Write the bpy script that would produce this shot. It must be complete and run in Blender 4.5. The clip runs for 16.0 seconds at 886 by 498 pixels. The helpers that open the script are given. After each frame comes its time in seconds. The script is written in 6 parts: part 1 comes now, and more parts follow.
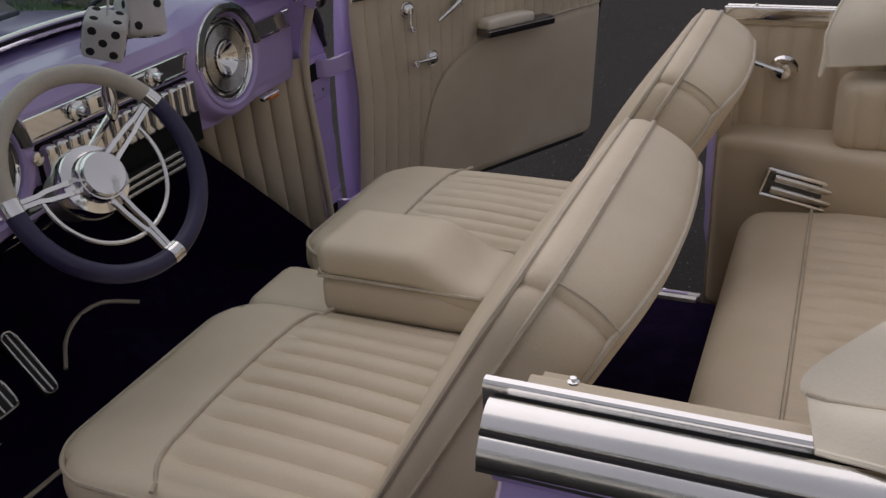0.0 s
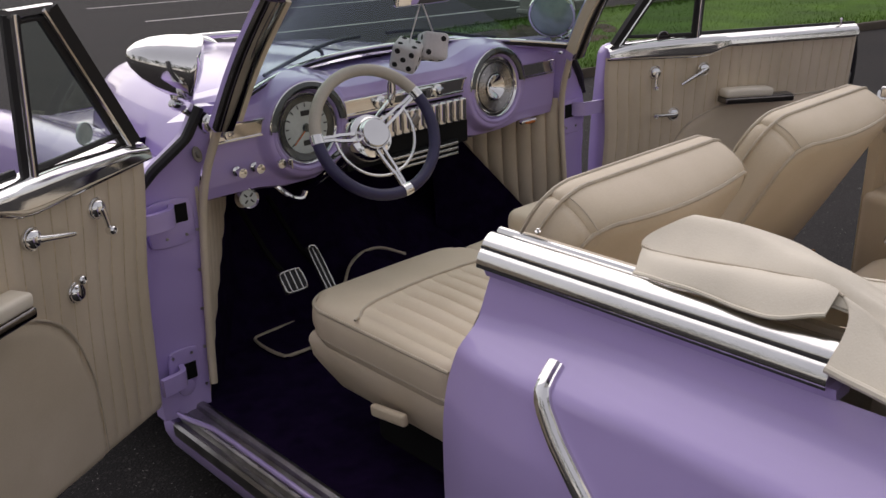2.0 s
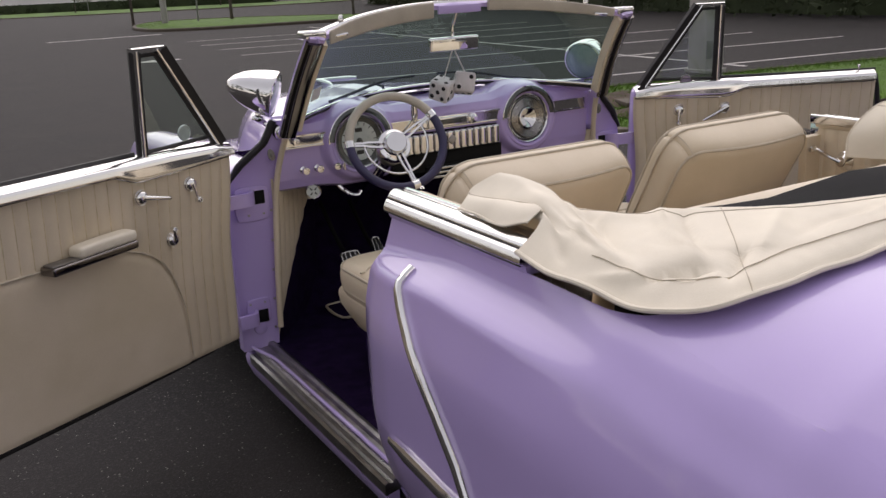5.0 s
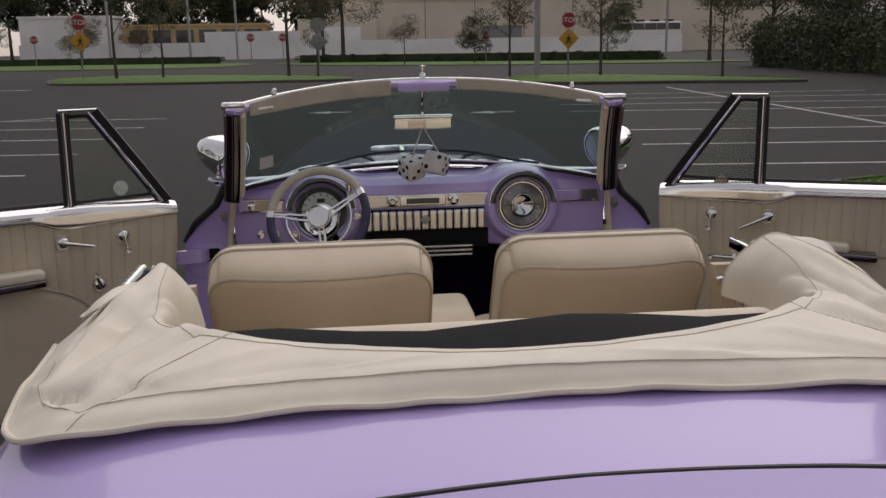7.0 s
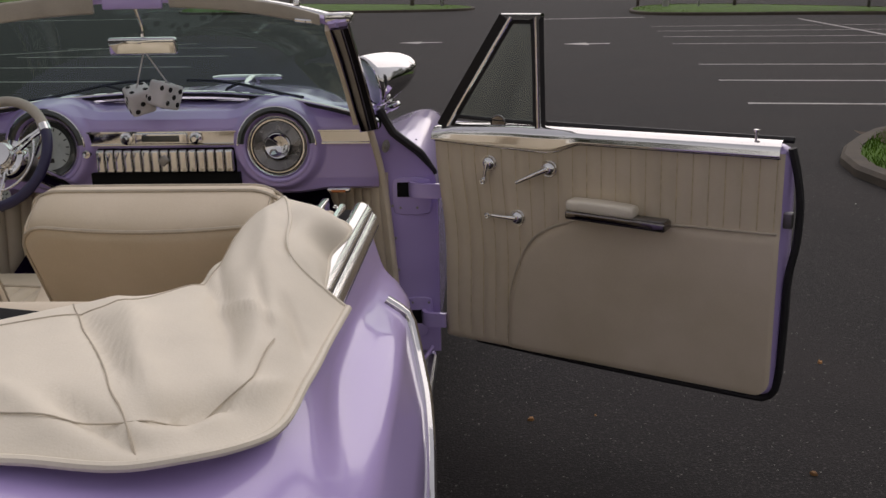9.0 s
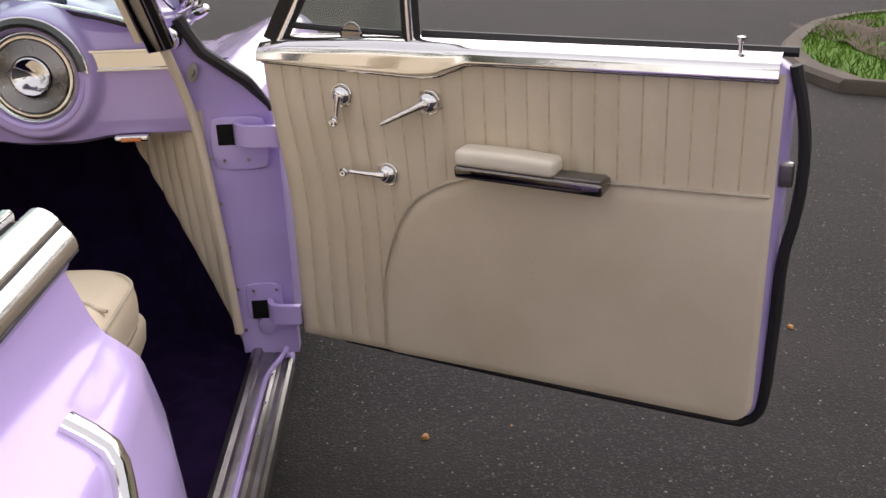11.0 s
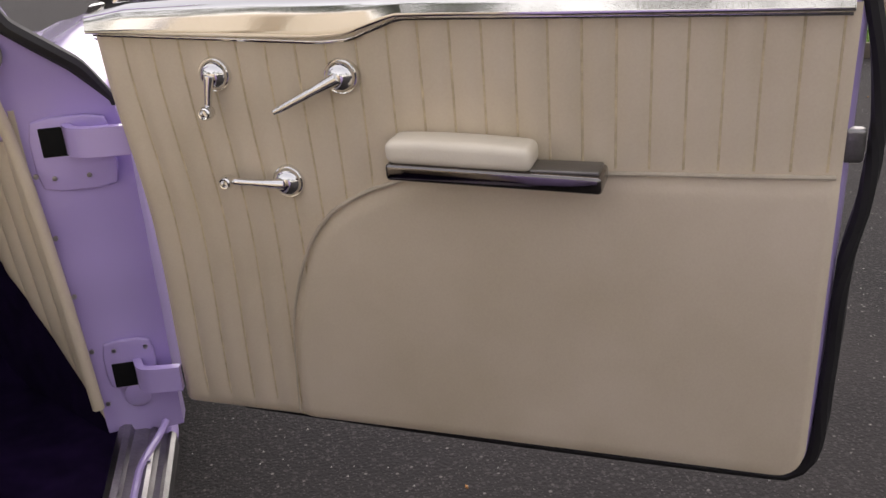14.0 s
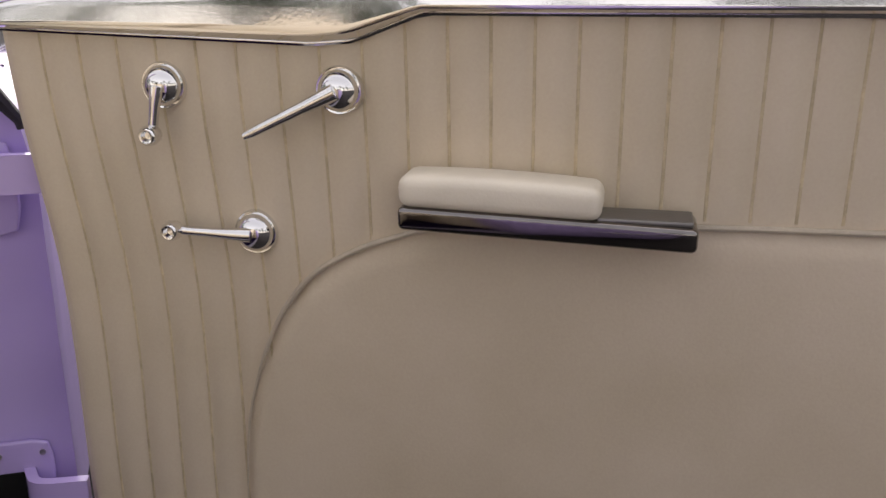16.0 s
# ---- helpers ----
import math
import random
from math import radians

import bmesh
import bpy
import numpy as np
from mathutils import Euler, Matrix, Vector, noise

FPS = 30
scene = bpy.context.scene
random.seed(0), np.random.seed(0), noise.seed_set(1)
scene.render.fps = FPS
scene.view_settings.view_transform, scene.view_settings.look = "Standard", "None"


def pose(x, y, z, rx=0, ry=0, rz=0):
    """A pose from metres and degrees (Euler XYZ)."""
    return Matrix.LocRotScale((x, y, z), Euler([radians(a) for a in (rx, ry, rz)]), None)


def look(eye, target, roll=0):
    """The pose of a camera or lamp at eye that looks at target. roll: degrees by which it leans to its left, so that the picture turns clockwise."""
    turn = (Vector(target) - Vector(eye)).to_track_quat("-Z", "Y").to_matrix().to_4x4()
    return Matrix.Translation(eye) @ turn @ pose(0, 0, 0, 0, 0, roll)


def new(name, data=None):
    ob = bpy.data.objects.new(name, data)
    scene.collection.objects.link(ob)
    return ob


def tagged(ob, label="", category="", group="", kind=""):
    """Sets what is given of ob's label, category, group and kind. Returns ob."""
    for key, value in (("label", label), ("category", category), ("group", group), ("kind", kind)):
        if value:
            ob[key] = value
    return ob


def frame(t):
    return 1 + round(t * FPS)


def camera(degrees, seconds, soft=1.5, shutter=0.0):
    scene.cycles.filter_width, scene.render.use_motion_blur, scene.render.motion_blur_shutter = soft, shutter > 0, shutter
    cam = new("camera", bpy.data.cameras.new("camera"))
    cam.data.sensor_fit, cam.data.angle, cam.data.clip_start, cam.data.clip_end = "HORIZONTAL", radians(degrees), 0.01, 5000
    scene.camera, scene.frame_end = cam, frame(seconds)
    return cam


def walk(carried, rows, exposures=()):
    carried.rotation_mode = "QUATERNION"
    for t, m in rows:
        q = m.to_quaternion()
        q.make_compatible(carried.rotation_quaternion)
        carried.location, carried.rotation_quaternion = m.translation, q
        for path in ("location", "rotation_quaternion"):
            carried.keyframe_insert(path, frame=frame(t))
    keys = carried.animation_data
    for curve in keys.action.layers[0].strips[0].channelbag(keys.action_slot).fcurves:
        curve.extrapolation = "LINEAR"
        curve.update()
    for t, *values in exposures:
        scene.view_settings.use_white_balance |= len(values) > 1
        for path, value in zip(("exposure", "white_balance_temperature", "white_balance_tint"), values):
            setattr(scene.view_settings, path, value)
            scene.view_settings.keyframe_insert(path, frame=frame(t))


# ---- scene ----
cam = camera(51.4, 16.0)
PATH = [
    (0, (-1.539, -0.262, 1.63), (0.092, 0.47, 0.734), -3.5),
    (0.5, (-1.719, -0.434, 1.651), (-0.093, 0.432, 0.873), -2.8),
    (1, (-1.816, -0.647, 1.667), (-0.292, 0.431, 0.948), -2.5),
    (1.5, (-1.863, -0.9, 1.674), (-0.512, 0.389, 0.958), -2.1),
    (2, (-1.992, -1.065, 1.665), (-0.712, 0.297, 0.955), -1.5),
    (2.5, (-2.143, -1.206, 1.659), (-0.918, 0.217, 0.973), -1.2),
    (3, (-2.178, -1.291, 1.654), (-1.018, 0.186, 0.965), -1.4),
    (3.2, (-2.174, -1.327, 1.648), (-1.03, 0.164, 0.963), -1.5),
    (5.3, (-1.846, -2.303, 1.649), (-0.957, -0.594, 1.111), -2.6),
    (5.5, (-1.692, -2.354, 1.673), (-0.846, -0.619, 1.152), -2.2),
    (6, (-1.267, -2.328, 1.665), (-0.503, -0.544, 1.181), -1.1),
    (6.5, (-0.825, -2.418, 1.652), (-0.269, -0.552, 1.194), -0.9),
    (7, (-0.316, -2.514, 1.673), (-0.109, -0.571, 1.245), -1.0),
    (7.5, (0.163, -2.477, 1.665), (0.238, -0.523, 1.248), -0.3),
    (8, (0.619, -2.479, 1.648), (0.53, -0.531, 1.207), -0.6),
    (8.5, (0.968, -2.296, 1.606), (0.779, -0.368, 1.111), -1.3),
    (9, (1.159, -1.988, 1.582), (1.058, -0.071, 1.021), -1.1),
    (9.5, (1.287, -1.681, 1.562), (1.238, 0.217, 0.934), -1.3),
    (10, (1.353, -1.421, 1.544), (1.292, 0.457, 0.86), -1.7),
    (10.2, (1.34, -1.327, 1.523), (1.319, 0.542, 0.812), -1.5),
    (12.3, (1.258, -0.817, 1.423), (1.409, 1.017, 0.64), -2.6),
    (12.5, (1.22, -0.832, 1.433), (1.423, 0.997, 0.648), -2.4),
    (13, (1.226, -0.747, 1.383), (1.476, 1.097, 0.65), -2.5),
    (13.5, (1.267, -0.578, 1.373), (1.517, 1.246, 0.59), -3.9),
    (14, (1.255, -0.468, 1.297), (1.562, 1.344, 0.509), -3.5),
    (14.5, (1.199, -0.346, 1.231), (1.583, 1.454, 0.449), -2.7),
    (15, (1.184, -0.236, 1.19), (1.662, 1.567, 0.468), -1.6),
    (15.5, (1.184, -0.156, 1.173), (1.721, 1.652, 0.508), -0.5),
    (16, (1.18, -0.119, 1.139), (1.696, 1.717, 0.537), -0.1),
]
EXPOSURES = [(0, -0.55, 6700, 19), (0.5, -0.45, 6700, 19), (1, -0.2, 6700, 19), (1.5, -0.05, 6750, 19), (2, -0.1, 6750, 19), (2.5, 0.15, 6800, 19), (3, 0.35, 6850, 19), (5.5, 0.0, 6850, 19), (6, -0.4, 6850, 19), (6.5, -0.5, 6850, 19), (7, -0.4, 6850, 19), (8, -0.35, 6850, 19), (9, -0.4, 6900, 19), (9.5, 0.2, 6950, 19), (10, 0.55, 6950, 19), (12.3, 1.0, 6950, 19), (13, 0.95, 6950, 19), (14.5, 0.8, 6950, 19), (16, 0.78, 6950, 19)]
walk(cam, [(t, look(eye, target, roll)) for t, eye, target, roll in PATH], EXPOSURES)

# ---- world and sun: bright overcast ----
SUN_EL, SUN_AZ = 46.0, 30.0
world = bpy.data.worlds.new("overcast_sky")
scene.world = world
world.use_nodes = True
wn, wl = world.node_tree.nodes, world.node_tree.links
sky = wn.new("ShaderNodeTexSky")
sky.sky_type, sky.sun_disc = "NISHITA", False
sky.sun_elevation, sky.sun_rotation = radians(SUN_EL), radians(SUN_AZ)
sky.air_density, sky.dust_density, sky.ozone_density = 1.6, 0.4, 1.0
veil = wn.new("ShaderNodeHueSaturation")
veil.inputs["Saturation"].default_value = 0.24
wl.new(sky.outputs["Color"], veil.inputs["Color"])
# overcast: the dome is brighter overhead than at the horizon
way, split, grade, dome = wn.new("ShaderNodeTexCoord"), wn.new("ShaderNodeSeparateXYZ"), wn.new("ShaderNodeMapRange"), wn.new("ShaderNodeVectorMath")
wl.new(way.outputs["Generated"], split.inputs["Vector"])
wl.new(split.outputs["Z"], grade.inputs["Value"])
grade.inputs["From Min"].default_value, grade.inputs["From Max"].default_value = 0.0, 1.0
grade.inputs["To Min"].default_value, grade.inputs["To Max"].default_value = 0.82, 1.68
dome.operation = "SCALE"
wl.new(veil.outputs["Color"], dome.inputs[0])
wl.new(grade.outputs["Result"], dome.inputs["Scale"])
wl.new(dome.outputs["Vector"], wn["Background"].inputs["Color"])
wn["Background"].inputs["Strength"].default_value = 0.12
sun = new("sun", bpy.data.lights.new("sun", "SUN"))
sun.data.energy, sun.data.angle, sun.data.color = 1.45, radians(95), (1.0, 0.97, 0.92)
sun.matrix_world = look((0, 0, 30), Vector((0, 0, 30)) - Vector((math.sin(radians(SUN_AZ)) * math.cos(radians(SUN_EL)), math.cos(radians(SUN_AZ)) * math.cos(radians(SUN_EL)), math.sin(radians(SUN_EL)))))


# ---- materials ----
def mat(name, base, rough=0.5, metal=0.0, var=0.12, scale=6.0, fine=120.0, bump=0.15, depth=0.002, coat=0.0, rough_var=0.08, sheen=0.0, tone=None, spec=0.5, per_object=0.0):
    """A surface with colour variation at two scales, uneven gloss and fine relief."""
    m = bpy.data.materials.new(name)
    m.use_nodes = True
    n, l = m.node_tree.nodes, m.node_tree.links
    b = n["Principled BSDF"]
    co = n.new("ShaderNodeTexCoord")
    big, small = n.new("ShaderNodeTexNoise"), n.new("ShaderNodeTexNoise")
    big.inputs["Scale"].default_value, big.inputs["Detail"].default_value = scale, 4
    small.inputs["Scale"].default_value, small.inputs["Detail"].default_value = fine, 3
    for t in (big, small):
        l.new(co.outputs["Object"], t.inputs["Vector"])
    ramp = n.new("ShaderNodeMapRange")
    ramp.inputs["From Min"].default_value, ramp.inputs["From Max"].default_value = 0.3, 0.7
    l.new(big.outputs["Fac"], ramp.inputs["Value"])
    mix = n.new("ShaderNodeMix")
    mix.data_type = "RGBA"
    lo = tone or [c * (1 - var) for c in base]
    mix.inputs["A"].default_value = (*lo, 1)
    mix.inputs["B"].default_value = (*[min(1, c * (1 + var * 0.5)) for c in base], 1)
    l.new(ramp.outputs["Result"], mix.inputs["Factor"])
    grain = n.new("ShaderNodeMix")
    grain.data_type, grain.blend_type = "RGBA", "OVERLAY"
    grain.inputs["Factor"].default_value = min(1.0, var * 1.5)
    l.new(mix.outputs["Result"], grain.inputs["A"])
    grey = n.new("ShaderNodeMix")
    grey.data_type = "RGBA"
    grey.inputs["A"].default_value, grey.inputs["B"].default_value = (0.25, 0.25, 0.25, 1), (0.75, 0.75, 0.75, 1)
    l.new(small.outputs["Fac"], grey.inputs["Factor"])
    l.new(grey.outputs["Result"], grain.inputs["B"])
    out = grain.outputs["Result"]
    if per_object:
        info, hsv = n.new("ShaderNodeObjectInfo"), n.new("ShaderNodeHueSaturation")
        mr = n.new("ShaderNodeMapRange")
        mr.inputs["To Min"].default_value, mr.inputs["To Max"].default_value = 1 - per_object, 1 + per_object
        l.new(info.outputs["Random"], mr.inputs["Value"])
        l.new(mr.outputs["Result"], hsv.inputs["Value"])
        l.new(out, hsv.inputs["Color"])
        out = hsv.outputs["Color"]
    l.new(out, b.inputs["Base Color"])
    rr = n.new("ShaderNodeMapRange")
    rr.inputs["To Min"].default_value, rr.inputs["To Max"].default_value = max(0.0, rough - rough_var), min(1.0, rough + rough_var)
    l.new(big.outputs["Fac"], rr.inputs["Value"])
    l.new(rr.outputs["Result"], b.inputs["Roughness"])
    b.inputs["Metallic"].default_value = metal
    b.inputs["Specular IOR Level"].default_value = spec
    b.inputs["Coat Weight"].default_value = coat
    b.inputs["Coat Roughness"].default_value = 0.07
    b.inputs["Sheen Weight"].default_value = sheen
    if bump:
        bp = n.new("ShaderNodeBump")
        bp.inputs["Strength"].default_value, bp.inputs["Distance"].default_value = bump, depth
        l.new(small.outputs["Fac"], bp.inputs["Height"])
        l.new(bp.outputs["Normal"], b.inputs["Normal"])
    return m


def glass(name, tint, rough=0.0):
    m = bpy.data.materials.new(name)
    m.use_nodes = True
    n, l = m.node_tree.nodes, m.node_tree.links
    n.remove(n["Principled BSDF"])
    tr, gl, mx = n.new("ShaderNodeBsdfTransparent"), n.new("ShaderNodeBsdfGlossy"), n.new("ShaderNodeMixShader")
    lw, pw, fr = n.new("ShaderNodeLayerWeight"), n.new("ShaderNodeMath"), n.new("ShaderNodeMapRange")
    lw.inputs["Blend"].default_value = 0.5
    pw.operation = "POWER"
    pw.inputs[1].default_value = 5.0
    fr.inputs["To Min"].default_value, fr.inputs["To Max"].default_value = 0.05, 1.0
    l.new(lw.outputs["Facing"], pw.inputs[0])
    l.new(pw.outputs["Value"], fr.inputs["Value"])
    tr.inputs["Color"].default_value = (*tint, 1)
    gl.inputs["Roughness"].default_value = rough
    gl.inputs["Color"].default_value = (0.9, 1, 0.97, 1)
    l.new(fr.outputs["Result"], mx.inputs["Fac"])
    l.new(tr.outputs["BSDF"], mx.inputs[1])
    l.new(gl.outputs["BSDF"], mx.inputs[2])
    l.new(mx.outputs["Shader"], n["Material Output"].inputs["Surface"])
    return m


PAINT = mat("lavender_paint", (0.455, 0.355, 0.675), 0.30, var=0.03, scale=2, fine=400, bump=0.0, coat=1.0, rough_var=0.04, spec=0.22)
VINYL = mat("cream_vinyl", (0.64, 0.545, 0.42), 0.48, var=0.10, tone=(0.575, 0.485, 0.352), scale=4, fine=260, bump=0.22, depth=0.0012)
CANVAS = mat("cream_cover_vinyl", (0.73, 0.665, 0.545), 0.55, var=0.10, scale=7, fine=320, bump=0.25, depth=0.0012)
PIPING = mat("cream_piping", (0.50, 0.43, 0.33), 0.5, var=0.15, scale=30, fine=300, bump=0.2)
OCHRE = mat("ochre_seam_thread", (0.585, 0.480, 0.315), 0.7, var=0.25, scale=40, fine=300)
CHROME = mat("chrome", (0.80, 0.79, 0.78), 0.07, 1.0, var=0.04, scale=8, fine=200, bump=0.02, rough_var=0.04)
DULL = mat("brushed_aluminium", (0.36, 0.35, 0.345), 0.35, 1.0, var=0.25, scale=14, fine=180, bump=0.2)
RUBBER = mat("black_rubber", (0.012, 0.011, 0.012), 0.6, var=0.3, scale=20, fine=200, bump=0.2)
# darker than CHROME; on the armrest the colour stands for dark reflections
DARKMETAL = mat("dark_polished_metal", (0.22, 0.205, 0.20), 0.10, 1.0, var=0.2, scale=9, bump=0.0)
BRIGHT = mat("polished_stainless", (0.80, 0.79, 0.77), 0.17, 1.0, var=0.06, scale=10, fine=240, bump=0.03)
CARPET = mat("dark_purple_carpet", (0.017, 0.008, 0.037), 0.95, var=0.4, scale=18, fine=700, bump=0.9, depth=0.006, spec=0.05)
BLACK = mat("black_fabric", (0.008, 0.008, 0.009), 0.9, var=0.3, scale=10, fine=300, bump=0.3, spec=0.2)
DARK = mat("near_black", (0.006, 0.006, 0.006), 0.8, var=0.3, spec=0.2)
NAVY = mat("navy_leather", (0.022, 0.018, 0.065), 0.4, var=0.2, scale=12, fine=240, bump=0.25)
GREYLEATHER = mat("grey_beige_leather", (0.42, 0.38, 0.32), 0.45, var=0.12, scale=12, fine=240, bump=0.25)
DICE = mat("white_plush", (0.70, 0.66, 0.68), 0.95, var=0.12, scale=14, fine=420, bump=1.0, depth=0.006, sheen=0.6)
PIP = mat("black_felt", (0.012, 0.01, 0.012), 0.95, var=0.2, fine=300)
DIAL = mat("gauge_dial", (0.50, 0.54, 0.51), 0.3, 0.0, var=0.15, scale=14, fine=100, bump=0.0, coat=0.6)
DIALDARK = mat("dark_dial_face", (0.06, 0.065, 0.06), 0.25, 0.4, var=0.2, coat=0.8)
DIALGREY = mat("grey_satin_metal", (0.20, 0.19, 0.18), 0.38, 0.7, var=0.15, scale=30, fine=300)
RINGS = mat("ringed_grey_metal", (0.36, 0.345, 0.33), 0.26, 1.0, var=0.12, scale=30, fine=300)
STEELPAINT = mat("silver_stamped_metal", (0.55, 0.54, 0.52), 0.25, 0.9, var=0.1, scale=20)
LENS = mat("lamp_lens_glass", (0.42, 0.50, 0.48), 0.18, 0.3, var=0.15, scale=40, fine=200, bump=0.1, coat=1.0)
MIRROR = mat("mirror_glass", (0.85, 0.86, 0.84), 0.02, 1.0, var=0.0, bump=0.0, rough_var=0.0)
AMBER = mat("amber_lens", (0.55, 0.16, 0.03), 0.15, var=0.1, coat=1.0)
TINT = glass("tinted_glass", (0.50, 0.64, 0.60))
CLEAR = glass("door_glass", (0.66, 0.74, 0.70))
ASPHALT = mat("worn_asphalt", (0.0215, 0.0188, 0.0180), 0.85, var=0.55, tone=(0.0110, 0.0100, 0.0100), scale=0.9, fine=110, bump=0.9, depth=0.0045, spec=0.22)
an, al = ASPHALT.node_tree.nodes, ASPHALT.node_tree.links
ab = an["Principled BSDF"]
acol = ab.inputs["Base Color"].links[0].from_socket
aco = an.new("ShaderNodeTexCoord")
for size, keep, shade in ((60.0, 0.50, (0.034, 0.031, 0.030, 1)), (140.0, 0.60, (0.048, 0.044, 0.042, 1)), (85.0, 0.955, (0.15, 0.14, 0.13, 1))):
    vor, sep, pick, near, both, lay = (an.new("ShaderNode" + k) for k in ("TexVoronoi", "SeparateColor", "MapRange", "MapRange", "Math", "Mix"))
    vor.inputs["Scale"].default_value = size
    al.new(aco.outputs["Object"], vor.inputs["Vector"])
    al.new(vor.outputs["Color"], sep.inputs["Color"])
    al.new(sep.outputs["Red"], pick.inputs["Value"])
    pick.inputs["From Min"].default_value, pick.inputs["From Max"].default_value = keep, min(1.0, keep + 0.15)
    al.new(vor.outputs["Distance"], near.inputs["Value"])
    near.inputs["From Min"].default_value, near.inputs["From Max"].default_value = 0.42, 0.25
    both.operation = "MULTIPLY"
    al.new(pick.outputs["Result"], both.inputs[0])
    al.new(near.outputs["Result"], both.inputs[1])
    lay.data_type = "RGBA"
    al.new(both.outputs["Value"], lay.inputs["Factor"])
    al.new(acol, lay.inputs["A"])
    lay.inputs["B"].default_value = shade
    acol = lay.outputs["Result"]
al.new(acol, ab.inputs["Base Color"])
LINEPAINT = mat("road_paint", (0.48, 0.46, 0.44), 0.7, var=0.35, scale=3, fine=60, bump=0.3)
CONCRETE = mat("kerb_concrete", (0.085, 0.068, 0.05), 0.85, var=0.3, scale=3, fine=60, bump=0.5)
POLE = mat("pale_painted_pole", (0.34, 0.325, 0.31), 0.6, var=0.15, scale=2, fine=60)
SOIL = mat("mulch_soil", (0.075, 0.05, 0.032), 0.95, var=0.5, scale=3, fine=40, bump=1.0, depth=0.02)
GRASS = mat("lawn_grass", (0.070, 0.150, 0.014), 0.8, var=0.4, scale=1.2, fine=50, bump=0.5, spec=0.2)
LAWN = mat("lawn_blades", (0.088, 0.170, 0.020), 0.8, var=0.5, scale=1.6, fine=50, bump=0.0, spec=0.2)
LEAF = mat("tree_foliage", (0.065, 0.078, 0.038), 0.65, var=0.3, scale=0.6, fine=6, bump=0.0, spec=0.3)
LEAF2 = mat("dry_foliage", (0.14, 0.115, 0.07), 0.7, var=0.3, scale=0.6, fine=6, bump=0.0, spec=0.3)
RUST = mat("rusty_foliage", (0.15, 0.085, 0.055), 0.7, var=0.3, scale=0.6, fine=6, bump=0.0, spec=0.3)
HEDGE = mat("hedge_foliage", (0.036, 0.048, 0.022), 0.7, var=0.3, scale=1, fine=8, bump=0.0, spec=0.2)
BARK = mat("tree_bark", (0.075, 0.060, 0.048), 0.9, var=0.4, scale=4, fine=30, bump=0.8)
STUCCO = mat("beige_stucco", (0.62, 0.55, 0.45), 0.85, var=0.10, scale=0.15, fine=4, bump=0.1)
WHITEWALL = mat("white_painted_wall", (0.80, 0.78, 0.76), 0.8, var=0.1, scale=0.2, fine=4)
BRICKRED = mat("red_brick_far", (0.16, 0.055, 0.032), 0.85, var=0.25, scale=1.5, fine=20)
YELLOWB = mat("ochre_render", (0.50, 0.36, 0.18), 0.8, var=0.15, scale=0.4, fine=5)
WINDOWD = mat("dark_window", (0.02, 0.022, 0.025), 0.15, var=0.2, coat=0.5)
SIGNRED = mat("sign_red", (0.30, 0.02, 0.025), 0.4, var=0.15)
SIGNYEL = mat("sign_yellow", (0.52, 0.26, 0.02), 0.4, var=0.12)
SIGNGREY = mat("sign_back_metal", (0.22, 0.22, 0.21), 0.5, 0.3, var=0.15)
SIGNWHITE = mat("sign_white", (0.7, 0.68, 0.66), 0.4, var=0.05)
SIGNBLACK = mat("sign_black", (0.015, 0.014, 0.012), 0.5, var=0.1)
BOARD = mat("pale_board", (0.50, 0.42, 0.30), 0.7, var=0.1, scale=3)
DEADLEAF = mat("dead_leaf", (0.30, 0.15, 0.05), 0.8, var=0.4, scale=40, per_object=0.4)
GRIT = mat("pale_grit", (0.28, 0.27, 0.25), 0.8, var=0.3, scale=40, per_object=0.4)


# ---- mesh helpers ----
def part(name, bm, material, parent=None, label="", smooth=40, recalc=True):
    """Link a bmesh as one mesh object under a thing or a part."""
    if recalc:
        bmesh.ops.recalc_face_normals(bm, faces=bm.faces)
    me = bpy.data.meshes.new(name)
    bm.to_mesh(me)
    bm.free()
    me.materials.append(material)
    if smooth:
        me.shade_smooth()
        me.set_sharp_from_angle(angle=radians(smooth))
    ob = new(name, me)
    if parent:
        ob.parent = parent
    if label:
        ob["label"] = label
    return ob


def empty(name, label, category, group=""):
    return tagged(new(name), label, category, group)


def spline(pts, n, closed=False):
    """n points on a Catmull-Rom curve, evenly spaced by length."""
    p = [Vector(q) for q in pts]
    if closed:
        p = [p[-1]] + p + [p[0], p[1]]
    else:
        p = [2 * p[0] - p[1]] + p + [2 * p[-1] - p[-2]]
    fine = []
    for i in range(1, len(p) - 2):
        for k in range(24):
            t = k / 24
            a, b, c, d = p[i - 1], p[i], p[i + 1], p[i + 2]
            fine.append(0.5 * ((2 * b) + (c - a) * t + (2 * a - 5 * b + 4 * c - d) * t * t + (3 * b - a - 3 * c + d) * t ** 3))
    fine.append(p[-2].copy())
    acc = [0.0]
    for a, b in zip(fine, fine[1:]):
        acc.append(acc[-1] + (b - a).length)
    out, j = [], 0
    for k in range(n):
        s = acc[-1] * k / (n if closed else n - 1)
        while j < len(acc) - 2 and acc[j + 1] < s:
            j += 1
        w = (s - acc[j]) / max(1e-9, acc[j + 1] - acc[j])
        out.append(fine[j].lerp(fine[j + 1], min(1, w)))
    return out


def smoothstep(a, b, x):
    t = max(0.0, min(1.0, (x - a) / (b - a)))
    return t * t * (3 - 2 * t)


def interp(x, xs, ys):
    return float(np.interp(x, xs, ys))


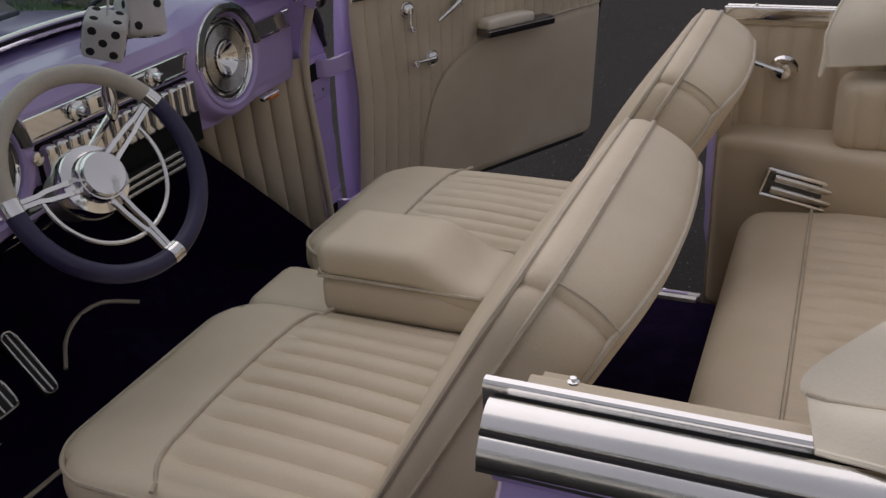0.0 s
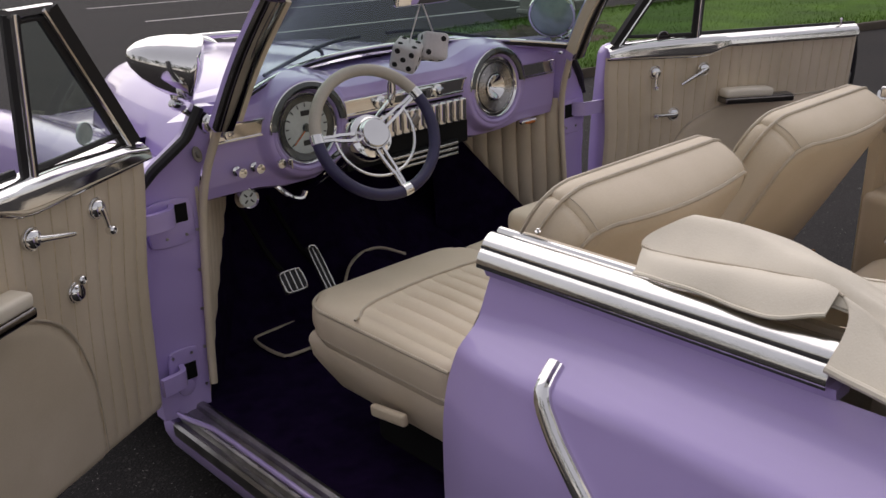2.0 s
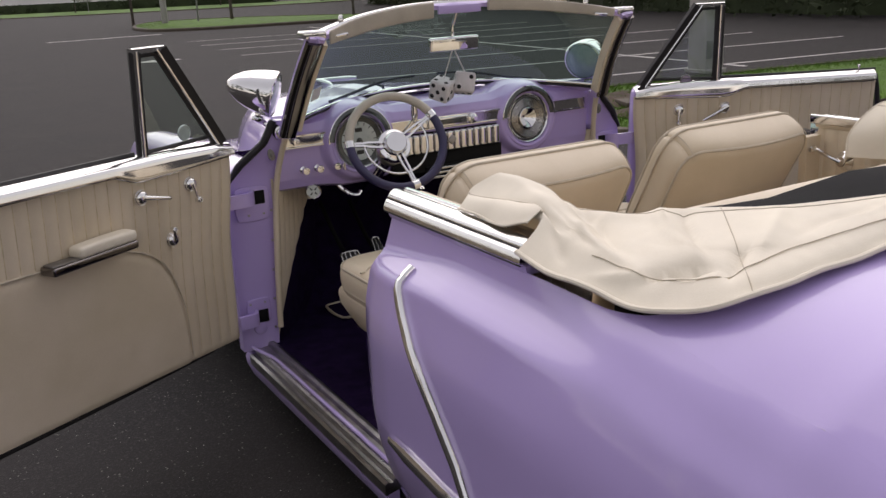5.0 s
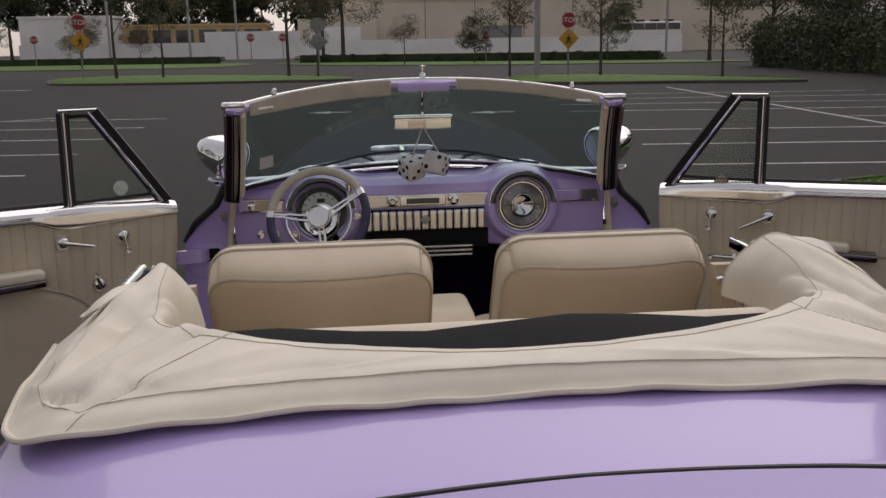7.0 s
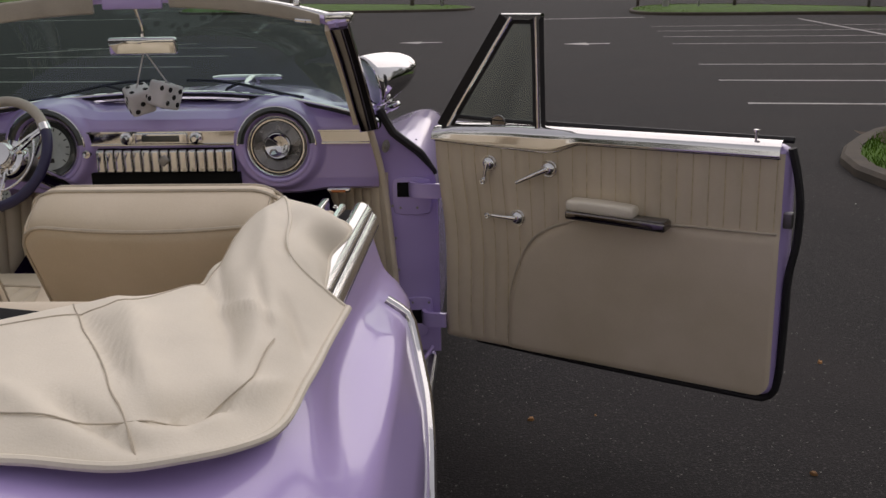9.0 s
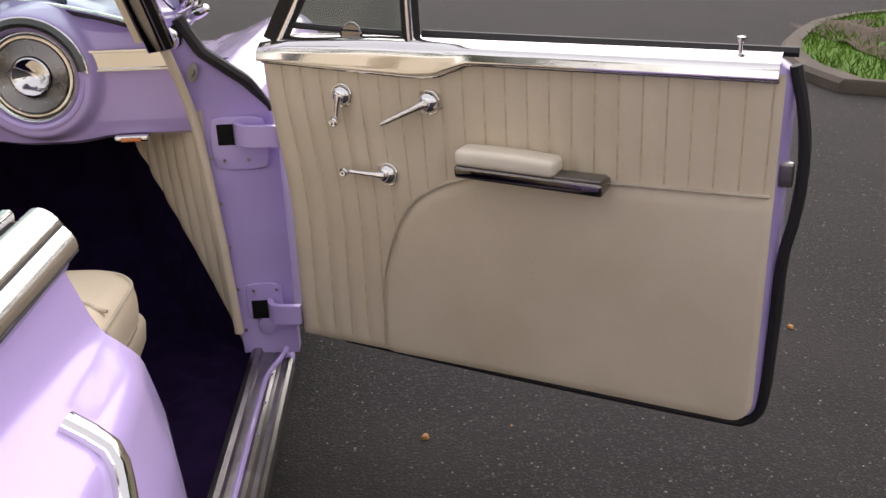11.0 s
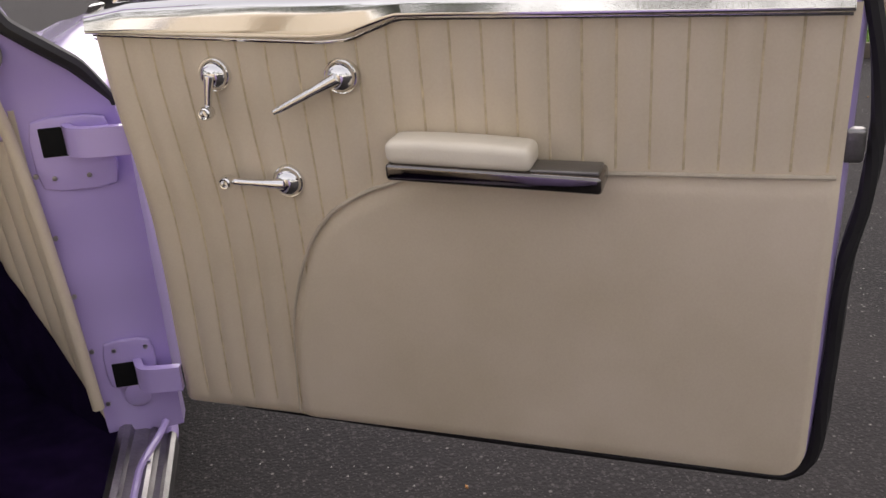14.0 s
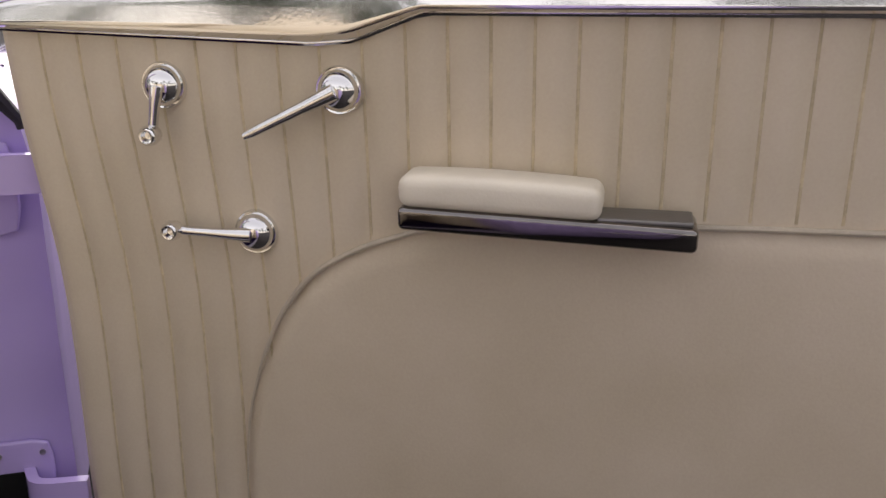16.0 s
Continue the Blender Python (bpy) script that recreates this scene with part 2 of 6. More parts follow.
def sweep(bm, pts, profile, up=(0, 0, 1), closed=False, caps=True, scale=None):
    """Sweep a closed 2D profile (side, up) along points."""
    up, rings, n = Vector(up), [], len(pts)
    for i, p in enumerate(pts):
        a = pts[i - 1] if (i or closed) else p
        b = pts[(i + 1) % n] if (i < n - 1 or closed) else p
        t = (Vector(b) - Vector(a)).normalized()
        s = t.cross(up)
        s = s.normalized() if s.length > 1e-5 else Vector((1, 0, 0))
        v = s.cross(t).normalized()
        k = scale[i] if scale else 1.0
        rings.append([bm.verts.new(Vector(p) + s * (q[0] * k) + v * (q[1] * k)) for q in profile])
    m = len(profile)
    for i in range(n if closed else n - 1):
        r0, r1 = rings[i], rings[(i + 1) % n]
        for j in range(m):
            bm.faces.new((r0[j], r0[(j + 1) % m], r1[(j + 1) % m], r1[j]))
    if caps and not closed:
        bm.faces.new(rings[0]), bm.faces.new(rings[-1])


def ring2d(r, seg=8, sx=1.0, sy=1.0):
    return [(sx * r * math.cos(2 * math.pi * k / seg), sy * r * math.sin(2 * math.pi * k / seg)) for k in range(seg)]


def tube(bm, pts, r, seg=8, closed=False, scale=None):
    d = Vector(pts[-1]) - Vector(pts[0])
    up = (0, 0, 1) if abs(d.normalized().z if d.length > 1e-6 else 0) < 0.9 else (0, 1, 0)
    sweep(bm, pts, ring2d(r, seg), up, closed, scale=scale)


def tubed(pts, r, seg=8, closed=False, scale=None):
    bm = bmesh.new()
    tube(bm, pts, r, seg, closed, scale)
    return bm


def grid(bm, nu, nv, fn, wrap=False):
    """A sheet of (nu+1) x (nv+1) points fn(u, v), u and v from 0 to 1."""
    rows = [[bm.verts.new(fn(i / nu, j / nv)) for j in range(nv + 1)] for i in range(nu + 1)]
    for i in range(nu):
        for j in range(nv):
            bm.faces.new((rows[i][j], rows[i + 1][j], rows[i + 1][j + 1], rows[i][j + 1]))
    return rows


def sheet(nu, nv, fn, thick=0.0, off=None):
    """A sheet, given thickness along off (a vector) when thick is set."""
    bm = bmesh.new()
    a = grid(bm, nu, nv, fn)
    if thick:
        off = Vector(off) * thick
        b = grid(bm, nu, nv, lambda u, v: Vector(fn(u, v)) + off)
        for i in range(nu):
            for j in (0, nv):
                bm.faces.new((a[i][j], a[i + 1][j], b[i + 1][j], b[i][j]))
        for j in range(nv):
            for i in (0, nu):
                bm.faces.new((a[i][j], a[i][j + 1], b[i][j + 1], b[i][j]))
    return bm


def rbox(bm, size, r, cuts=(6, 6, 4), fn=None, m=None):
    """A box with rounded edges; fn bends each local point, m places it."""
    h = [s / 2 for s in size]
    r = min(r, *h)
    mk = {}

    def ticks(k):
        n = cuts[k]
        inner = [-(h[k] - r) + 2 * (h[k] - r) * i / n for i in range(n + 1)] if h[k] > r + 1e-6 else [0.0]
        e = [r * (1 - math.cos(a)) for a in (0.0, 0.5, 1.0)]
        return [-h[k], -h[k] + r * 0.25, -h[k] + r * 0.6] + inner + [h[k] - r * 0.6, h[k] - r * 0.25, h[k]]

    tk = [ticks(k) for k in range(3)]

    def vert(i, j, k):
        key = (i, j, k)
        if key not in mk:
            p = Vector((tk[0][i], tk[1][j], tk[2][k]))
            q = Vector([max(-(h[a] - r), min(h[a] - r, p[a])) for a in range(3)])
            d = p - q
            if d.length > 1e-9:
                p = q + d.normalized() * r
            if fn:
                p = fn(p)
            mk[key] = bm.verts.new(m @ p if m else p)
        return mk[key]

    n = [len(t) - 1 for t in tk]
    for a in range(3):
        b, c = (a + 1) % 3, (a + 2) % 3
        for end in (0, n[a]):
            for i in range(n[b]):
                for j in range(n[c]):
                    quad = []
                    for di, dj in ((0, 0), (1, 0), (1, 1), (0, 1)):
                        idx = [0, 0, 0]
                        idx[a], idx[b], idx[c] = end, i + di, j + dj
                        quad.append(vert(*idx))
                    bm.faces.new(quad)


def rboxed(size, r, m=None, cuts=(1, 1, 1), fn=None):
    bm = bmesh.new()
    rbox(bm, size, r, cuts, fn, m)
    return bm


def box(bm, x0, y0, z0, x1, y1, z1):
    v = [bm.verts.new(p) for p in ((x0, y0, z0), (x1, y0, z0), (x1, y1, z0), (x0, y1, z0), (x0, y0, z1), (x1, y0, z1), (x1, y1, z1), (x0, y1, z1))]
    for f in ((0, 1, 2, 3), (4, 5, 6, 7), (0, 1, 5, 4), (1, 2, 6, 5), (2, 3, 7, 6), (3, 0, 4, 7)):
        bm.faces.new([v[k] for k in f])


def boxed(*a):
    bm = bmesh.new()
    box(bm, *a)
    return bm


def lathe(bm, profile, m, seg=32):
    """Turn a profile of (radius, height) round the local z axis."""
    rings = []
    for r, z in profile:
        if r < 1e-6:
            rings.append([bm.verts.new(m @ Vector((0, 0, z)))])
        else:
            rings.append([bm.verts.new(m @ Vector((r * math.cos(2 * math.pi * k / seg), r * math.sin(2 * math.pi * k / seg), z))) for k in range(seg)])
    for a, b in zip(rings, rings[1:]):
        for k in range(seg):
            k2 = (k + 1) % seg
            if len(a) == 1 and len(b) == 1:
                continue
            if len(a) == 1:
                bm.faces.new((a[0], b[k], b[k2]))
            elif len(b) == 1:
                bm.faces.new((a[k], a[k2], b[0]))
            else:
                bm.faces.new((a[k], a[k2], b[k2], b[k]))


def lathed(profile, m, seg=32):
    bm = bmesh.new()
    lathe(bm, profile, m, seg)
    return bm


def aim(at, axis, spin=0):
    """A frame at a point with its z axis along axis."""
    return Matrix.Translation(at) @ Vector(axis).to_track_quat("Z", "Y").to_matrix().to_4x4() @ pose(0, 0, 0, 0, 0, spin)


def quads(name, verts, faces, material, smooth=0):
    me = bpy.data.meshes.new(name)
    me.from_pydata(verts, [], faces)
    me.materials.append(material)
    return new(name, me)


# ---- the car ----
car = empty("convertible_car", "lavender vintage convertible with cream interior and both doors open", "car")
Y_END = -2.12


def jamb_y(z):
    return interp(z, (0.2, 0.3, 0.45, 0.62, 0.75, 0.85, 0.95, 1.1), (-0.02, -0.01, 0.02, 0.03, 0.03, 0.02, -0.01, -0.03))


def belt_x(y):
    return interp(y, (-2.2, -1.9, -1.5, -1.2, -0.9, -0.6, -0.3, 0.2), (0.67, 0.78, 0.855, 0.89, 0.90, 0.899, 0.898, 0.898))


def deck_mid(y):
    return interp(y, (-2.2, -2.1, -1.95, -1.75, -1.55, -1.37, -1.13, -0.9), (0.55, 0.68, 0.82, 0.945, 1.03, 1.085, 1.115, 1.13))


def belt_z(y):
    return min(interp(y, (-0.9, -0.6, -0.2), (1.035, 1.043, 1.054)), deck_mid(y) - interp(y, (-2.1, -1.6, -1.3, -0.95), (0.08, 0.115, 0.115, 0.09)))


def deck_z(x, y):
    k = min(1.0, abs(x) / belt_x(y))
    soft = smoothstep(-0.70, -1.0, y)
    return belt_z(y) + (deck_mid(y) - belt_z(y)) * ((1 - soft) * max(0.0, 1 - k ** 2.7) ** 0.42 + soft * (1 - 0.25 * k ** 2 - 0.75 * k ** 6))


def side_x(z, y):
    """Half width of the rear body at a height, with the bulging rear fender."""
    base = belt_x(y) + interp(z - (belt_z(y) - 1.035), (0.15, 0.3, 0.5, 0.8, 0.95, 1.035), (-0.03, 0.015, 0.04, 0.04, 0.022, 0.0))
    crest = interp(y, (-2.1, -1.6, -1.0, -0.4, -0.1, 0.15), (0.62, 0.85, 0.972, 0.982, 0.960, 0.945))
    swell = interp(y, (-2.12, -1.9, -1.2, -0.5, -0.18, -0.06, 0.03, 0.14), (0.05, 0.09, 0.112, 0.106, 0.090, 0.072, 0.038, 0.0))
    up = 0.70 * smoothstep(crest + 0.012, crest - 0.055, z) + 0.30 * smoothstep(crest, crest - 0.26, z)
    low = 1.0 - 0.35 * smoothstep(0.45, 0.2, z)
    q = min(1.0, max(0.0, belt_z(y) - z) / 0.34 + 0.06)
    rear = belt_x(y) + (swell + 0.04) * (math.sqrt(1 - (1 - q) ** 2) - 0.341) / 0.659 * low
    b = 0.85 * smoothstep(-0.62, -1.02, y)
    return (base + swell * up * low) * (1 - b) + rear * b


for s in (-1, 1):
    def quarter(u, v, s=s):
        z = 0.2 + (belt_z(-0.3) - 0.2) * (1 - v)
        y0 = jamb_y(z)
        y = y0 + (Y_END - y0) * u
        z = 0.2 + (belt_z(y) - 0.2) * (1 - v)
        return Vector((s * side_x(z, y), y, z))

    bm = sheet(90, 64, quarter)
    grid(bm, 8, 44, lambda u, v, s=s: Vector((s * (side_x(0.2 + 0.854 * (1 - v), jamb_y(0.2 + 0.854 * (1 - v))) * (1 - u) + 0.848 * u - 0.006 * math.sin(math.pi * u)), jamb_y(0.2 + 0.854 * (1 - v)) - 0.035 * u + 0.012 * math.sin(math.pi * min(1, u * 2.5)), 0.2 + 0.854 * (1 - v))))
    quarter_panel = part("quarter_panel", bm, PAINT, car)

    # two-rib chrome moulding on the belt, black weather strip and inner chrome rail
    run = [Vector((s * (belt_x(y) - 0.004), y, belt_z(y))) for y in np.linspace(0.0, -0.636, 30)]
    prof = [(0.0, 0.014), (0.015, 0.015), (0.0175, 0.019), (0.0165, 0.028), (0.0125, 0.037), (0.007, 0.0440), (0.002, 0.0465), (0.003, 0.0495), (0.001, 0.055), (-0.005, 0.062), (-0.013, 0.0675), (-0.020, 0.0695), (-0.028, 0.069), (-0.033, 0.065), (-0.035, 0.058), (-0.035, 0.014)]
    bm = bmesh.new()
    sweep(bm, [p + Vector((0, -0.012, 0)) for p in run], [(-s * a, b) for a, b in ((-0.033, -0.004), (0.004, -0.004), (0.009, 0.006), (0.010, 0.0155), (-0.033, 0.0155))])
    part("belt_flange", bm, PAINT, quarter_panel)
    bm = bmesh.new()
    sweep(bm, run, [(-s * a, b) for a, b in prof])
    moulding = part("belt_moulding", bm, BRIGHT, car, "two-rib polished chrome belt moulding", smooth=50)
    # thin black tubes stand in for dark reflections along the ribs
    bm = bmesh.new()
    for a, b in ((0.0022, 0.0475), (0.0145, 0.0145)):
        sweep(bm, [p + Vector((s * a, 0.001, b)) for p in run], ring2d(0.0026, 6))
    part("rib_reflection_line", bm, RUBBER, moulding, "black lines drawn for the dark reflections along the chrome ribs")
    bm = bmesh.new()
    sweep(bm, [p + Vector((-s * 0.047, 0.006, 0.045)) for p in run[:24]], [(-0.013, -0.03), (0.013, -0.03), (0.013, 0.006), (-0.013, 0.006)])
    part("weather_strip", bm, BLACK, moulding)
    bm = bmesh.new()
    sweep(bm, [p + Vector((-s * 0.066, 0.02, 0.044)) for p in run[:24]], [(-0.008, -0.05), (0.008, -0.05), (0.008, 0.013), (0.004, 0.018), (-0.004, 0.018), (-0.008, 0.013)])
    part("inner_rail", bm, CHROME, moulding)
    part("snap_stud", lathed([(0.006, 0), (0.006, 0.002), (0.003, 0.003), (0.0035, 0.006), (0, 0.007)], pose(s * (belt_x(-0.07) - 0.070), -0.071, 1.1145), 14), CHROME, moulding)
    # curved chrome stone guard on the front of the rear fender
    guard = []
    for k in range(40):
        t = k / 39
        z = 0.953 - 0.551 * t
        y = interp(z, (0.40, 0.5, 0.59, 0.69, 0.74, 0.80, 0.86, 0.90, 0.93, 0.957), (-0.659, -0.619, -0.564, -0.474, -0.419, -0.345, -0.271, -0.235, -0.220, -0.213))
        guard.append(Vector((s * (side_x(z, y) + 0.003), y, z)))
    bm = bmesh.new()
    wide = [1.12 + 0.10 * smoothstep(0, 0.16, k / 39) for k in range(40)]
    sweep(bm, guard, [(-0.014, -0.003), (0.014, -0.003), (0.0138, 0.003), (0.0105, 0.0035), (0.008, 0.009), (0.0, 0.0115), (-0.008, 0.009), (-0.0105, 0.0035), (-0.0138, 0.003)], up=(s, 0, 0.25), scale=wide)
    part("stone_guard", bm, CHROME, car, "curved chrome strip on the rear fender")
    spear = [Vector((s * (side_x(0.49 - 0.02 * k / 11, -0.2 - 0.1 * k) + 0.006), -0.19 - 0.1 * k, 0.49 - 0.02 * k / 11)) for k in range(12)]
    bm = bmesh.new()
    sweep(bm, spear, ring2d(0.021, 10, 0.55, 1.0), scale=[0.55] + [1.0] * 9 + [0.8, 0.3])
    part("side_spear", bm, CHROME, car)

# rear deck and trunk lid
def deck(u, v):
    y0 = -1.07 + 0.17 * abs(2 * u - 1) ** 5
    y = y0 + (Y_END - y0) * v
    x = belt_x(y) * math.sin(math.pi / 2 * (2 * u - 1))
    return Vector((x, y, deck_z(x, y)))


part("rear_deck", sheet(96, 60, deck), PAINT, car)


LID_X = 0.75


def seam_y(x):
    c = min(0.2, max(0.0, abs(x) - (LID_X - 0.2)))
    return -1.362 - 0.028 * (x / 0.65) ** 2 + 0.040 * min(0.0, x) - (0.2 - math.sqrt(0.2 ** 2 - c * c))


def lid(u, v):
    x = (LID_X - 0.005) * math.sin(math.pi / 2 * (2 * u - 1))
    y0 = seam_y(x) - 0.006
    y = y0 + (Y_END + 0.04 - y0) * v
    x = max(-belt_x(y) * 0.95, min(belt_x(y) * 0.95, x))
    return Vector((x, y, deck_z(x, y) + 0.005))


trunk = part("trunk_lid", sheet(64, 40, lid), PAINT, car)
seam = [Vector((x, seam_y(x), deck_z(x, seam_y(x)) + 0.001)) for x in [LID_X * math.sin(math.pi / 2 * t) for t in np.linspace(-1, 1, 90)]]
side = [Vector((LID_X, y, deck_z(LID_X, y) + 0.001)) for y in np.linspace(seam_y(LID_X) - 0.02, Y_END + 0.1, 16)]
seam = [Vector((-p.x, p.y, p.z)) for p in side[::-1]] + seam + side
part("lid_gasket", tubed(seam, 0.006, 6), RUBBER, trunk)
part("tail_panel", sheet(24, 8, lambda u, v: Vector((belt_x(Y_END) * (2 * u - 1) * 1.0, Y_END - 0.05 * math.sin(math.pi * v), 0.22 + (deck_z(belt_x(Y_END) * (2 * u - 1), Y_END) - 0.22) * v))), PAINT, car)
bm = bmesh.new()
sweep(bm, spline([(-0.9, -1.95, 0.42), (-0.8, -2.2, 0.43), (0, -2.28, 0.44), (0.8, -2.2, 0.43), (0.9, -1.95, 0.42)], 30), [(-0.02, -0.06), (0.02, -0.06), (0.03, 0.0), (0.02, 0.06), (-0.02, 0.06)])
part("rear_bumper", bm, CHROME, car)

# hood, cowl, front fenders
def hood(u, v):
    a = 2 * u - 1
    y = 1.33 + 1.62 * v
    w = interp(v, (0, 0.3, 0.55, 0.8, 1), (0.70, 0.66, 0.60, 0.48, 0.34))
    top = interp(y, (1.33, 1.6, 2.1, 2.55, 2.8, 2.95), (1.160, 1.160, 1.145, 1.105, 1.03, 0.86))
    return Vector((a * w, y + 0.06 * (1 - a * a) * (1 - v), top - 0.05 * abs(a) ** 2.2 - 0.20 * abs(a) ** 9 + 0.012 * math.exp(-(a / 0.08) ** 2)))


part("hood", sheet(64, 40, hood), PAINT, car)
for s in (-1, 1):
    def fender(u, v, s=s):
        y = 1.235 + 2.27 * v
        end = math.sqrt(max(0.0, 1 - max(0.0, (v - 0.80) / 0.20) ** 2))
        top = interp(y, (1.2, 1.5, 2.0, 2.5, 2.9, 3.2, 3.5), (0.955, 0.955, 0.955, 0.945, 0.925, 0.89, 0.80))
        if u < 0.35:
            k = u / 0.35
            x = 0.56 + 0.25 * k
            z = top - 0.075 + 0.075 * smoothstep(0, 1, k)
        else:
            k = (u - 0.35) / 0.65
            x = 0.81 + 0.155 * math.sin(k * math.pi / 2) ** 0.75
            z = 0.28 + (top - 0.28) * math.cos(k * math.pi / 2) ** 0.55
        c = Vector((0.80, y, 0.66))
        p = Vector((x, y, z))
        return Vector((s * (c.x + (p.x - c.x) * (0.10 + 0.90 * end)), y, c.z + (p.z - c.z) * (0.10 + 0.90 * end)))

    fend = part("front_fender", sheet(40, 50, fender), PAINT, car)
    part("headlight", lathed([(0.0, 0.05), (0.06, 0.04), (0.09, 0.012), (0.105, 0.0), (0.11, -0.03)], aim((s * 0.80, 3.44, 0.68), (0, 1, 0.02)), 24), CHROME, fend)
part("nose_apron", sheet(24, 24, lambda u, v: Vector((0.62 * (2 * u - 1), 1.45 + 1.85 * v, 0.865 - 0.10 * v ** 3))), PAINT, car)
part("nose_panel", sheet(24, 10, lambda u, v: Vector((0.80 * (2 * u - 1), 3.32 - 0.10 * (2 * u - 1) ** 2 - 0.02 * v, 0.765 - 0.48 * v))), PAINT, car)
bm = bmesh.new()
tube(bm, spline([(0, 2.72, 1.085), (0, 2.6, 1.132), (0, 2.48, 1.138), (0, 2.38, 1.128)], 16), 0.014, 8, scale=[0.5] + [1] * 12 + [0.8, 0.5, 0.2])
tube(bm, spline([(-0.17, 2.44, 1.150), (-0.08, 2.53, 1.143), (0, 2.58, 1.138), (0.08, 2.53, 1.143), (0.17, 2.44, 1.150)], 20), 0.013, 8, scale=[0.5, 0.8] + [1.0] * 16 + [0.8, 0.5])
part("hood_ornament", bm, CHROME, car)
part("front_bumper", tubed(spline([(-0.94, 3.1, 0.45), (-0.8, 3.5, 0.45), (0, 3.6, 0.45), (0.8, 3.5, 0.45), (0.94, 3.1, 0.45)], 30), 0.05, 10), CHROME, car)


# cowl top, windshield, frame
def ws(a, v):
    """Windshield surface: a from -1 to 1 across, v from the base to the top."""
    k = 1 - abs(a) ** 2.2
    base = Vector((0.715 * a, 1.115 + 0.265 * k, 1.145 + 0.05 * k))
    top = Vector((0.672 * a, 0.905 + 0.185 * k, 1.458 + 0.070 * k))
    p = base.lerp(top, v)
    p.y += 0.015 * math.sin(math.pi * v)
    return p


wind = part("windshield", sheet(40, 12, lambda u, v: ws(2 * u - 1, v)), TINT, car, "green-tinted curved windshield glass")
part("cowl_panel", sheet(40, 6, lambda u, v: Vector((0.74 * (2 * u - 1), (1.10 + 0.275 * (1 - abs(2 * u - 1) ** 2.2)) * (1 - v) + (1.45 + 0.04 * (1 - (2 * u - 1) ** 2)) * v, 1.135 + 0.045 * (1 - abs(2 * u - 1) ** 2.2) - 0.02 * v - 0.05 * v * (2 * u - 1) ** 4))), PAINT, car)
edge = [ws(a, 0) + Vector((0, 0.004, 0.002)) for a in np.linspace(-1, 1, 41)]
part("windshield_gasket", tubed(edge, 0.011, 8), RUBBER, wind)
part("lower_trim", tubed([p + Vector((0, -0.012, 0.008)) for p in edge], 0.006, 8), CHROME, wind)
head = [ws(a, 1) + Vector((0, 0.0, 0.012)) for a in np.linspace(-1.06, 1.06, 41)]
bm = bmesh.new()
sweep(bm, head, [(-0.024, -0.010), (0.024, -0.012), (0.026, 0.004), (0.015, 0.012), (-0.018, 0.012), (-0.026, 0.004)])
header = part("windshield_header", bm, PAINT, car, "lavender windshield header with chrome edge")
bm = bmesh.new()
sweep(bm, [p + Vector((0, 0.004, 0.015)) for p in head], [(-0.014, -0.004), (0.018, -0.004), (0.014, 0.005), (-0.008, 0.006)])
part("header_trim", bm, CHROME, header)
for x in (-0.56, 0.0, 0.56):
    p = ws(x / 0.672, 1)
    bm = bmesh.new()
    lathe(bm, [(0.012, 0), (0.012, 0.012), (0.007, 0.018), (0.007, 0.03), (0.011, 0.036), (0.011, 0.046), (0, 0.05)] if x == 0 else [(0.010, 0), (0.011, 0.012), (0.007, 0.024), (0, 0.026)], Matrix.Translation(p + Vector((0, 0, 0.03))), 14)
    part("top_latch_pin", bm, CHROME, header)
part("latch_plate", rboxed((0.20, 0.012, 0.034), 0.005, Matrix.Translation(ws(0, 1) + Vector((0, -0.028, -0.002)))), PAINT, header)
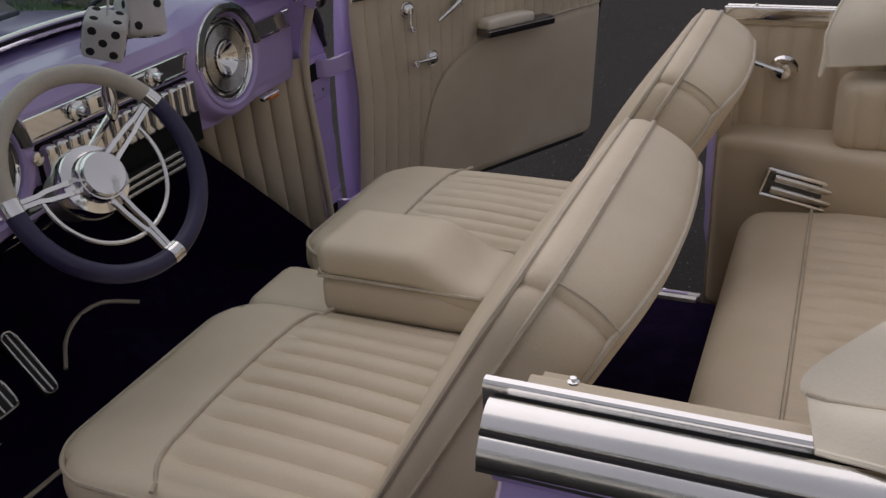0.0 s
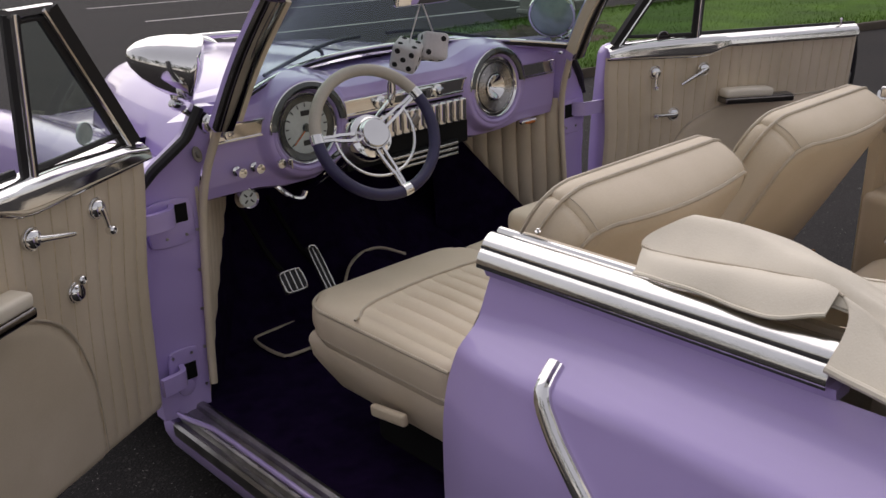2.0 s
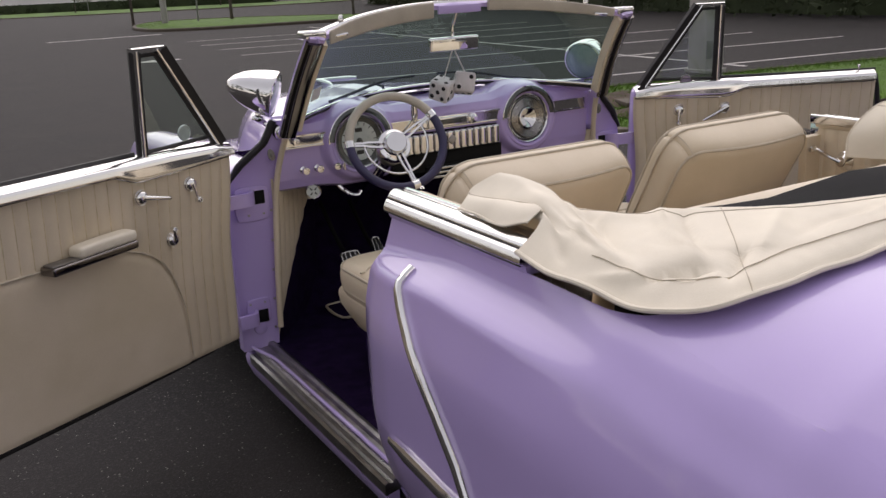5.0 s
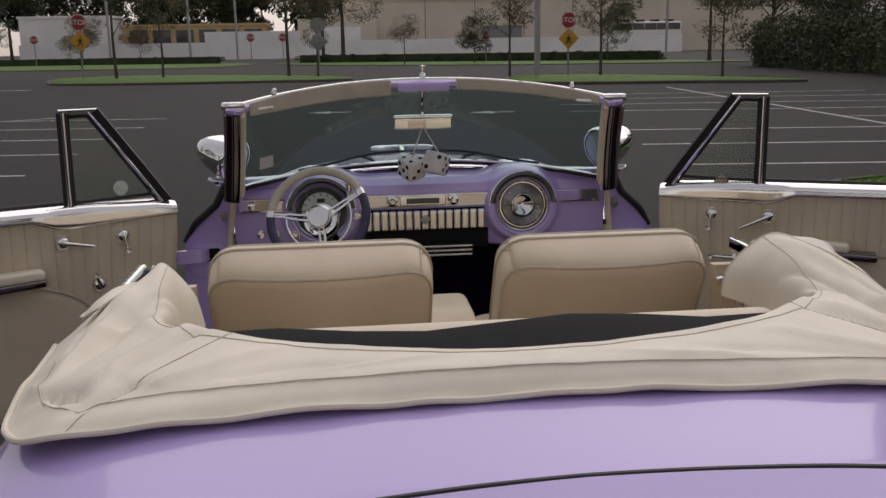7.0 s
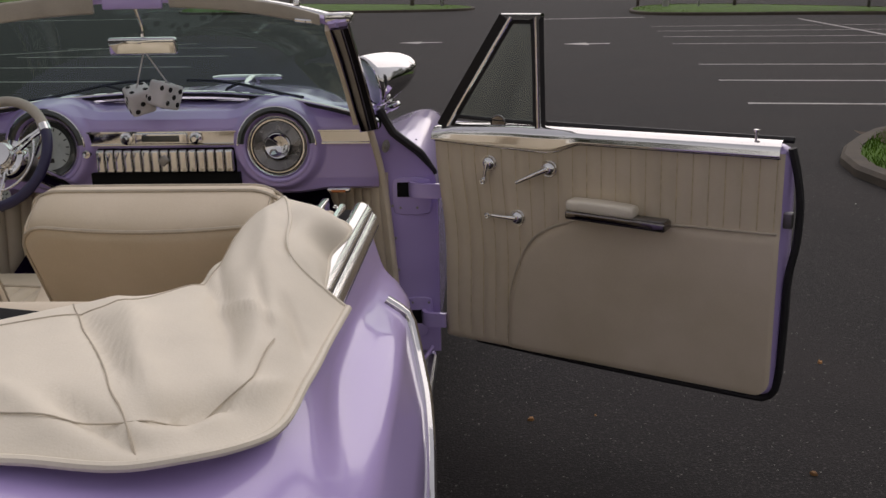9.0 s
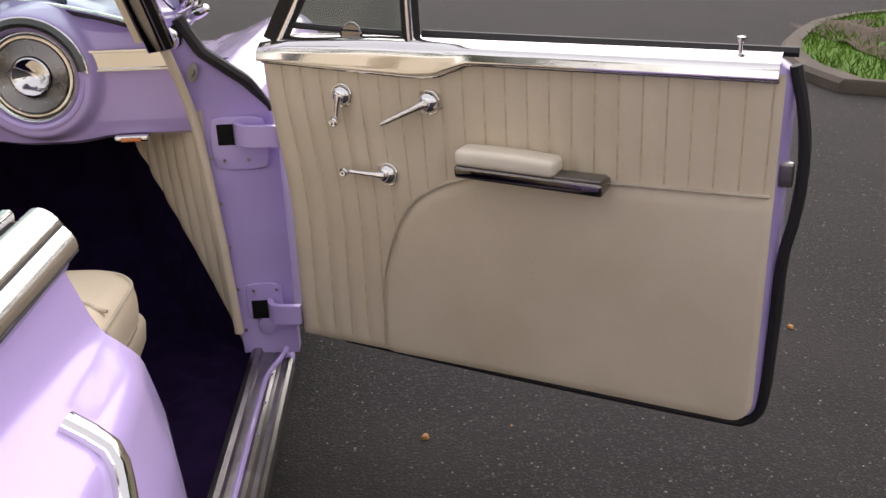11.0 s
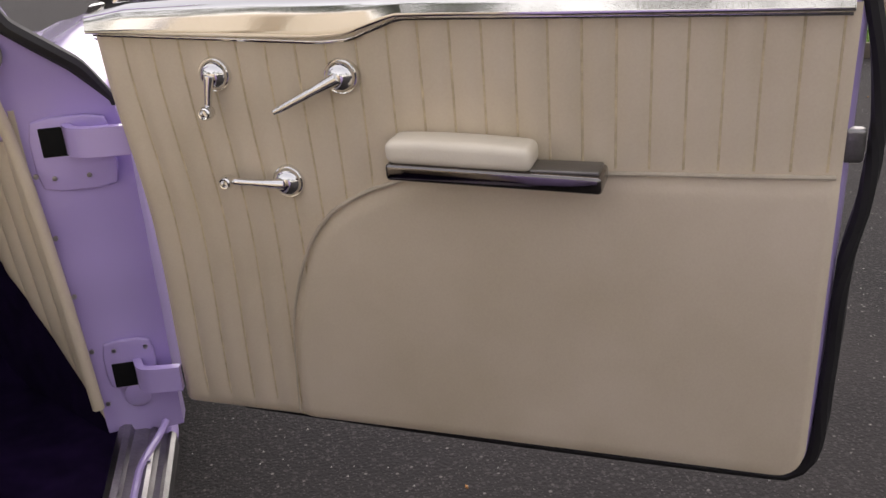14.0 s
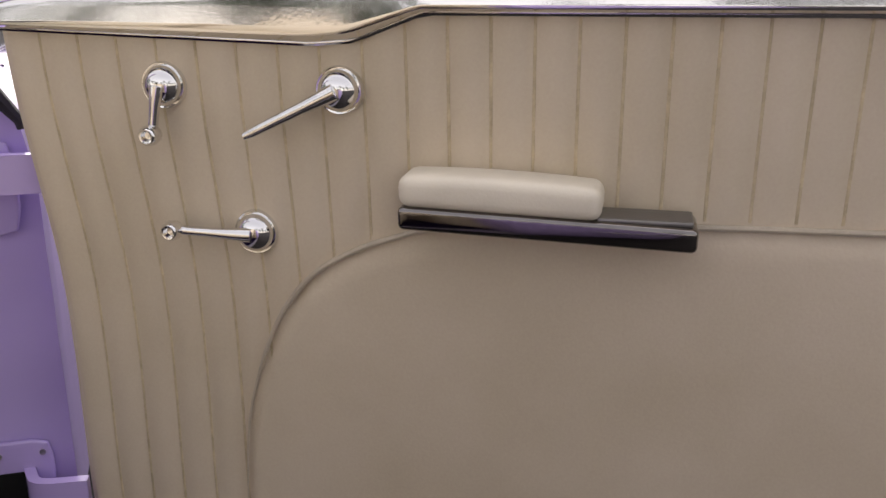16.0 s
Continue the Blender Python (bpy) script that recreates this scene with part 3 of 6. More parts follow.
for s in (-1, 1):
    vis = part("sun_visor", rboxed((0.52, 0.016, 0.062), 0.0079, None, (16, 1, 1), lambda p, s=s: ws((s * 0.385 + p.x) / 0.672, 1) + Vector((0, -0.036 + p.y - 0.10 * p.z, (0.0 if s < 0 else 0.008) + p.z * (1.0 - 0.25 * smoothstep(0.1, 0.3, s * p.x)) * (1.0 if s < 0 else 0.72)))), GREYLEATHER, car, "grey-beige vinyl sun visor folded up")
    bm = bmesh.new()
    tube(bm, [ws(s * 0.95, 1) + Vector((0, -0.02, 0)), ws(s * 0.90, 1) + Vector((0, -0.045, -0.004)), ws(s * 0.84, 1) + Vector((0, -0.05, -0.008))], 0.007, 8)
    part("visor_pivot", bm, CHROME, vis)
    # A-pillar: painted core, black outer seal, cream inner trim, windlace
    line = [ws(s, v) + Vector((s * 0.028, -0.012, 0)) for v in np.linspace(-0.13, 1.06, 16)]
    bm = bmesh.new()
    sweep(bm, line, [(-0.028, -0.022), (0.028, -0.022), (0.03, 0.012), (0.016, 0.026), (-0.016, 0.026), (-0.03, 0.012)], up=(0, 1, 0))
    pillar = part("windshield_pillar", bm, PAINT, car)
    bm = bmesh.new()
    sweep(bm, [p + Vector((s * 0.006, -0.026, 0)) for p in line[0:-1]], [(-0.030, 0.008), (-0.029, -0.008), (-0.024, -0.0125), (0.0, -0.0140), (0.024, -0.0125), (0.029, -0.008), (0.030, 0.008)], up=(0, 1, 0))
    part("pillar_channel", bm, DARKMETAL, pillar, "polished metal side channel")
    bm = bmesh.new()
    sweep(bm, [p + Vector((-s * 0.034, -0.016, 0)) for p in line[1:-1]], [(-0.007, -0.02), (0.008, -0.02), (0.008, 0.018), (-0.007, 0.018)], up=(0, 1, 0))
    part("pillar_trim", bm, VINYL, pillar, "cream vinyl pillar trim")
    part("pillar_cap", rboxed((0.085, 0.07, 0.03), 0.008, Matrix.Translation(ws(s, 1) + Vector((s * 0.03, 0.0, 0.02)))), CHROME, pillar)

part("sticker", sheet(2, 2, lambda u, v: ws(-0.91 + 0.07 * u, 0.20 + 0.15 * v) + Vector((0, -0.004, 0)), 0.001, (0, 1, 0)), SIGNWHITE, wind, "small pale paper sticker")
# mirror
mir = part("rearview_mirror", rboxed((0.235, 0.022, 0.058), 0.0105, pose(0.0, 1.118, 1.388, 7, 0, 0), (6, 1, 1)), CHROME, car, "chrome-backed rear-view mirror")
part("mirror_face", rboxed((0.220, 0.003, 0.046), 0.0014, pose(0.0, 1.1055, 1.3865, 7, 0, 0)), MIRROR, mir)
part("mirror_stem", tubed(spline([(0, 1.075, 1.535), (0, 1.10, 1.49), (0.0, 1.125, 1.45), (0, 1.125, 1.40)], 14), 0.007, 8), CHROME, mir)

# wipers
for s in (-1, 1):
    bm = bmesh.new()
    tube(bm, [ws(a, 0.04 + 0.10 * smoothstep(0.66, 0.2, abs(a))) + Vector((0, 0.024, 0.006)) for a in np.linspace(s * 0.70, s * 0.08, 18)], 0.006, 6)
    tube(bm, [ws(s * 0.25, 0.0) + Vector((0, 0.05, 0.0)), ws(s * 0.28, 0.03) + Vector((0, 0.035, 0.012)), ws(s * 0.36, 0.115) + Vector((0, 0.030, 0.01))], 0.006, 6)
    part("wiper", bm, RUBBER, car)

# chrome spot lamps on the pillars
LAMP = (0.768, 1.232, 1.256)
for s in (-1, 1):
    at, ax = Vector((s * LAMP[0], LAMP[1], LAMP[2])), Vector((-s * 0.85, -0.52, -0.30))
    lamp = part("spot_lamp", lathed([(0.0, -0.150), (0.014, -0.148), (0.034, -0.132), (0.054, -0.102), (0.070, -0.062), (0.081, -0.018), (0.086, 0.012), (0.0865, 0.022), (0.083, 0.028), (0.076, 0.030)], aim(at, ax) @ Matrix.Scale(1.06, 4), 36), CHROME, car, "bullet-shaped chrome spot lamp")
    part("lamp_lens", lathed([(0.076, 0.027), (0.045, 0.037), (0.0, 0.041)], aim(at, ax) @ Matrix.Scale(1.06, 4), 28), LENS, lamp, "ribbed clear lamp lens")
    low = at + Vector((s * 0.045, -0.01, -0.095))
    part("lamp_arm", tubed(spline([at + Vector((s * 0.05, 0.0, -0.045)), low, low + Vector((-s * 0.05, -0.03, -0.045)), Vector((s * 0.765, 1.165, 1.115))], 14), 0.010, 8), CHROME, lamp)
    part("lamp_grip", lathed([(0.0, -0.03), (0.012, -0.026), (0.016, -0.01), (0.014, 0.016), (0.010, 0.03), (0, 0.034)], aim(low + Vector((s * 0.012, -0.02, 0.005)), (s * 0.8, -0.5, 0.35)), 16), CHROME, lamp)
    part("lamp_bracket", lathed([(0.03, 0), (0.03, 0.012), (0.018, 0.022), (0, 0.024)], aim((s * 0.765, 1.165, 1.115), (s, -0.3, 0.1)), 18), CHROME, lamp)

# door pillars (hinge side), hinges, sills
for s in (-1, 1):
    def jamb(u, v, s=s):
        z = 0.24 + 0.92 * v
        xo = interp(z, (0.2, 0.85, 0.93, 1.0, 1.08, 1.17), (0.975, 0.975, 0.962, 0.912, 0.82, 0.775))
        xi = interp(z, (0.2, 0.9, 1.1, 1.17), (0.835, 0.79, 0.758, 0.742))
        x = xi + (xo - xi) * u
        return Vector((s * x, 1.215 + 0.020 * u - 0.07 * smoothstep(0.9, 1.17, z) + 0.006 * math.sin(z * 40) * 0.3, z))

    pil = part("door_pillar", sheet(10, 40, jamb, 0.05, (0, 1, 0)), PAINT, car, "lavender hinge pillar")
    for z, dx in ((0.866, 0.006), (0.384, 0.040)):
        # solid near-black block: colour supplies the shade inside the hinge pocket
        part("hinge_pocket_shade", rboxed((0.058, 0.01, 0.054), 0.003, pose(s * (0.853 + dx), 1.2165, z)), DARK, pil)
        bm = bmesh.new()
        wide, tall = (0.142, 0.138) if z > 0.6 else (0.098, 0.108)
        rbox(bm, (wide, 0.010, tall), 0.0045, (4, 1, 4), lambda p, wide=wide, tall=tall: Vector((p.x * (1 - 0.10 * smoothstep(0.6, 1.0, abs(2 * p.z / tall))), p.y, p.z * (1 - 0.10 * smoothstep(0.6, 1.0, abs(2 * p.x / wide))))), pose(s * ((0.876 if z > 0.6 else 0.860) + dx), 1.2185, z - 0.024 if z > 0.6 else z + 0.022))
        part("hinge_plate", bm, PAINT, pil)
        if z < 0.6:
            part("hinge_tab", lathed([(0.026, 0), (0.026, 0.006), (0.022, 0.009), (0, 0.009)], aim((s * (0.862 + dx), 1.220, z - 0.05), (0, -1, 0)), 20), PAINT, pil)
        bm = bmesh.new()
        sweep(bm, spline([(s * (0.868 + dx), 1.245, z + 0.006), (s * (0.878 + dx), 1.198, z + 0.006), (s * (0.91 + dx * 0.6), 1.170, z + 0.006), (s * 1.0, 1.160, z + 0.006)], 14), [(-0.008, -0.026), (0.008, -0.026), (0.008, 0.026), (-0.008, 0.026)])
        part("hinge_arm", bm, PAINT, pil)
        for k in (-1, 1):
            part("hinge_bolt", lathed([(0.0045, 0), (0.0045, 0.003), (0, 0.004)], aim((s * (0.865 + dx + 0.030 * k), 1.2135, z - 0.066 if z > 0.6 else z + 0.056), (0, -1, 0)), 8), DULL, pil)
    part("pillar_stud", lathed([(0.016, 0), (0.0155, 0.003), (0.007, 0.004), (0.0065, 0.009), (0.004, 0.011), (0, 0.011)], aim((s * 0.80, 1.175, 1.03), (0, -1, 0.1)) @ Matrix.Rotation(radians(-12 * s), 4, "Z") @ Matrix.Diagonal((0.85, 1.45, 1, 1)), 24), DIALGREY, pil, "oval switch plate with a dark pin")
    # black seal, thickened upwards to draw the dark gap beside the fender too
    part("pillar_seal_and_gap", tubed([Vector((s * 0.004, -0.004, 0.0)) + jamb(1.0, v) for v in np.linspace(0.74, 1, 24)], 0.015, 8, False, [0.5 + 0.5 * smoothstep(0.0, 0.35, k / 23) for k in range(24)]), RUBBER, pil)
    part("windlace", tubed(spline([(s * 0.828, 1.19, 0.33), (s * 0.812, 1.195, 0.6), (s * 0.785, 1.195, 0.9), (s * 0.752, 1.13, 1.10), (s * 0.722, 1.03, 1.28), (s * 0.70, 0.925, 1.45)], 30), 0.012, 10), VINYL, pil, "cream windlace")
    for k in range(5):
        part("trim_screw", lathed([(0.005, 0), (0.005, 0.003), (0, 0.004)], aim((s * (0.845 - 0.008 * k), 1.203, 0.33 + 0.12 * k), (0, -1, 0)), 8), DULL, pil)
    # sill plate
    bm = bmesh.new()
    sweep(bm, [Vector((s * 0.90, y, 0.24)) for y in (0.02, 0.4, 0.8, 1.225)], [(s * a, b) for a, b in ((-0.055, -0.03), (0.058, -0.05), (0.058, -0.016), (0.050, -0.008), (0.042, -0.012), (0.030, -0.012), (0.024, 0.004), (0.016, 0.008), (0.008, 0.004), (0.0, 0.008), (-0.02, 0.010), (-0.024, 0.024), (-0.036, 0.028), (-0.048, 0.024), (-0.055, 0.010))])
    sill = part("door_sill", bm, DULL, car, "ribbed aluminium door sill plate", smooth=25)
    part("sill_bead", tubed(spline([(s * 0.944, 1.216, 0.262), (s * 0.932, 1.17, 0.256), (s * 0.908, 1.10, 0.250), (s * 0.902, 1.0, 0.249), (s * 0.902, 0.5, 0.249), (s * 0.902, 0.05, 0.249)], 40), 0.0075, 8), PAINT, sill, "lavender painted bead along the sill")
    for y in np.linspace(0.12, 1.1, 8):
        part("sill_screw", lathed([(0.005, 0), (0.005, 0.003), (0, 0.004)], pose(s * 0.917, float(y), 0.247), 8), CHROME, sill)
    bm = bmesh.new()
    sweep(bm, [Vector((s * 0.938, y, 0.19)) for y in (0.03, 0.6, 1.3)], [(s * a, b) for a, b in ((-0.03, -0.08), (-0.012, -0.08), (0.012, -0.02), (0.014, 0.01), (0.006, 0.026), (-0.006, 0.030), (-0.03, 0.022))])
    part("rocker_panel", bm, PAINT, car)

# floor, firewall, kick panels, closing panels
def floor(u, v):
    x = 0.86 * (2 * u - 1)
    s = v * 3.0
    y = interp(s, (0, 2.25, 2.6, 3.0), (-0.95, 1.47, 1.74, 1.80))
    z = interp(s, (0, 2.25, 2.6, 3.0), (0.255, 0.255, 0.50, 0.95)) + (0.07 + 0.10 * smoothstep(1.8, 2.25, s)) * math.exp(-(x / 0.17) ** 2) * smoothstep(3.0, 2.5, s)
    return Vector((x, y, z))


carpet = part("carpet", sheet(30, 50, floor), CARPET, car, "dark purple cut-pile carpet")
part("underbody", boxed(-0.90, -2.05, 0.16, 0.90, 3.2, 0.225), DARK, car)
for s in (-1, 1):
    def kick(u, v, s=s, low=False):
        dy = 0.40 * u
        cut = 0.29 + 1.55 * dy
        z = 0.24 + (cut - 0.24) * v if low else cut + (0.93 - cut) * v
        d = (u * 9) % 1
        x = 0.80 + 0.03 * smoothstep(0.9, 0.3, z) - 0.85 * dy
        puff = 0.0 if low else 0.013 * math.sin(math.pi * d) ** 0.5 * smoothstep(-0.02, 0.10, v)
        return Vector((s * (x - puff * 0.76), 1.212 + dy - puff * 0.65, z))

    part("kick_panel", sheet(144, 12, kick), VINYL, car, "pleated cream vinyl kick panel")
    part("carpet_side", sheet(8, 8, lambda u, v, kick=kick: kick(u, v, low=True)), CARPET, carpet)

# ---- dashboard ----
GZ = 1.03
PODS = ((-0.414, GZ), (0.414, GZ))


def dash_face(x, v):
    """Dash skin: v from the windshield edge over the top roll to the lower lip."""
    ys = (1.40, 1.32, 1.258, 1.219, 1.207, 1.211, 1.217, 1.221, 1.225, 1.235, 1.265)
    zs = (1.165, 1.163, 1.150, 1.125, 1.095, 1.06, 1.02, 0.96, 0.91, 0.875, 0.862)
    vs = np.linspace(0, 1, 11)
    y, z = interp(v, vs, ys), interp(v, vs, zs)
    if abs(x) < 0.27:
        lim = 0.938 + 0.0 * x
        k = smoothstep(0.27, 0.255, abs(x))
        z = z + (max(z, lim) - z) * k
    y += 0.10 * abs(x / 0.75) ** 2.5 * smoothstep(0.30, 0.0, v) * -1.0
    for px, pz in PODS:
        near = smoothstep(0.19, 0.04, abs(x - px))
        z += 0.034 * near * smoothstep(1.06, 1.15, z) - 0.016 * near * smoothstep(0.92, 0.87, z)
        d = math.hypot(x - px, z - pz)
        y += (1.187 - y) * smoothstep(0.170, 0.140, d) + 0.055 * smoothstep(0.124, 0.110, d)
    return Vector((x, y, z))


dash = part("dashboard", sheet(300, 110, lambda u, v: dash_face(0.765 * (2 * u - 1), v)), PAINT, car, "lavender painted metal dashboard")
# near-black box: shade of the gap below the grille, put in as colour
part("dash_gap_shade", boxed(-0.27, 1.20, 0.86, 0.27, 1.4, 0.937), DARK, dash)
bm = bmesh.new()
for a, b in ((-0.74, -0.548), (-0.280, 0.280), (0.548, 0.74)):
    sweep(bm, [Vector((x, 1.2075, 1.062)) for x in np.linspace(a, b, 16)], [(-0.006, -0.026), (0.006, -0.026), (0.007, -0.021), (0.003, -0.019), (0.006, 0.017), (0.010, 0.019), (0.010, 0.024), (0.006, 0.026), (-0.006, 0.026)])
part("dash_trim", bm, CHROME, dash, "chrome strip across the dash")
radio = part("radio", rboxed((0.19, 0.014, 0.040), 0.005, pose(0.0, 1.198, 1.062)), CHROME, dash)
part("radio_dial", rboxed((0.135, 0.006, 0.022), 0.002, pose(0.0, 1.190, 1.062)), DIALDARK, radio)
for x in (-0.125, 0.125):
    part("radio_knob", lathed([(0.022, 0), (0.022, 0.008), (0.014, 0.012), (0.013, 0.026), (0.009, 0.03), (0, 0.03)], aim((x, 1.200, 1.062), (0, -1, 0)), 20), CHROME, radio)
gr = part("speaker_grille", rboxed((0.50, 0.02, 0.088), 0.006, pose(0.008, 1.215, 0.981)), DARK, dash)
for k in range(15):
    x = -0.225 + 0.0332 * k
    part("grille_tooth", rboxed((0.0305, 0.03, 0.082), 0.008, pose(x, 1.198, 0.981), (1, 1, 4), None), CHROME, gr)
part("grille_badge", rboxed((0.03, 0.01, 0.034), 0.004, pose(0.008, 1.180, 0.985, 0, 45, 0)), DULL, gr)
for i, (px, pz) in enumerate(PODS):
    y = 1.205
    g = part("gauge_bezel", lathed([(0.113, 0.0), (0.112, 0.008), (0.107, 0.013), (0.102, 0.009), (0.099, 0.0)], aim((px, y, pz), (0, -1, 0.05)), 48), CHROME, dash)
    m = aim((px, y + 0.002, pz), (0, -1, 0.05))
    # chrome brow over the upper half
    part("gauge_well", lathed([(0.131, 0.012), (0.128, 0.020), (0.122, 0.022), (0.115, 0.017), (0.110, -0.004)], m, 48), PAINT, g)
    brow = [m @ Vector((0.127 * math.cos(a), 0.127 * math.sin(a), 0.024)) for a in np.linspace(radians(5), radians(175), 30)]
    bm = bmesh.new()
    sweep(bm, brow, [(-0.010, -0.008), (0.012, -0.008), (0.012, 0.004), (0.0, 0.010), (-0.010, 0.004)], up=(0, -1, 0))
    # raised dark band; its colour gives the shade of the recess
    part("brow_shade_band", bm, DIALDARK, g, "dark band drawn for the shaded recess under the chrome brow")
    part("brow_line", tubed([m @ Vector((0.139 * math.cos(a), 0.139 * math.sin(a), 0.024)) for a in np.linspace(radians(2), radians(178), 36)], 0.0035, 6), CHROME, g)
    if i == 0:
        part("dial", lathed([(0.078, 0.005), (0.0, 0.005)], m, 40), DIAL, g, "pale speedometer dial")
        part("dial_surround", lathed([(0.099, 0.009), (0.080, 0.003), (0.076, 0.003)], m, 40), DIALDARK, g)
        for k in range(13):
            a = radians(-40 + 260 * k / 12)
            c = m @ Vector((0.070 * math.cos(a), 0.070 * math.sin(a), 0.0065))
            part("dial_mark", rboxed((0.004, 0.012, 0.001), 0.0005, Matrix.Translation(c) @ m.to_3x3().to_4x4() @ pose(0, 0, 0, 0, 0, math.degrees(a) - 90)), SIGNBLACK, g)
        part("needle", tubed([m @ Vector((0, 0, 0.009)), m @ Vector((-0.05, -0.045, 0.009))], 0.002, 6), AMBER, g)
        part("dial_hub", lathed([(0.014, 0.004), (0.012, 0.012), (0, 0.014)], m, 16), DIALDARK, g)
        for dx, dz in ((-0.0, -0.045), (0.0, 0.045)):
            part("dial_window", rboxed((0.032, 0.016, 0.002), 0.0009, m @ pose(dx, dz, 0.006)), SIGNBLACK, g)
    else:
        part("dial", lathed([(0.099, 0.004), (0.044, 0.002)], m, 40), DIALDARK, g, "round dash speaker with ribbed metal rings")
        ribs = [(0.0865, 0.004)] + [(0.086 - 0.0019 * k, 0.0095 + 0.0012 * (k % 2) - 0.00012 * k) for k in range(20)] + [(0.047, 0.003)]
        part("speaker_face", lathed(ribs, m, 64), RINGS, g, "finely ringed grey metal speaker grille")
        part("speaker_ring", tubed([m @ Vector((0.093 * math.cos(a), 0.093 * math.sin(a), 0.007)) for a in np.linspace(0, 2 * math.pi, 48, endpoint=False)], 0.004, 6, True), CHROME, g)
        part("centre_cup", lathed([(0.046, 0.004), (0.046, 0.013), (0.043, 0.015), (0.040, 0.013), (0.028, 0.002), (0.010, -0.012), (0.0, -0.016)], m, 40), CHROME, g, "hollow chrome cup in the speaker")
for x, z in ((-0.66, 0.945), (-0.60, 0.945), (-0.525, 0.945), (-0.69, 1.062), (-0.27, 1.01)):
    kn = part("dash_knob", lathed([(0.015, 0), (0.014, 0.006), (0.007, 0.010), (0.007, 0.022), (0.015, 0.028), (0.014, 0.040), (0, 0.043)], aim((x, 1.219, z), (0, -1, 0)), 18), CHROME, dash)
part("ignition_key", rboxed((0.006, 0.03, 0.03), 0.002, pose(-0.505, 1.172, 0.945)), CHROME, dash)
lm = part("map_lamp", rboxed((0.085, 0.02, 0.016), 0.006, pose(0.62, 1.222, 0.866)), CHROME, dash)
part("map_lamp_lens", rboxed((0.05, 0.01, 0.010), 0.003, pose(0.62, 1.210, 0.864)), AMBER, lm)
sub = part("small_gauge", lathed([(0.033, -0.03), (0.033, 0.0), (0.030, 0.008), (0.025, 0.003)], aim((-0.618, 1.235, 0.848), (-0.2, -1, 0.25)), 24), CHROME, car, "small round gauge under the dash")
part("small_dial", lathed([(0.026, 0.003), (0, 0.003)], aim((-0.618, 1.235, 0.848), (-0.2, -1, 0.25)), 24), DIAL, sub)
sm = aim((-0.618, 1.235, 0.848), (-0.2, -1, 0.25))
for k in range(4):
    part("small_dial_mark", rboxed((0.005, 0.013, 0.001), 0.0004, sm @ pose(0, 0, 0, 0, 0, 45 + 90 * k) @ pose(0, 0.013, 0.0042)), SIGNBLACK, sub)
part("small_gauge_bracket", rboxed((0.02, 0.02, 0.05), 0.004, pose(-0.618, 1.262, 0.882)), DULL, sub)
part("brake_release", tubed(spline([(-0.50, 1.29, 0.865), (-0.475, 1.265, 0.83), (-0.445, 1.25, 0.805), (-0.415, 1.25, 0.80), (-0.40, 1.255, 0.815)], 14), 0.009, 8), CHROME, car)
un = part("under_dash_unit", rboxed((0.33, 0.16, 0.055), 0.008, pose(0.045, 1.26, 0.855)), DARK, car, "chrome-faced unit under the dash")
for k in range(3):
    part("unit_bar", rboxed((0.31, 0.008, 0.010), 0.003, pose(0.045, 1.178, 0.835 + 0.018 * k)), STEELPAINT, un)

# ---- steering ----
HUB = Vector((-0.414, 0.882, 1.062))
AX = Vector((-0.17, -0.86, 0.48)).normalized()
WM = aim(HUB, AX)
# local x runs to one side, local y up the wheel face
if (WM.to_3x3() @ Vector((0, 1, 0))).z < 0:
    WM = WM @ pose(0, 0, 0, 0, 0, 180)
wheel = part("steering_wheel", lathed([(0.064, -0.045), (0.064, -0.024), (0.062, -0.018), (0.052, -0.015), (0.046, -0.012), (0.045, 0.004), (0.0435, 0.008), (0.0415, 0.008), (0.0405, 0.014), (0.038, 0.018), (0.020, 0.0195), (0.0, 0.020)], WM, 56), CHROME, car, "three-spoke steering wheel with navy and beige rim")
RIM, DIP = 0.179, 0.020


def rim_pt(deg, r=RIM, z=DIP):
    return WM @ Vector((r * math.cos(radians(deg)), r * math.sin(radians(deg)), z))


flip = 1 if (WM.to_3x3() @ Vector((1, 0, 0))).x > 0 else -1
def wheel_deg(d):
    return d if flip > 0 else 180 - d


part("rim_upper", tubed([rim_pt(wheel_deg(d)) for d in np.linspace(31, 179, 60)], 0.0165, 16), GREYLEATHER, wheel, "beige leather upper rim")
part("rim_lower", tubed([rim_pt(wheel_deg(d)) for d in np.linspace(179, 391, 80)], 0.0165, 16), NAVY, wheel, "navy leather lower rim")
for d in (179, 31, 283):
    a = radians(wheel_deg(d))
    bm = bmesh.new()
    out, across = Vector((math.cos(a), math.sin(a), 0)), Vector((-math.sin(a), math.cos(a), 0))
    for k in (-1, 1):
        # two bars with a slot between them join into one blade near the rim
        pts = [WM @ (out * r + across * k * w + Vector((0, 0, z))) for r, w, z in ((0.035, 0.0105, -0.008), (0.08, 0.0090, 0.0), (0.11, 0.0078, 0.009), (0.128, 0.0046, 0.014), (0.178, 0.0044, DIP))]
        sweep(bm, pts, [(-0.0045, -0.004), (0.0045, -0.004), (0.0038, 0.004), (-0.0038, 0.004)], up=AX)
    part("spoke", bm, CHROME, wheel)
    bm = bmesh.new()
    tube(bm, [rim_pt(wheel_deg(d) - 4), rim_pt(wheel_deg(d)), rim_pt(wheel_deg(d) + 4)], 0.0185, 12)
    part("rim_clasp", bm, CHROME, wheel)
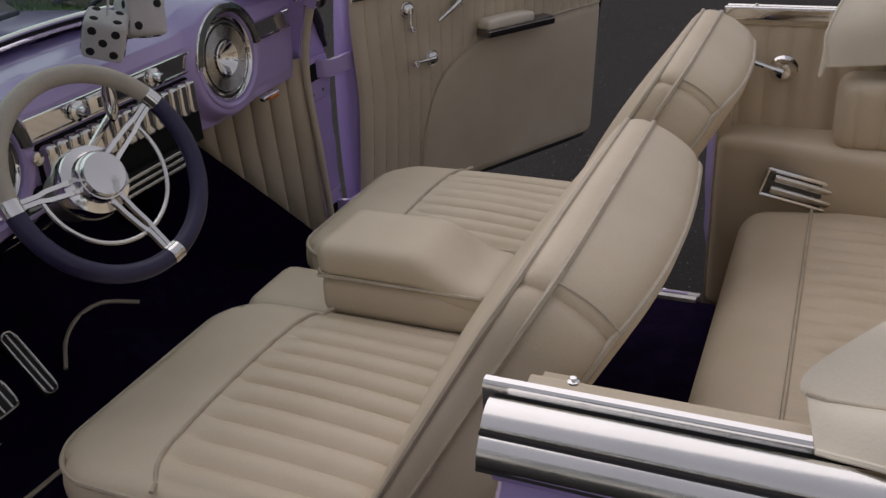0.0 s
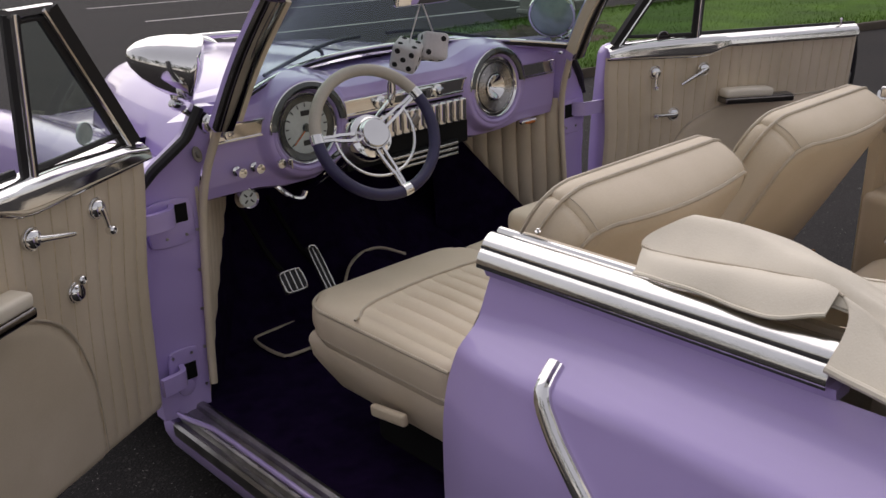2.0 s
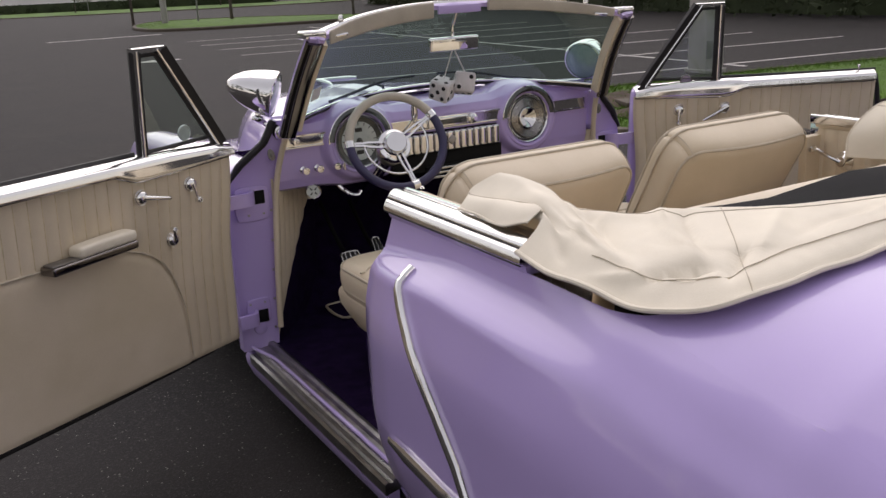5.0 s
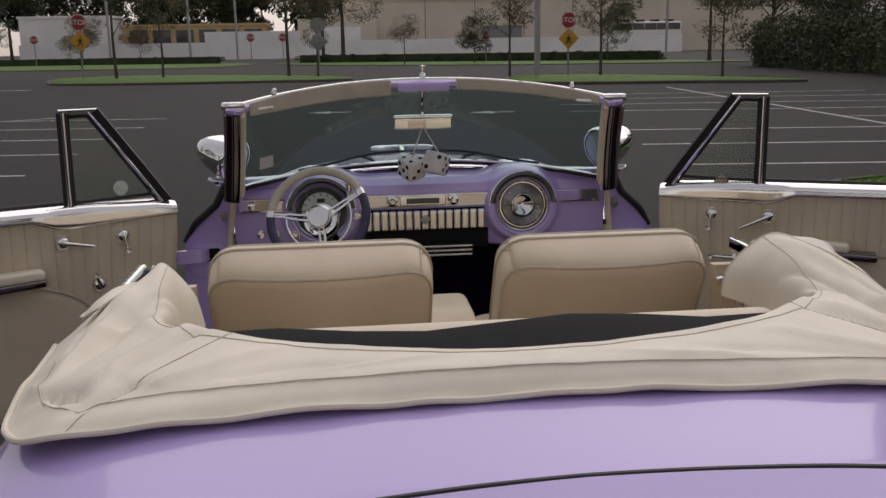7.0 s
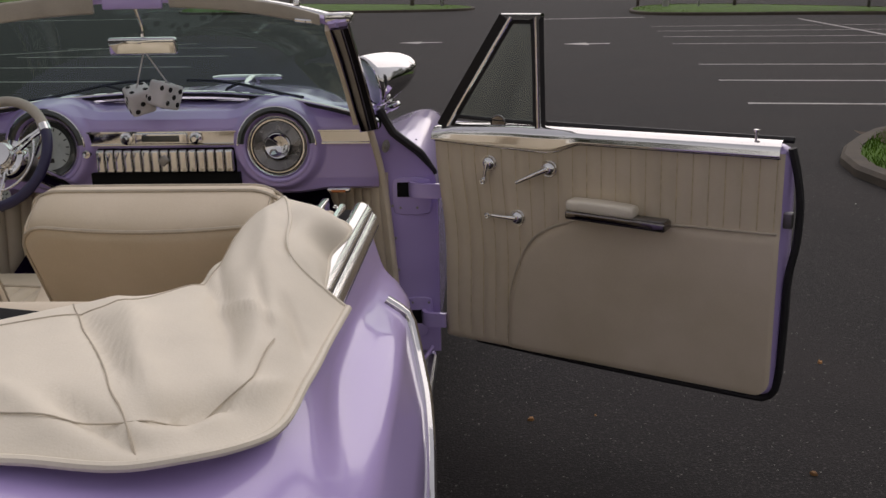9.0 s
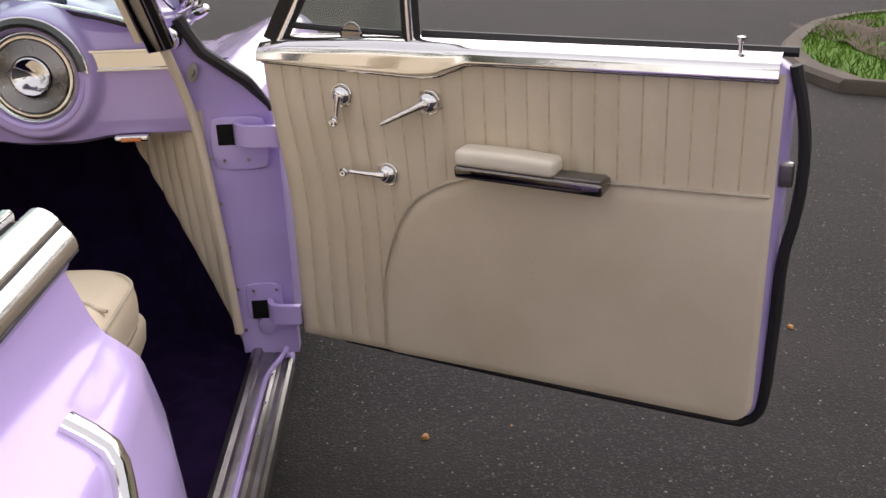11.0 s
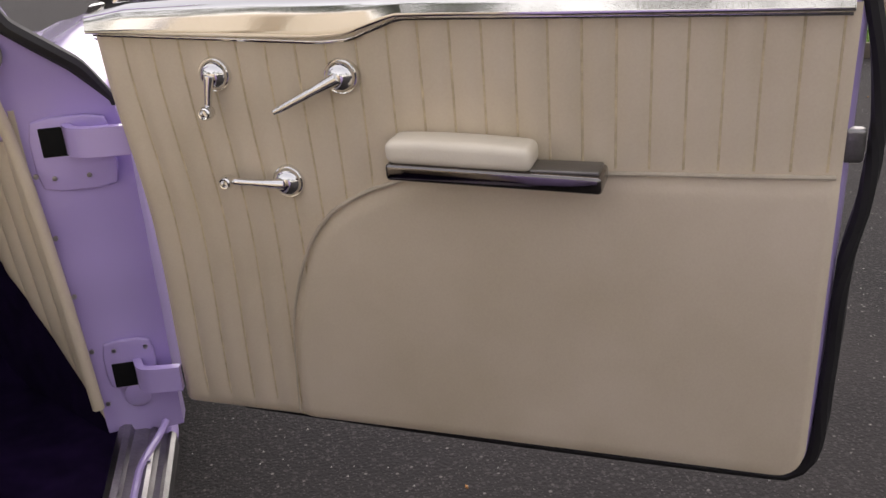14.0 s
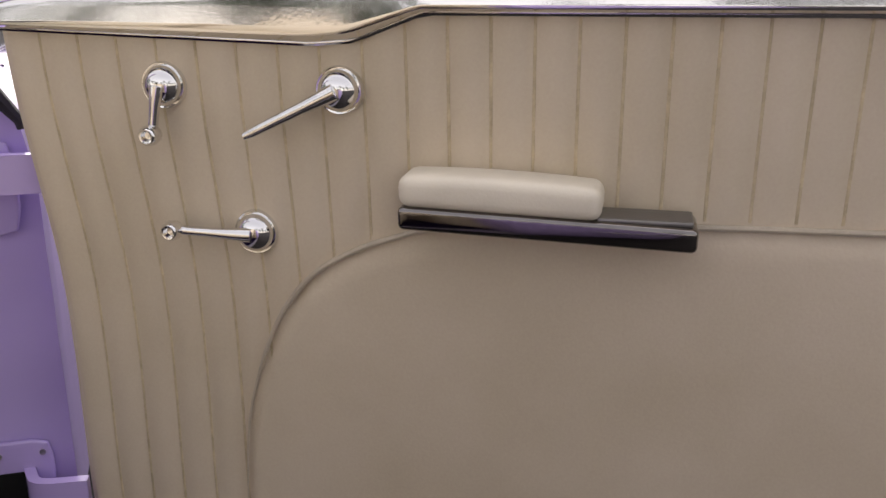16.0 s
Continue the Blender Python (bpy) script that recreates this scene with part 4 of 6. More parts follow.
part("horn_ring", tubed([rim_pt(wheel_deg(d), 0.122, 0.008) for d in np.linspace(181, 389, 72)], 0.0042, 12), CHROME, wheel)
part("hub_skirt", lathed([(0.05, -0.12), (0.055, -0.07), (0.066, -0.05), (0.060, -0.04)], WM, 28), DULL, wheel)
part("steering_column", tubed([HUB - AX * 0.10, HUB - AX * 0.35, HUB - AX * 0.75], 0.028, 14), CHROME, car)
bm = bmesh.new()
tube(bm, spline([HUB - AX * 0.13, HUB - AX * 0.12 + Vector((0.05, -0.01, 0.06)), HUB - AX * 0.10 + Vector((0.10, -0.03, 0.12))], 10), 0.007, 8)
lathe(bm, [(0, -0.01), (0.009, 0), (0.013, 0.02), (0.013, 0.05), (0.008, 0.075), (0, 0.08)], aim(HUB - AX * 0.10 + Vector((0.10, -0.03, 0.11)), (-0.05, -0.1, 1)), 14)
part("shift_lever", bm, CHROME, car, "chrome column shift lever")

# ---- pedals and mats ----
for name, x, y, z, w, h in (("brake_pedal", -0.448, 1.30, 0.51, 0.088, 0.078), ("accelerator_pedal", -0.262, 1.40, 0.47, 0.044, 0.18), ("parking_brake_pedal", -0.70, 1.46, 0.46, 0.05, 0.05)):
    tilt = pose(x, y, z, -38, 0, 0)
    ped = part(name, rboxed((w, 0.014, h), 0.006, tilt), RUBBER, car, "chrome-edged rubber pedal")
    bm = bmesh.new()
    loop = spline([tilt @ Vector((sx * (w / 2 - 0.004), -0.008, sz * (h / 2 - 0.004))) for sx, sz in ((-1, -0.7), (-1, 0.7), (-0.7, 1), (0.7, 1), (1, 0.7), (1, -0.7), (0.7, -1), (-0.7, -1))], 32, True)
    tube(bm, loop, 0.0035, 6, True)
    n = 4 if w > 0.06 else 2
    for k in range(1, n):
        xx = -w / 2 + w * k / n
        tube(bm, [tilt @ Vector((xx, -0.008, -h / 2 + 0.006)), tilt @ Vector((xx, -0.008, h / 2 - 0.006))], 0.003, 6)
    part("pedal_trim", bm, STEELPAINT, ped)
    part("pedal_arm", tubed(spline([(x, y + 0.006, z), (x, y + 0.12, z + 0.05), (x, y + 0.3, z + 0.2)], 8), 0.01, 8), DARK, ped)
for cx, cy, w, h in ((-0.31, 1.372, 0.42, 0.205),):
    mt = part("floor_mat", rboxed((w, h, 0.012), 0.006, pose(cx, cy, 0.262), (4, 4, 1)), CARPET, car, "dark purple floor mat with pale binding")
    loop = spline([(cx + sx * w / 2, cy + sy * h / 2, 0.268) for sx, sy in ((-1, -0.7), (-1, 0.7), (-0.75, 1), (0.75, 1), (1, 0.7), (1, -0.7), (0.75, -1), (-0.75, -1))], 60, True)
    part("mat_binding", tubed(loop, 0.006, 6, True), PIPING, mt)

part("hump_binding", tubed(spline([(-0.155, 1.41, 0.385), (-0.085, 1.465, 0.415), (-0.01, 1.485, 0.438), (0.08, 1.485, 0.432), (0.165, 1.44, 0.395)], 24), 0.006, 6), PIPING, carpet)

# ---- seats ----
def groove(d, pitch, width=0.007):
    k = d / pitch
    k = abs(k - round(k)) * pitch
    return math.exp(-(k / width) ** 2)


def pillow(d, pitch):
    k = d / pitch
    k = k - math.floor(k)
    return math.sin(math.pi * k) ** 0.6


def rounded_loop(x0, x1, z0, z1, r, n=8):
    pts = []
    for cx, cz, a0 in ((x1 - r, z1 - r, 0), (x0 + r, z1 - r, 90), (x0 + r, z0 + r, 180), (x1 - r, z0 + r, 270)):
        for k in range(n + 1):
            a = radians(a0 + 90 * k / n)
            pts.append((cx + r * math.cos(a), cz + r * math.sin(a)))
    return pts


for s, cx, wd in ((-1, -0.412, 0.615), (1, 0.408, 0.60)):
    seat = part("front_seat", rboxed((wd - 0.22, 0.36, 0.19), 0.03, pose(cx, 0.52, 0.345)), BLACK, car, "cream pleated vinyl bucket seat")
    cy, cz, L, H = 0.585, 0.604, 0.605, 0.13

    def cushion(p, cx=cx, wd=wd):
        q = p.copy()
        if p.z > 0.02:
            k = smoothstep(0.02, 0.064, p.z)
            dome = 0.022 * (1 - (2 * p.x / wd) ** 2) * (1 - (2 * p.y / L) ** 2)
            q.z += dome * k
            if p.y < 0.085 and abs(p.x) < wd / 2 - 0.03:
                q.z += 0.016 * k * (pillow(p.x, 0.054) - 0.75) * smoothstep(0.085, 0.055, p.y)
        q.y -= 0.05 * smoothstep(0.0, -0.065, p.z) * smoothstep(0.1, 0.29, p.y)
        hx, hy, r = wd / 2, L / 2, 0.12
        dx, dy = abs(p.x) - (hx - r), p.y - (hy - r)
        if dx > 0 and dy > 0:
            k = max(dx, dy) / max(1e-6, math.hypot(dx, dy))
            q.x, q.y = math.copysign(hx - r + dx * k, p.x), q.y - p.y + hy - r + dy * k
        return q + Vector((cx, cy, cz))

    part("seat_cushion", rboxed((wd, L, H), 0.042, None, (88, 24, 2), cushion), VINYL, seat)
    bm = bmesh.new()
    hx, hy = wd / 2 - 0.007, L / 2 - 0.007
    rim = [(-hx, y) for y in np.linspace(-hy, hy, 40)] + [(x, hy) for x in np.linspace(-hx, hx, 40)[1:]] + [(hx, y) for y in np.linspace(hy, -hy, 40)[1:]]
    tube(bm, [cushion(Vector((x, y, 0.046))) + Vector((0, 0, 0.003)) for x, y in rim], 0.0048, 6)
    part("cushion_piping", bm, PIPING, seat)
    part("cushion_seam", tubed([cushion(Vector((x, 0.088 - 0.040 * smoothstep(0.62, 1.0, abs(2 * x / wd)) ** 1.5, 0.064))) + Vector((0, 0, 0.003)) for x in np.linspace(-wd / 2 + 0.012, wd / 2 - 0.012, 48)], 0.0042, 6), PIPING, seat)
    part("cushion_skirt", rboxed((wd - 0.012, L - 0.03, 0.165), 0.03, pose(cx, cy - 0.012, 0.492), (8, 8, 3), lambda p: Vector((p.x * (1 - 0.13 * smoothstep(0.03, -0.083, p.z)), p.y - 0.08 * smoothstep(0.05, -0.08, p.z) * (p.y > 0), p.z))), VINYL, seat)
    part("skirt_piping", tubed([cushion(Vector((x * 1.012, y * 1.01, -0.026))) for x, y in rim], 0.0042, 6), PIPING, seat)
    lev = part("recline_lever", rboxed((0.022, 0.13, 0.034), 0.0095, pose(cx + s * (wd / 2 + 0.010), 0.49, 0.468, -8, 0, 0)), VINYL, seat, "cream plastic lever")
    # backrest
    BH, BT, BR = 0.57, 0.142, 0.03
    bw = 0.62 if s < 0 else 0.60
    BM = Matrix.Translation((cx + (0.022 if s < 0 else 0.0), 0.248, 0.618)) @ Matrix.Rotation(radians(29), 4, "X") @ Matrix.Translation((0, 0, BH / 2))

    def back(p, BM=BM, bw=bw):
        """Local +y faces the front of the car; the upper corners are rounded."""
        q = p.copy()
        hx, hz, r = bw / 2, BH / 2, 0.085
        dx, dz = abs(p.x) - (hx - r), p.z - (hz - r)
        if dx > 0 and dz > 0:
            k = max(dx, dz) / max(1e-6, math.hypot(dx, dz))
            q.x, q.z = math.copysign(hx - r + dx * k, p.x), hz - r + dz * k
        t = (p.z + hz) / BH
        side = 1 - (2 * p.x / bw) ** 2
        q.x *= 1 - 0.06 * smoothstep(0.5, 0.0, t)
        if p.y > BT / 2 - 0.001 - BR:
            q.y += 0.025 * math.sin(math.pi * t) * side
        # the rear face and its edge bow backwards between the sides
        q.y -= 0.029 * max(0.0, side) ** 1.2 * smoothstep(0.03, -BT / 2, p.y) * (0.55 + 0.45 * math.sin(math.pi * min(1.0, t * 0.72)))
        q.z += 0.016 * smoothstep(0.85, 1.0, t) * (1 - (2 * p.y / BT) ** 2)
        return BM @ q

    part("backrest", rboxed((bw, BT, BH), BR, None, (24, 5, 24), back), VINYL, seat)

    def outline(y, inset=0.0, foot=-0.24, n=26):
        hx, hz = bw / 2 - inset, BH / 2 - inset
        pts = [Vector((-hx, y, z)) for z in np.linspace(foot, hz, n)] + [Vector((x, y, hz)) for x in np.linspace(-hx, hx, n)[1:-1]] + [Vector((hx, y, z)) for z in np.linspace(hz, foot, n)]
        return [back(p) for p in pts]

    for face, name in ((BT / 2 - 0.009, "front_piping"), (-BT / 2 + 0.009, "rear_piping")):
        part(name, tubed(spline(outline(face, 0.0075), 110), 0.0050, 6), PIPING, seat)
    part("boxing_piping", tubed(spline(outline(0.026, -0.001), 110), 0.0046, 6), PIPING, seat)
    for k in (-1, 1):
        part("side_seam", tubed([back(Vector((k * (bw / 2 - 0.025), y, BH / 2))) + Vector((k * 0.0006, 0, 0.0006)) for y in np.linspace(-0.064, 0.026, 10)], 0.0013, 5), PIPING, seat)
    part("seat_latch_slot", rboxed((0.006, 0.03, 0.07), 0.002, Matrix.Translation(back(Vector(((bw / 2 - 0.008) * (1 if s < 0 else -1), -0.03, -0.12)))) @ Matrix.Rotation(radians(29), 4, "X")), BLACK, seat)

mid = part("centre_cushion", rboxed((0.20, 0.60, 0.13), 0.04, pose(0.0, 0.585, 0.580), (4, 8, 1)), VINYL, car, "narrow cream seat bridge between the front seats")
con = part("centre_console", rboxed((0.206, 0.38, 0.10), 0.03, pose(0.0, 0.485, 0.69), (4, 8, 2)), VINYL, car, "cream vinyl centre armrest box")
part("console_lid", rboxed((0.210, 0.39, 0.085), 0.034, None, (6, 16, 2), lambda p: Vector((p.x, 0.485 + p.y, 0.770 + p.z * (1 - 0.35 * smoothstep(-0.02, -0.16, p.y)) - 0.045 * smoothstep(-0.02, -0.16, p.y)))), VINYL, con)
part("console_piping", tubed(spline([(x, 0.485 + y, 0.742) for x, y in rounded_loop(-0.105, 0.105, -0.195, 0.195, 0.035)], 70, True), 0.0042, 6, True), PIPING, con)

rear = part("rear_seat", rboxed((1.30, 0.50, 0.30), 0.04, pose(0, -0.38, 0.40), (4, 2, 2)), VINYL, car, "cream pleated vinyl rear bench seat")


def bench(p):
    q = p.copy()
    if p.z > 0.02:
        k = smoothstep(0.02, 0.07, p.z)
        q.z += 0.02 * k * (1 - (2 * p.y / 0.54) ** 2)
        if p.y < 0.105:
            q.z += 0.016 * k * (pillow(p.x, 0.054) - 0.75) * smoothstep(0.085, 0.055, p.y)
    return q + Vector((0, -0.365, 0.59))


part("bench_cushion", rboxed((1.32, 0.54, 0.15), 0.062, None, (150, 12, 2), bench), VINYL, rear)
part("bench_seam", tubed([bench(Vector((x, 0.108, 0.075))) + Vector((0, 0, 0.002)) for x in np.linspace(-0.63, 0.63, 60)], 0.0042, 6), PIPING, rear)


def bench_back(p):
    q = p.copy()
    if p.y > 0.02:
        q.y += 0.009 * (pillow(p.x, 0.054) - 0.75) * smoothstep(0.24, 0.14, p.z)
    return Matrix.Translation((0, -0.565, 0.817)) @ Matrix.Rotation(radians(10), 4, "X") @ q


part("bench_back", rboxed((1.30, 0.10, 0.54), 0.04, None, (140, 2, 10), bench_back), VINYL, rear)
for s in (-1, 1):
    bm = bmesh.new()
    rbox(bm, (0.13, 0.30, 0.17), 0.035, (20, 40, 4), lambda p, s=s: Vector((s * (0.735 + p.x - (0.007 * (pillow(p.y, 0.052) - 0.75) if p.x < -0.04 else 0.0)), -0.43 + p.y + (0.007 * (pillow(p.x, 0.052) - 0.75) if p.y > 0.12 else 0.0), 0.90 + p.z)))
    part("side_bolster", bm, VINYL, rear, "pleated cream side bolster")
part("folded_top", rboxed((1.30, 0.40, 0.30), 0.03, pose(0, -0.815, 0.945), (8, 4, 4), lambda p: p + Vector((0, 0, 0.012 * math.sin(p.x * 9)))), BLACK, car, "folded black canvas top in its well")

# inner quarter trims
for s in (-1, 1):
    def upper(u, v, s=s):
        y = -0.03 - 0.70 * u
        z = 0.80 + 0.29 * v
        return Vector((s * (0.808 - 0.011 * pillow(y, 0.055) * smoothstep(1.0, 0.9, v)), y, z))

    def ledge(y):
        """Inner face of the padded ledge, which closes in towards the rear."""
        return interp(-y, (0.0, 0.12, 0.40, 0.70), (0.708, 0.692, 0.632, 0.62))

    tr = part("quarter_trim", sheet(90, 10, upper), VINYL, car, "pleated cream quarter trim")
    bm = bmesh.new()
    rbox(bm, (0.17, 0.68, 0.50), 0.035, (3, 14, 4), lambda p, s=s: Vector((s * (ledge(-0.355 + p.y) + 0.085 + p.x), -0.355 + p.y, 0.575 + p.z)))
    part("trim_ledge", bm, VINYL, tr)
    part("trim_front_edge", sheet(4, 12, lambda u, v, s=s: Vector((s * (0.728 + 0.12 * u), -0.012, 0.33 + 0.72 * v)), 0.03, (0, -1, 0)), VINYL, tr)
    part("trim_top_roll", tubed([Vector((s * 0.806, y, 1.085)) for y in np.linspace(-0.02, -0.70, 12)], 0.012, 8), VINYL, tr)
    if s > 0:
        part("garnish_strip", rboxed((0.016, 0.60, 0.032), 0.005, pose(s * 0.795, -0.30, 1.105), (1, 6, 1)), CHROME, tr, "chrome strip along the quarter trim")
    cr = part("window_crank", lathed([(0.034, 0), (0.034, 0.006), (0.026, 0.014), (0.018, 0.03), (0, 0.034)], aim((s * 0.800, -0.15, 0.972), (-s, 0, 0)), 24), CHROME, tr, "chrome window crank")
    part("crank_arm", tubed(spline([(s * 0.770, -0.15, 0.972), (s * 0.760, -0.10, 0.990), (s * 0.756, -0.052, 1.008)], 8), 0.007, 8), CHROME, cr)
    part("crank_knob", lathed([(0.011, 0), (0.012, 0.012), (0.009, 0.024), (0, 0.026)], aim((s * 0.756, -0.052, 1.008), (-s, 0, 0)), 14), CHROME, cr)
    # louvred ashtray let into the ledge, leaning with its face
    A = Matrix.Translation((s * (ledge(-0.25) - 0.002), -0.25, 0.712)) @ Matrix.Rotation(s * math.atan2(0.06, 0.28), 4, "Z") @ Matrix.Rotation(radians(16), 4, "X")
    ash = part("ashtray", rboxed((0.016, 0.235, 0.070), 0.005, A), DIALDARK, tr, "louvred chrome ashtray")
    bm = bmesh.new()
    for h in (-0.033, 0.033):
        sweep(bm, [A @ Vector((-s * 0.008, y, h)) for y in (-0.116, 0.0, 0.116)], ring2d(0.005, 6))
    for y in (-0.116, 0.116):
        tube(bm, [A @ Vector((-s * 0.008, y, -0.033)), A @ Vector((-s * 0.008, y, 0.033))], 0.005, 6)
    part("ashtray_frame", bm, CHROME, ash)
    for k in range(2):
        part("ashtray_bar", rboxed((0.016, 0.19, 0.020), 0.006, A @ pose(-s * 0.008, 0.004, -0.015 + 0.030 * k, 0, -s * 25, 0)), CHROME, ash)

# ---- doors ----
def pleat_u(k):
    return interp(k, (-1, 10, 22, 26), (-0.0475, 0.508, 1.081, 1.27))


def pleat_k(u):
    return interp(u, (-0.0475, 0.508, 1.081, 1.27), (-1, 10, 22, 26))


def pleat_bow(u, z):
    return (0.020 * smoothstep(1.02, 0.72, z) - 0.016 * smoothstep(0.72, 0.33, z)) * smoothstep(0.50, 0.10, u)


def door_pt(s, u, w, z):
    """A point of an open door: u from the hinge edge, w towards the cabin side, z up."""
    w = w + 0.075 * (z - 0.33)
    return Vector((s * (0.999 + 0.8826 * u - 0.4701 * w), 1.178 - 0.4701 * u - 0.8826 * w, z))


ARC_U = (0.250, 0.255, 0.262, 0.271, 0.287, 0.325, 0.372, 0.427, 0.491, 0.56, 0.839, 1.2)
ARC_Z = (0.0, 0.32, 0.42, 0.511, 0.586, 0.688, 0.756, 0.796, 0.823, 0.838, 0.856, 0.864)
for s in (-1, 1):
    P = lambda u, w, z, s=s: door_pt(s, u, w, z)
    shell = bmesh.new()
    rbox(shell, (1.160, 0.115, 0.80), 0.05, (12, 2, 10), lambda p, P=P: P(0.582 + p.x, -0.062 + p.y - (0.03 * math.sin(math.pi * max(0, min(1, (p.z + 0.4) / 0.8))) if p.y < 0 else 0), 0.718 + p.z))
    door = part("door", shell, PAINT, car, "open lavender door with cream pleated trim panel")

    def face(u, v, P=P):
        uu = 1.147 * u
        top = interp(uu, (0, 0.43, 0.47, 0.52, 1.2), (1.072, 1.058, 1.062, 1.092, 1.095))
        z = 0.328 + 0.008 * u + (top - 0.332) * v
        w = 0.006
        r = 0.055
        for cu, cz, su in ((1.147 - r, 0.336 + r, 1), (0.012, 0.328 + 0.012, -1)):
            if (uu - cu) * su > 0 and z < cz:
                d = Vector((uu - cu, z - cz))
                big = max(abs(d.x), abs(d.y))
                if d.length > 1e-6:
                    k = big / d.length
                    uu, z = cu + d.x * k, cz + d.y * k
        edge = min(uu, 1.147 - uu, z - 0.33)
        w -= 0.007 * smoothstep(0.012, 0.0, edge)
        seam = interp(uu, ARC_U, ARC_Z)
        if z > seam + 0.004 or uu < 0.250:
            w += 0.0062 * (math.sin(math.pi * (pleat_k(uu) % 1.0)) ** 0.9 - 0.6) * smoothstep(0.335, 0.375, z)
        else:
            w += 0.006 * smoothstep(0.0, 0.03, min(seam - z, uu - 0.25))
        return P(uu + pleat_bow(uu, z), w, z)

    part("trim_panel", sheet(260, 56, face), VINYL, door, "cream vinyl trim with vertical pleats")
    for k in range(25):
        uu = pleat_u(k)
        z0 = 0.336 if uu < 0.25 else interp(uu, ARC_U, ARC_Z) + 0.006
        z1 = interp(uu, (0, 0.43, 0.47, 0.52, 1.2), (1.066, 1.052, 1.056, 1.086, 1.089))
        if 0.02 < uu < 1.13:
            part("pleat_seam", tubed([P(uu + pleat_bow(uu, z), 0.0018, z) for z in np.linspace(z0, z1, 14)], 0.0026, 8), OCHRE, door)
    seam = [P(u, 0.011, z) for u, z in zip((0.2555,) + ARC_U[2:11], (0.345,) + ARC_Z[2:11])] + [P(1.0, 0.011, 0.860), P(1.14, 0.009, 0.863)]
    part("trim_piping", tubed(spline(seam, 90), 0.0038, 8, False, [0.35 + 0.65 * smoothstep(8, 34, k) for k in range(90)]), PIPING, door)
    rub = [P(1.158, -0.035, 1.110), P(1.178, -0.036, 1.03), P(1.190, -0.038, 0.93), P(1.186, -0.037, 0.82), P(1.172, -0.035, 0.72), P(1.170, -0.034, 0.55), P(1.164, -0.03, 0.38), P(1.135, -0.028, 0.322), P(1.05, -0.026, 0.314), P(0.6, -0.026, 0.314), P(0.12, -0.026, 0.322)]
    part("door_seal", tubed(spline(rub, 70), 0.012, 8), RUBBER, door)
    # chrome garnish along the top
    def garnish(u, v, P=P):
        uu = 0.004 + 1.132 * u
        low = interp(uu, (0, 0.40, 0.45, 0.53, 1.2), (1.060, 1.048, 1.052, 1.083, 1.086))
        top = interp(uu, (0, 0.08, 0.3, 1.2), (1.098, 1.112, 1.122, 1.128))
        a = v * 2.2
        if a < 1.5:
            k = a / 1.5
            return P(uu, interp(k, (0, 0.10, 0.16, 0.62, 0.82, 1.0), (0.008, 0.026, 0.029, 0.0245, 0.021, 0.010)), low + (top - low) * k)
        k = (a - 1.5) / 0.7
        return P(uu, 0.010 - 0.052 * k, top + 0.008 * math.sin(math.pi * 0.5 * min(1, k * 3)))

    gar = part("garnish_rail", sheet(90, 22, garnish), CHROME, door, "chrome garnish rail")
    part("garnish_edge", tubed([garnish(u, 0) for u in np.linspace(0, 1, 60)], 0.003, 6), CHROME, gar)
    part("window_slot", tubed([P(u, -0.045, 1.132) for u in np.linspace(0.40, 1.16, 10)], 0.010, 6), RUBBER, gar)
    part("lock_button", lathed([(0.004, 0), (0.004, 0.026), (0.008, 0.028), (0.008, 0.036), (0, 0.038)], Matrix.Translation(P(1.063, -0.004, 1.126)), 12), CHROME, gar)
    # vent window
    post = [P(0.391, -0.012, 1.12), P(0.391, -0.012, 1.468)]
    slant = [P(0.035, -0.012, 1.11), P(0.10, -0.012, 1.205), P(0.285, -0.012, 1.468)]
    bm = bmesh.new()
    sweep(bm, post, [(-0.017, -0.014), (0.017, -0.014), (0.017, 0.006), (0.012, 0.0105), (-0.012, 0.0105), (-0.017, 0.006)], up=(0, 1, 0))
    vent = part("vent_frame", bm, RUBBER, door, "black and chrome vent window frame")
    along = P(0.010, 0, 0) - P(0, 0, 0)
    bm = bmesh.new()
    tube(bm, [p + (P(0, 0.010, 0) - P(0, 0, 0)) for p in post], 0.0095, 10)
    sweep(bm, [P(0.27, -0.012, 1.470), P(0.406, -0.012, 1.470)], [(-0.014, -0.008), (0.014, -0.008), (0.014, 0.006), (0.010, 0.009), (-0.010, 0.009), (-0.014, 0.006)])
    tube(bm, [p + along * 1.9 + (P(0, 0.012, 0) - P(0, 0, 0)) for p in slant], 0.0062, 8)
    part("vent_trim", bm, CHROME, vent)
    bm = bmesh.new()
    sweep(bm, [p + along * 0.2 for p in slant], [(-0.026, -0.014), (0.026, -0.014), (0.026, 0.006), (0.018, 0.011), (-0.018, 0.011), (-0.026, 0.006)], up=(0, 1, 0))
    tube(bm, spline([P(0.085, -0.010, 1.145), P(0.36, -0.010, 1.138), P(0.374, -0.010, 1.15), P(0.374, -0.010, 1.44), P(0.365, -0.01, 1.452), P(0.30, -0.010, 1.452), P(0.285, -0.01, 1.44), P(0.083, -0.010, 1.155)], 90, True), 0.0075, 6, True)
    part("vent_rubber", bm, RUBBER, vent)
    bm = bmesh.new()
    f = [bm.verts.new(P(u, -0.010, z)) for u, z in ((0.085, 1.145), (0.372, 1.14), (0.372, 1.45), (0.295, 1.45))]
    bm.faces.new(f)
    pane = part("vent_pane", bm, CLEAR, vent, smooth=0)
    pane.visible_shadow = False
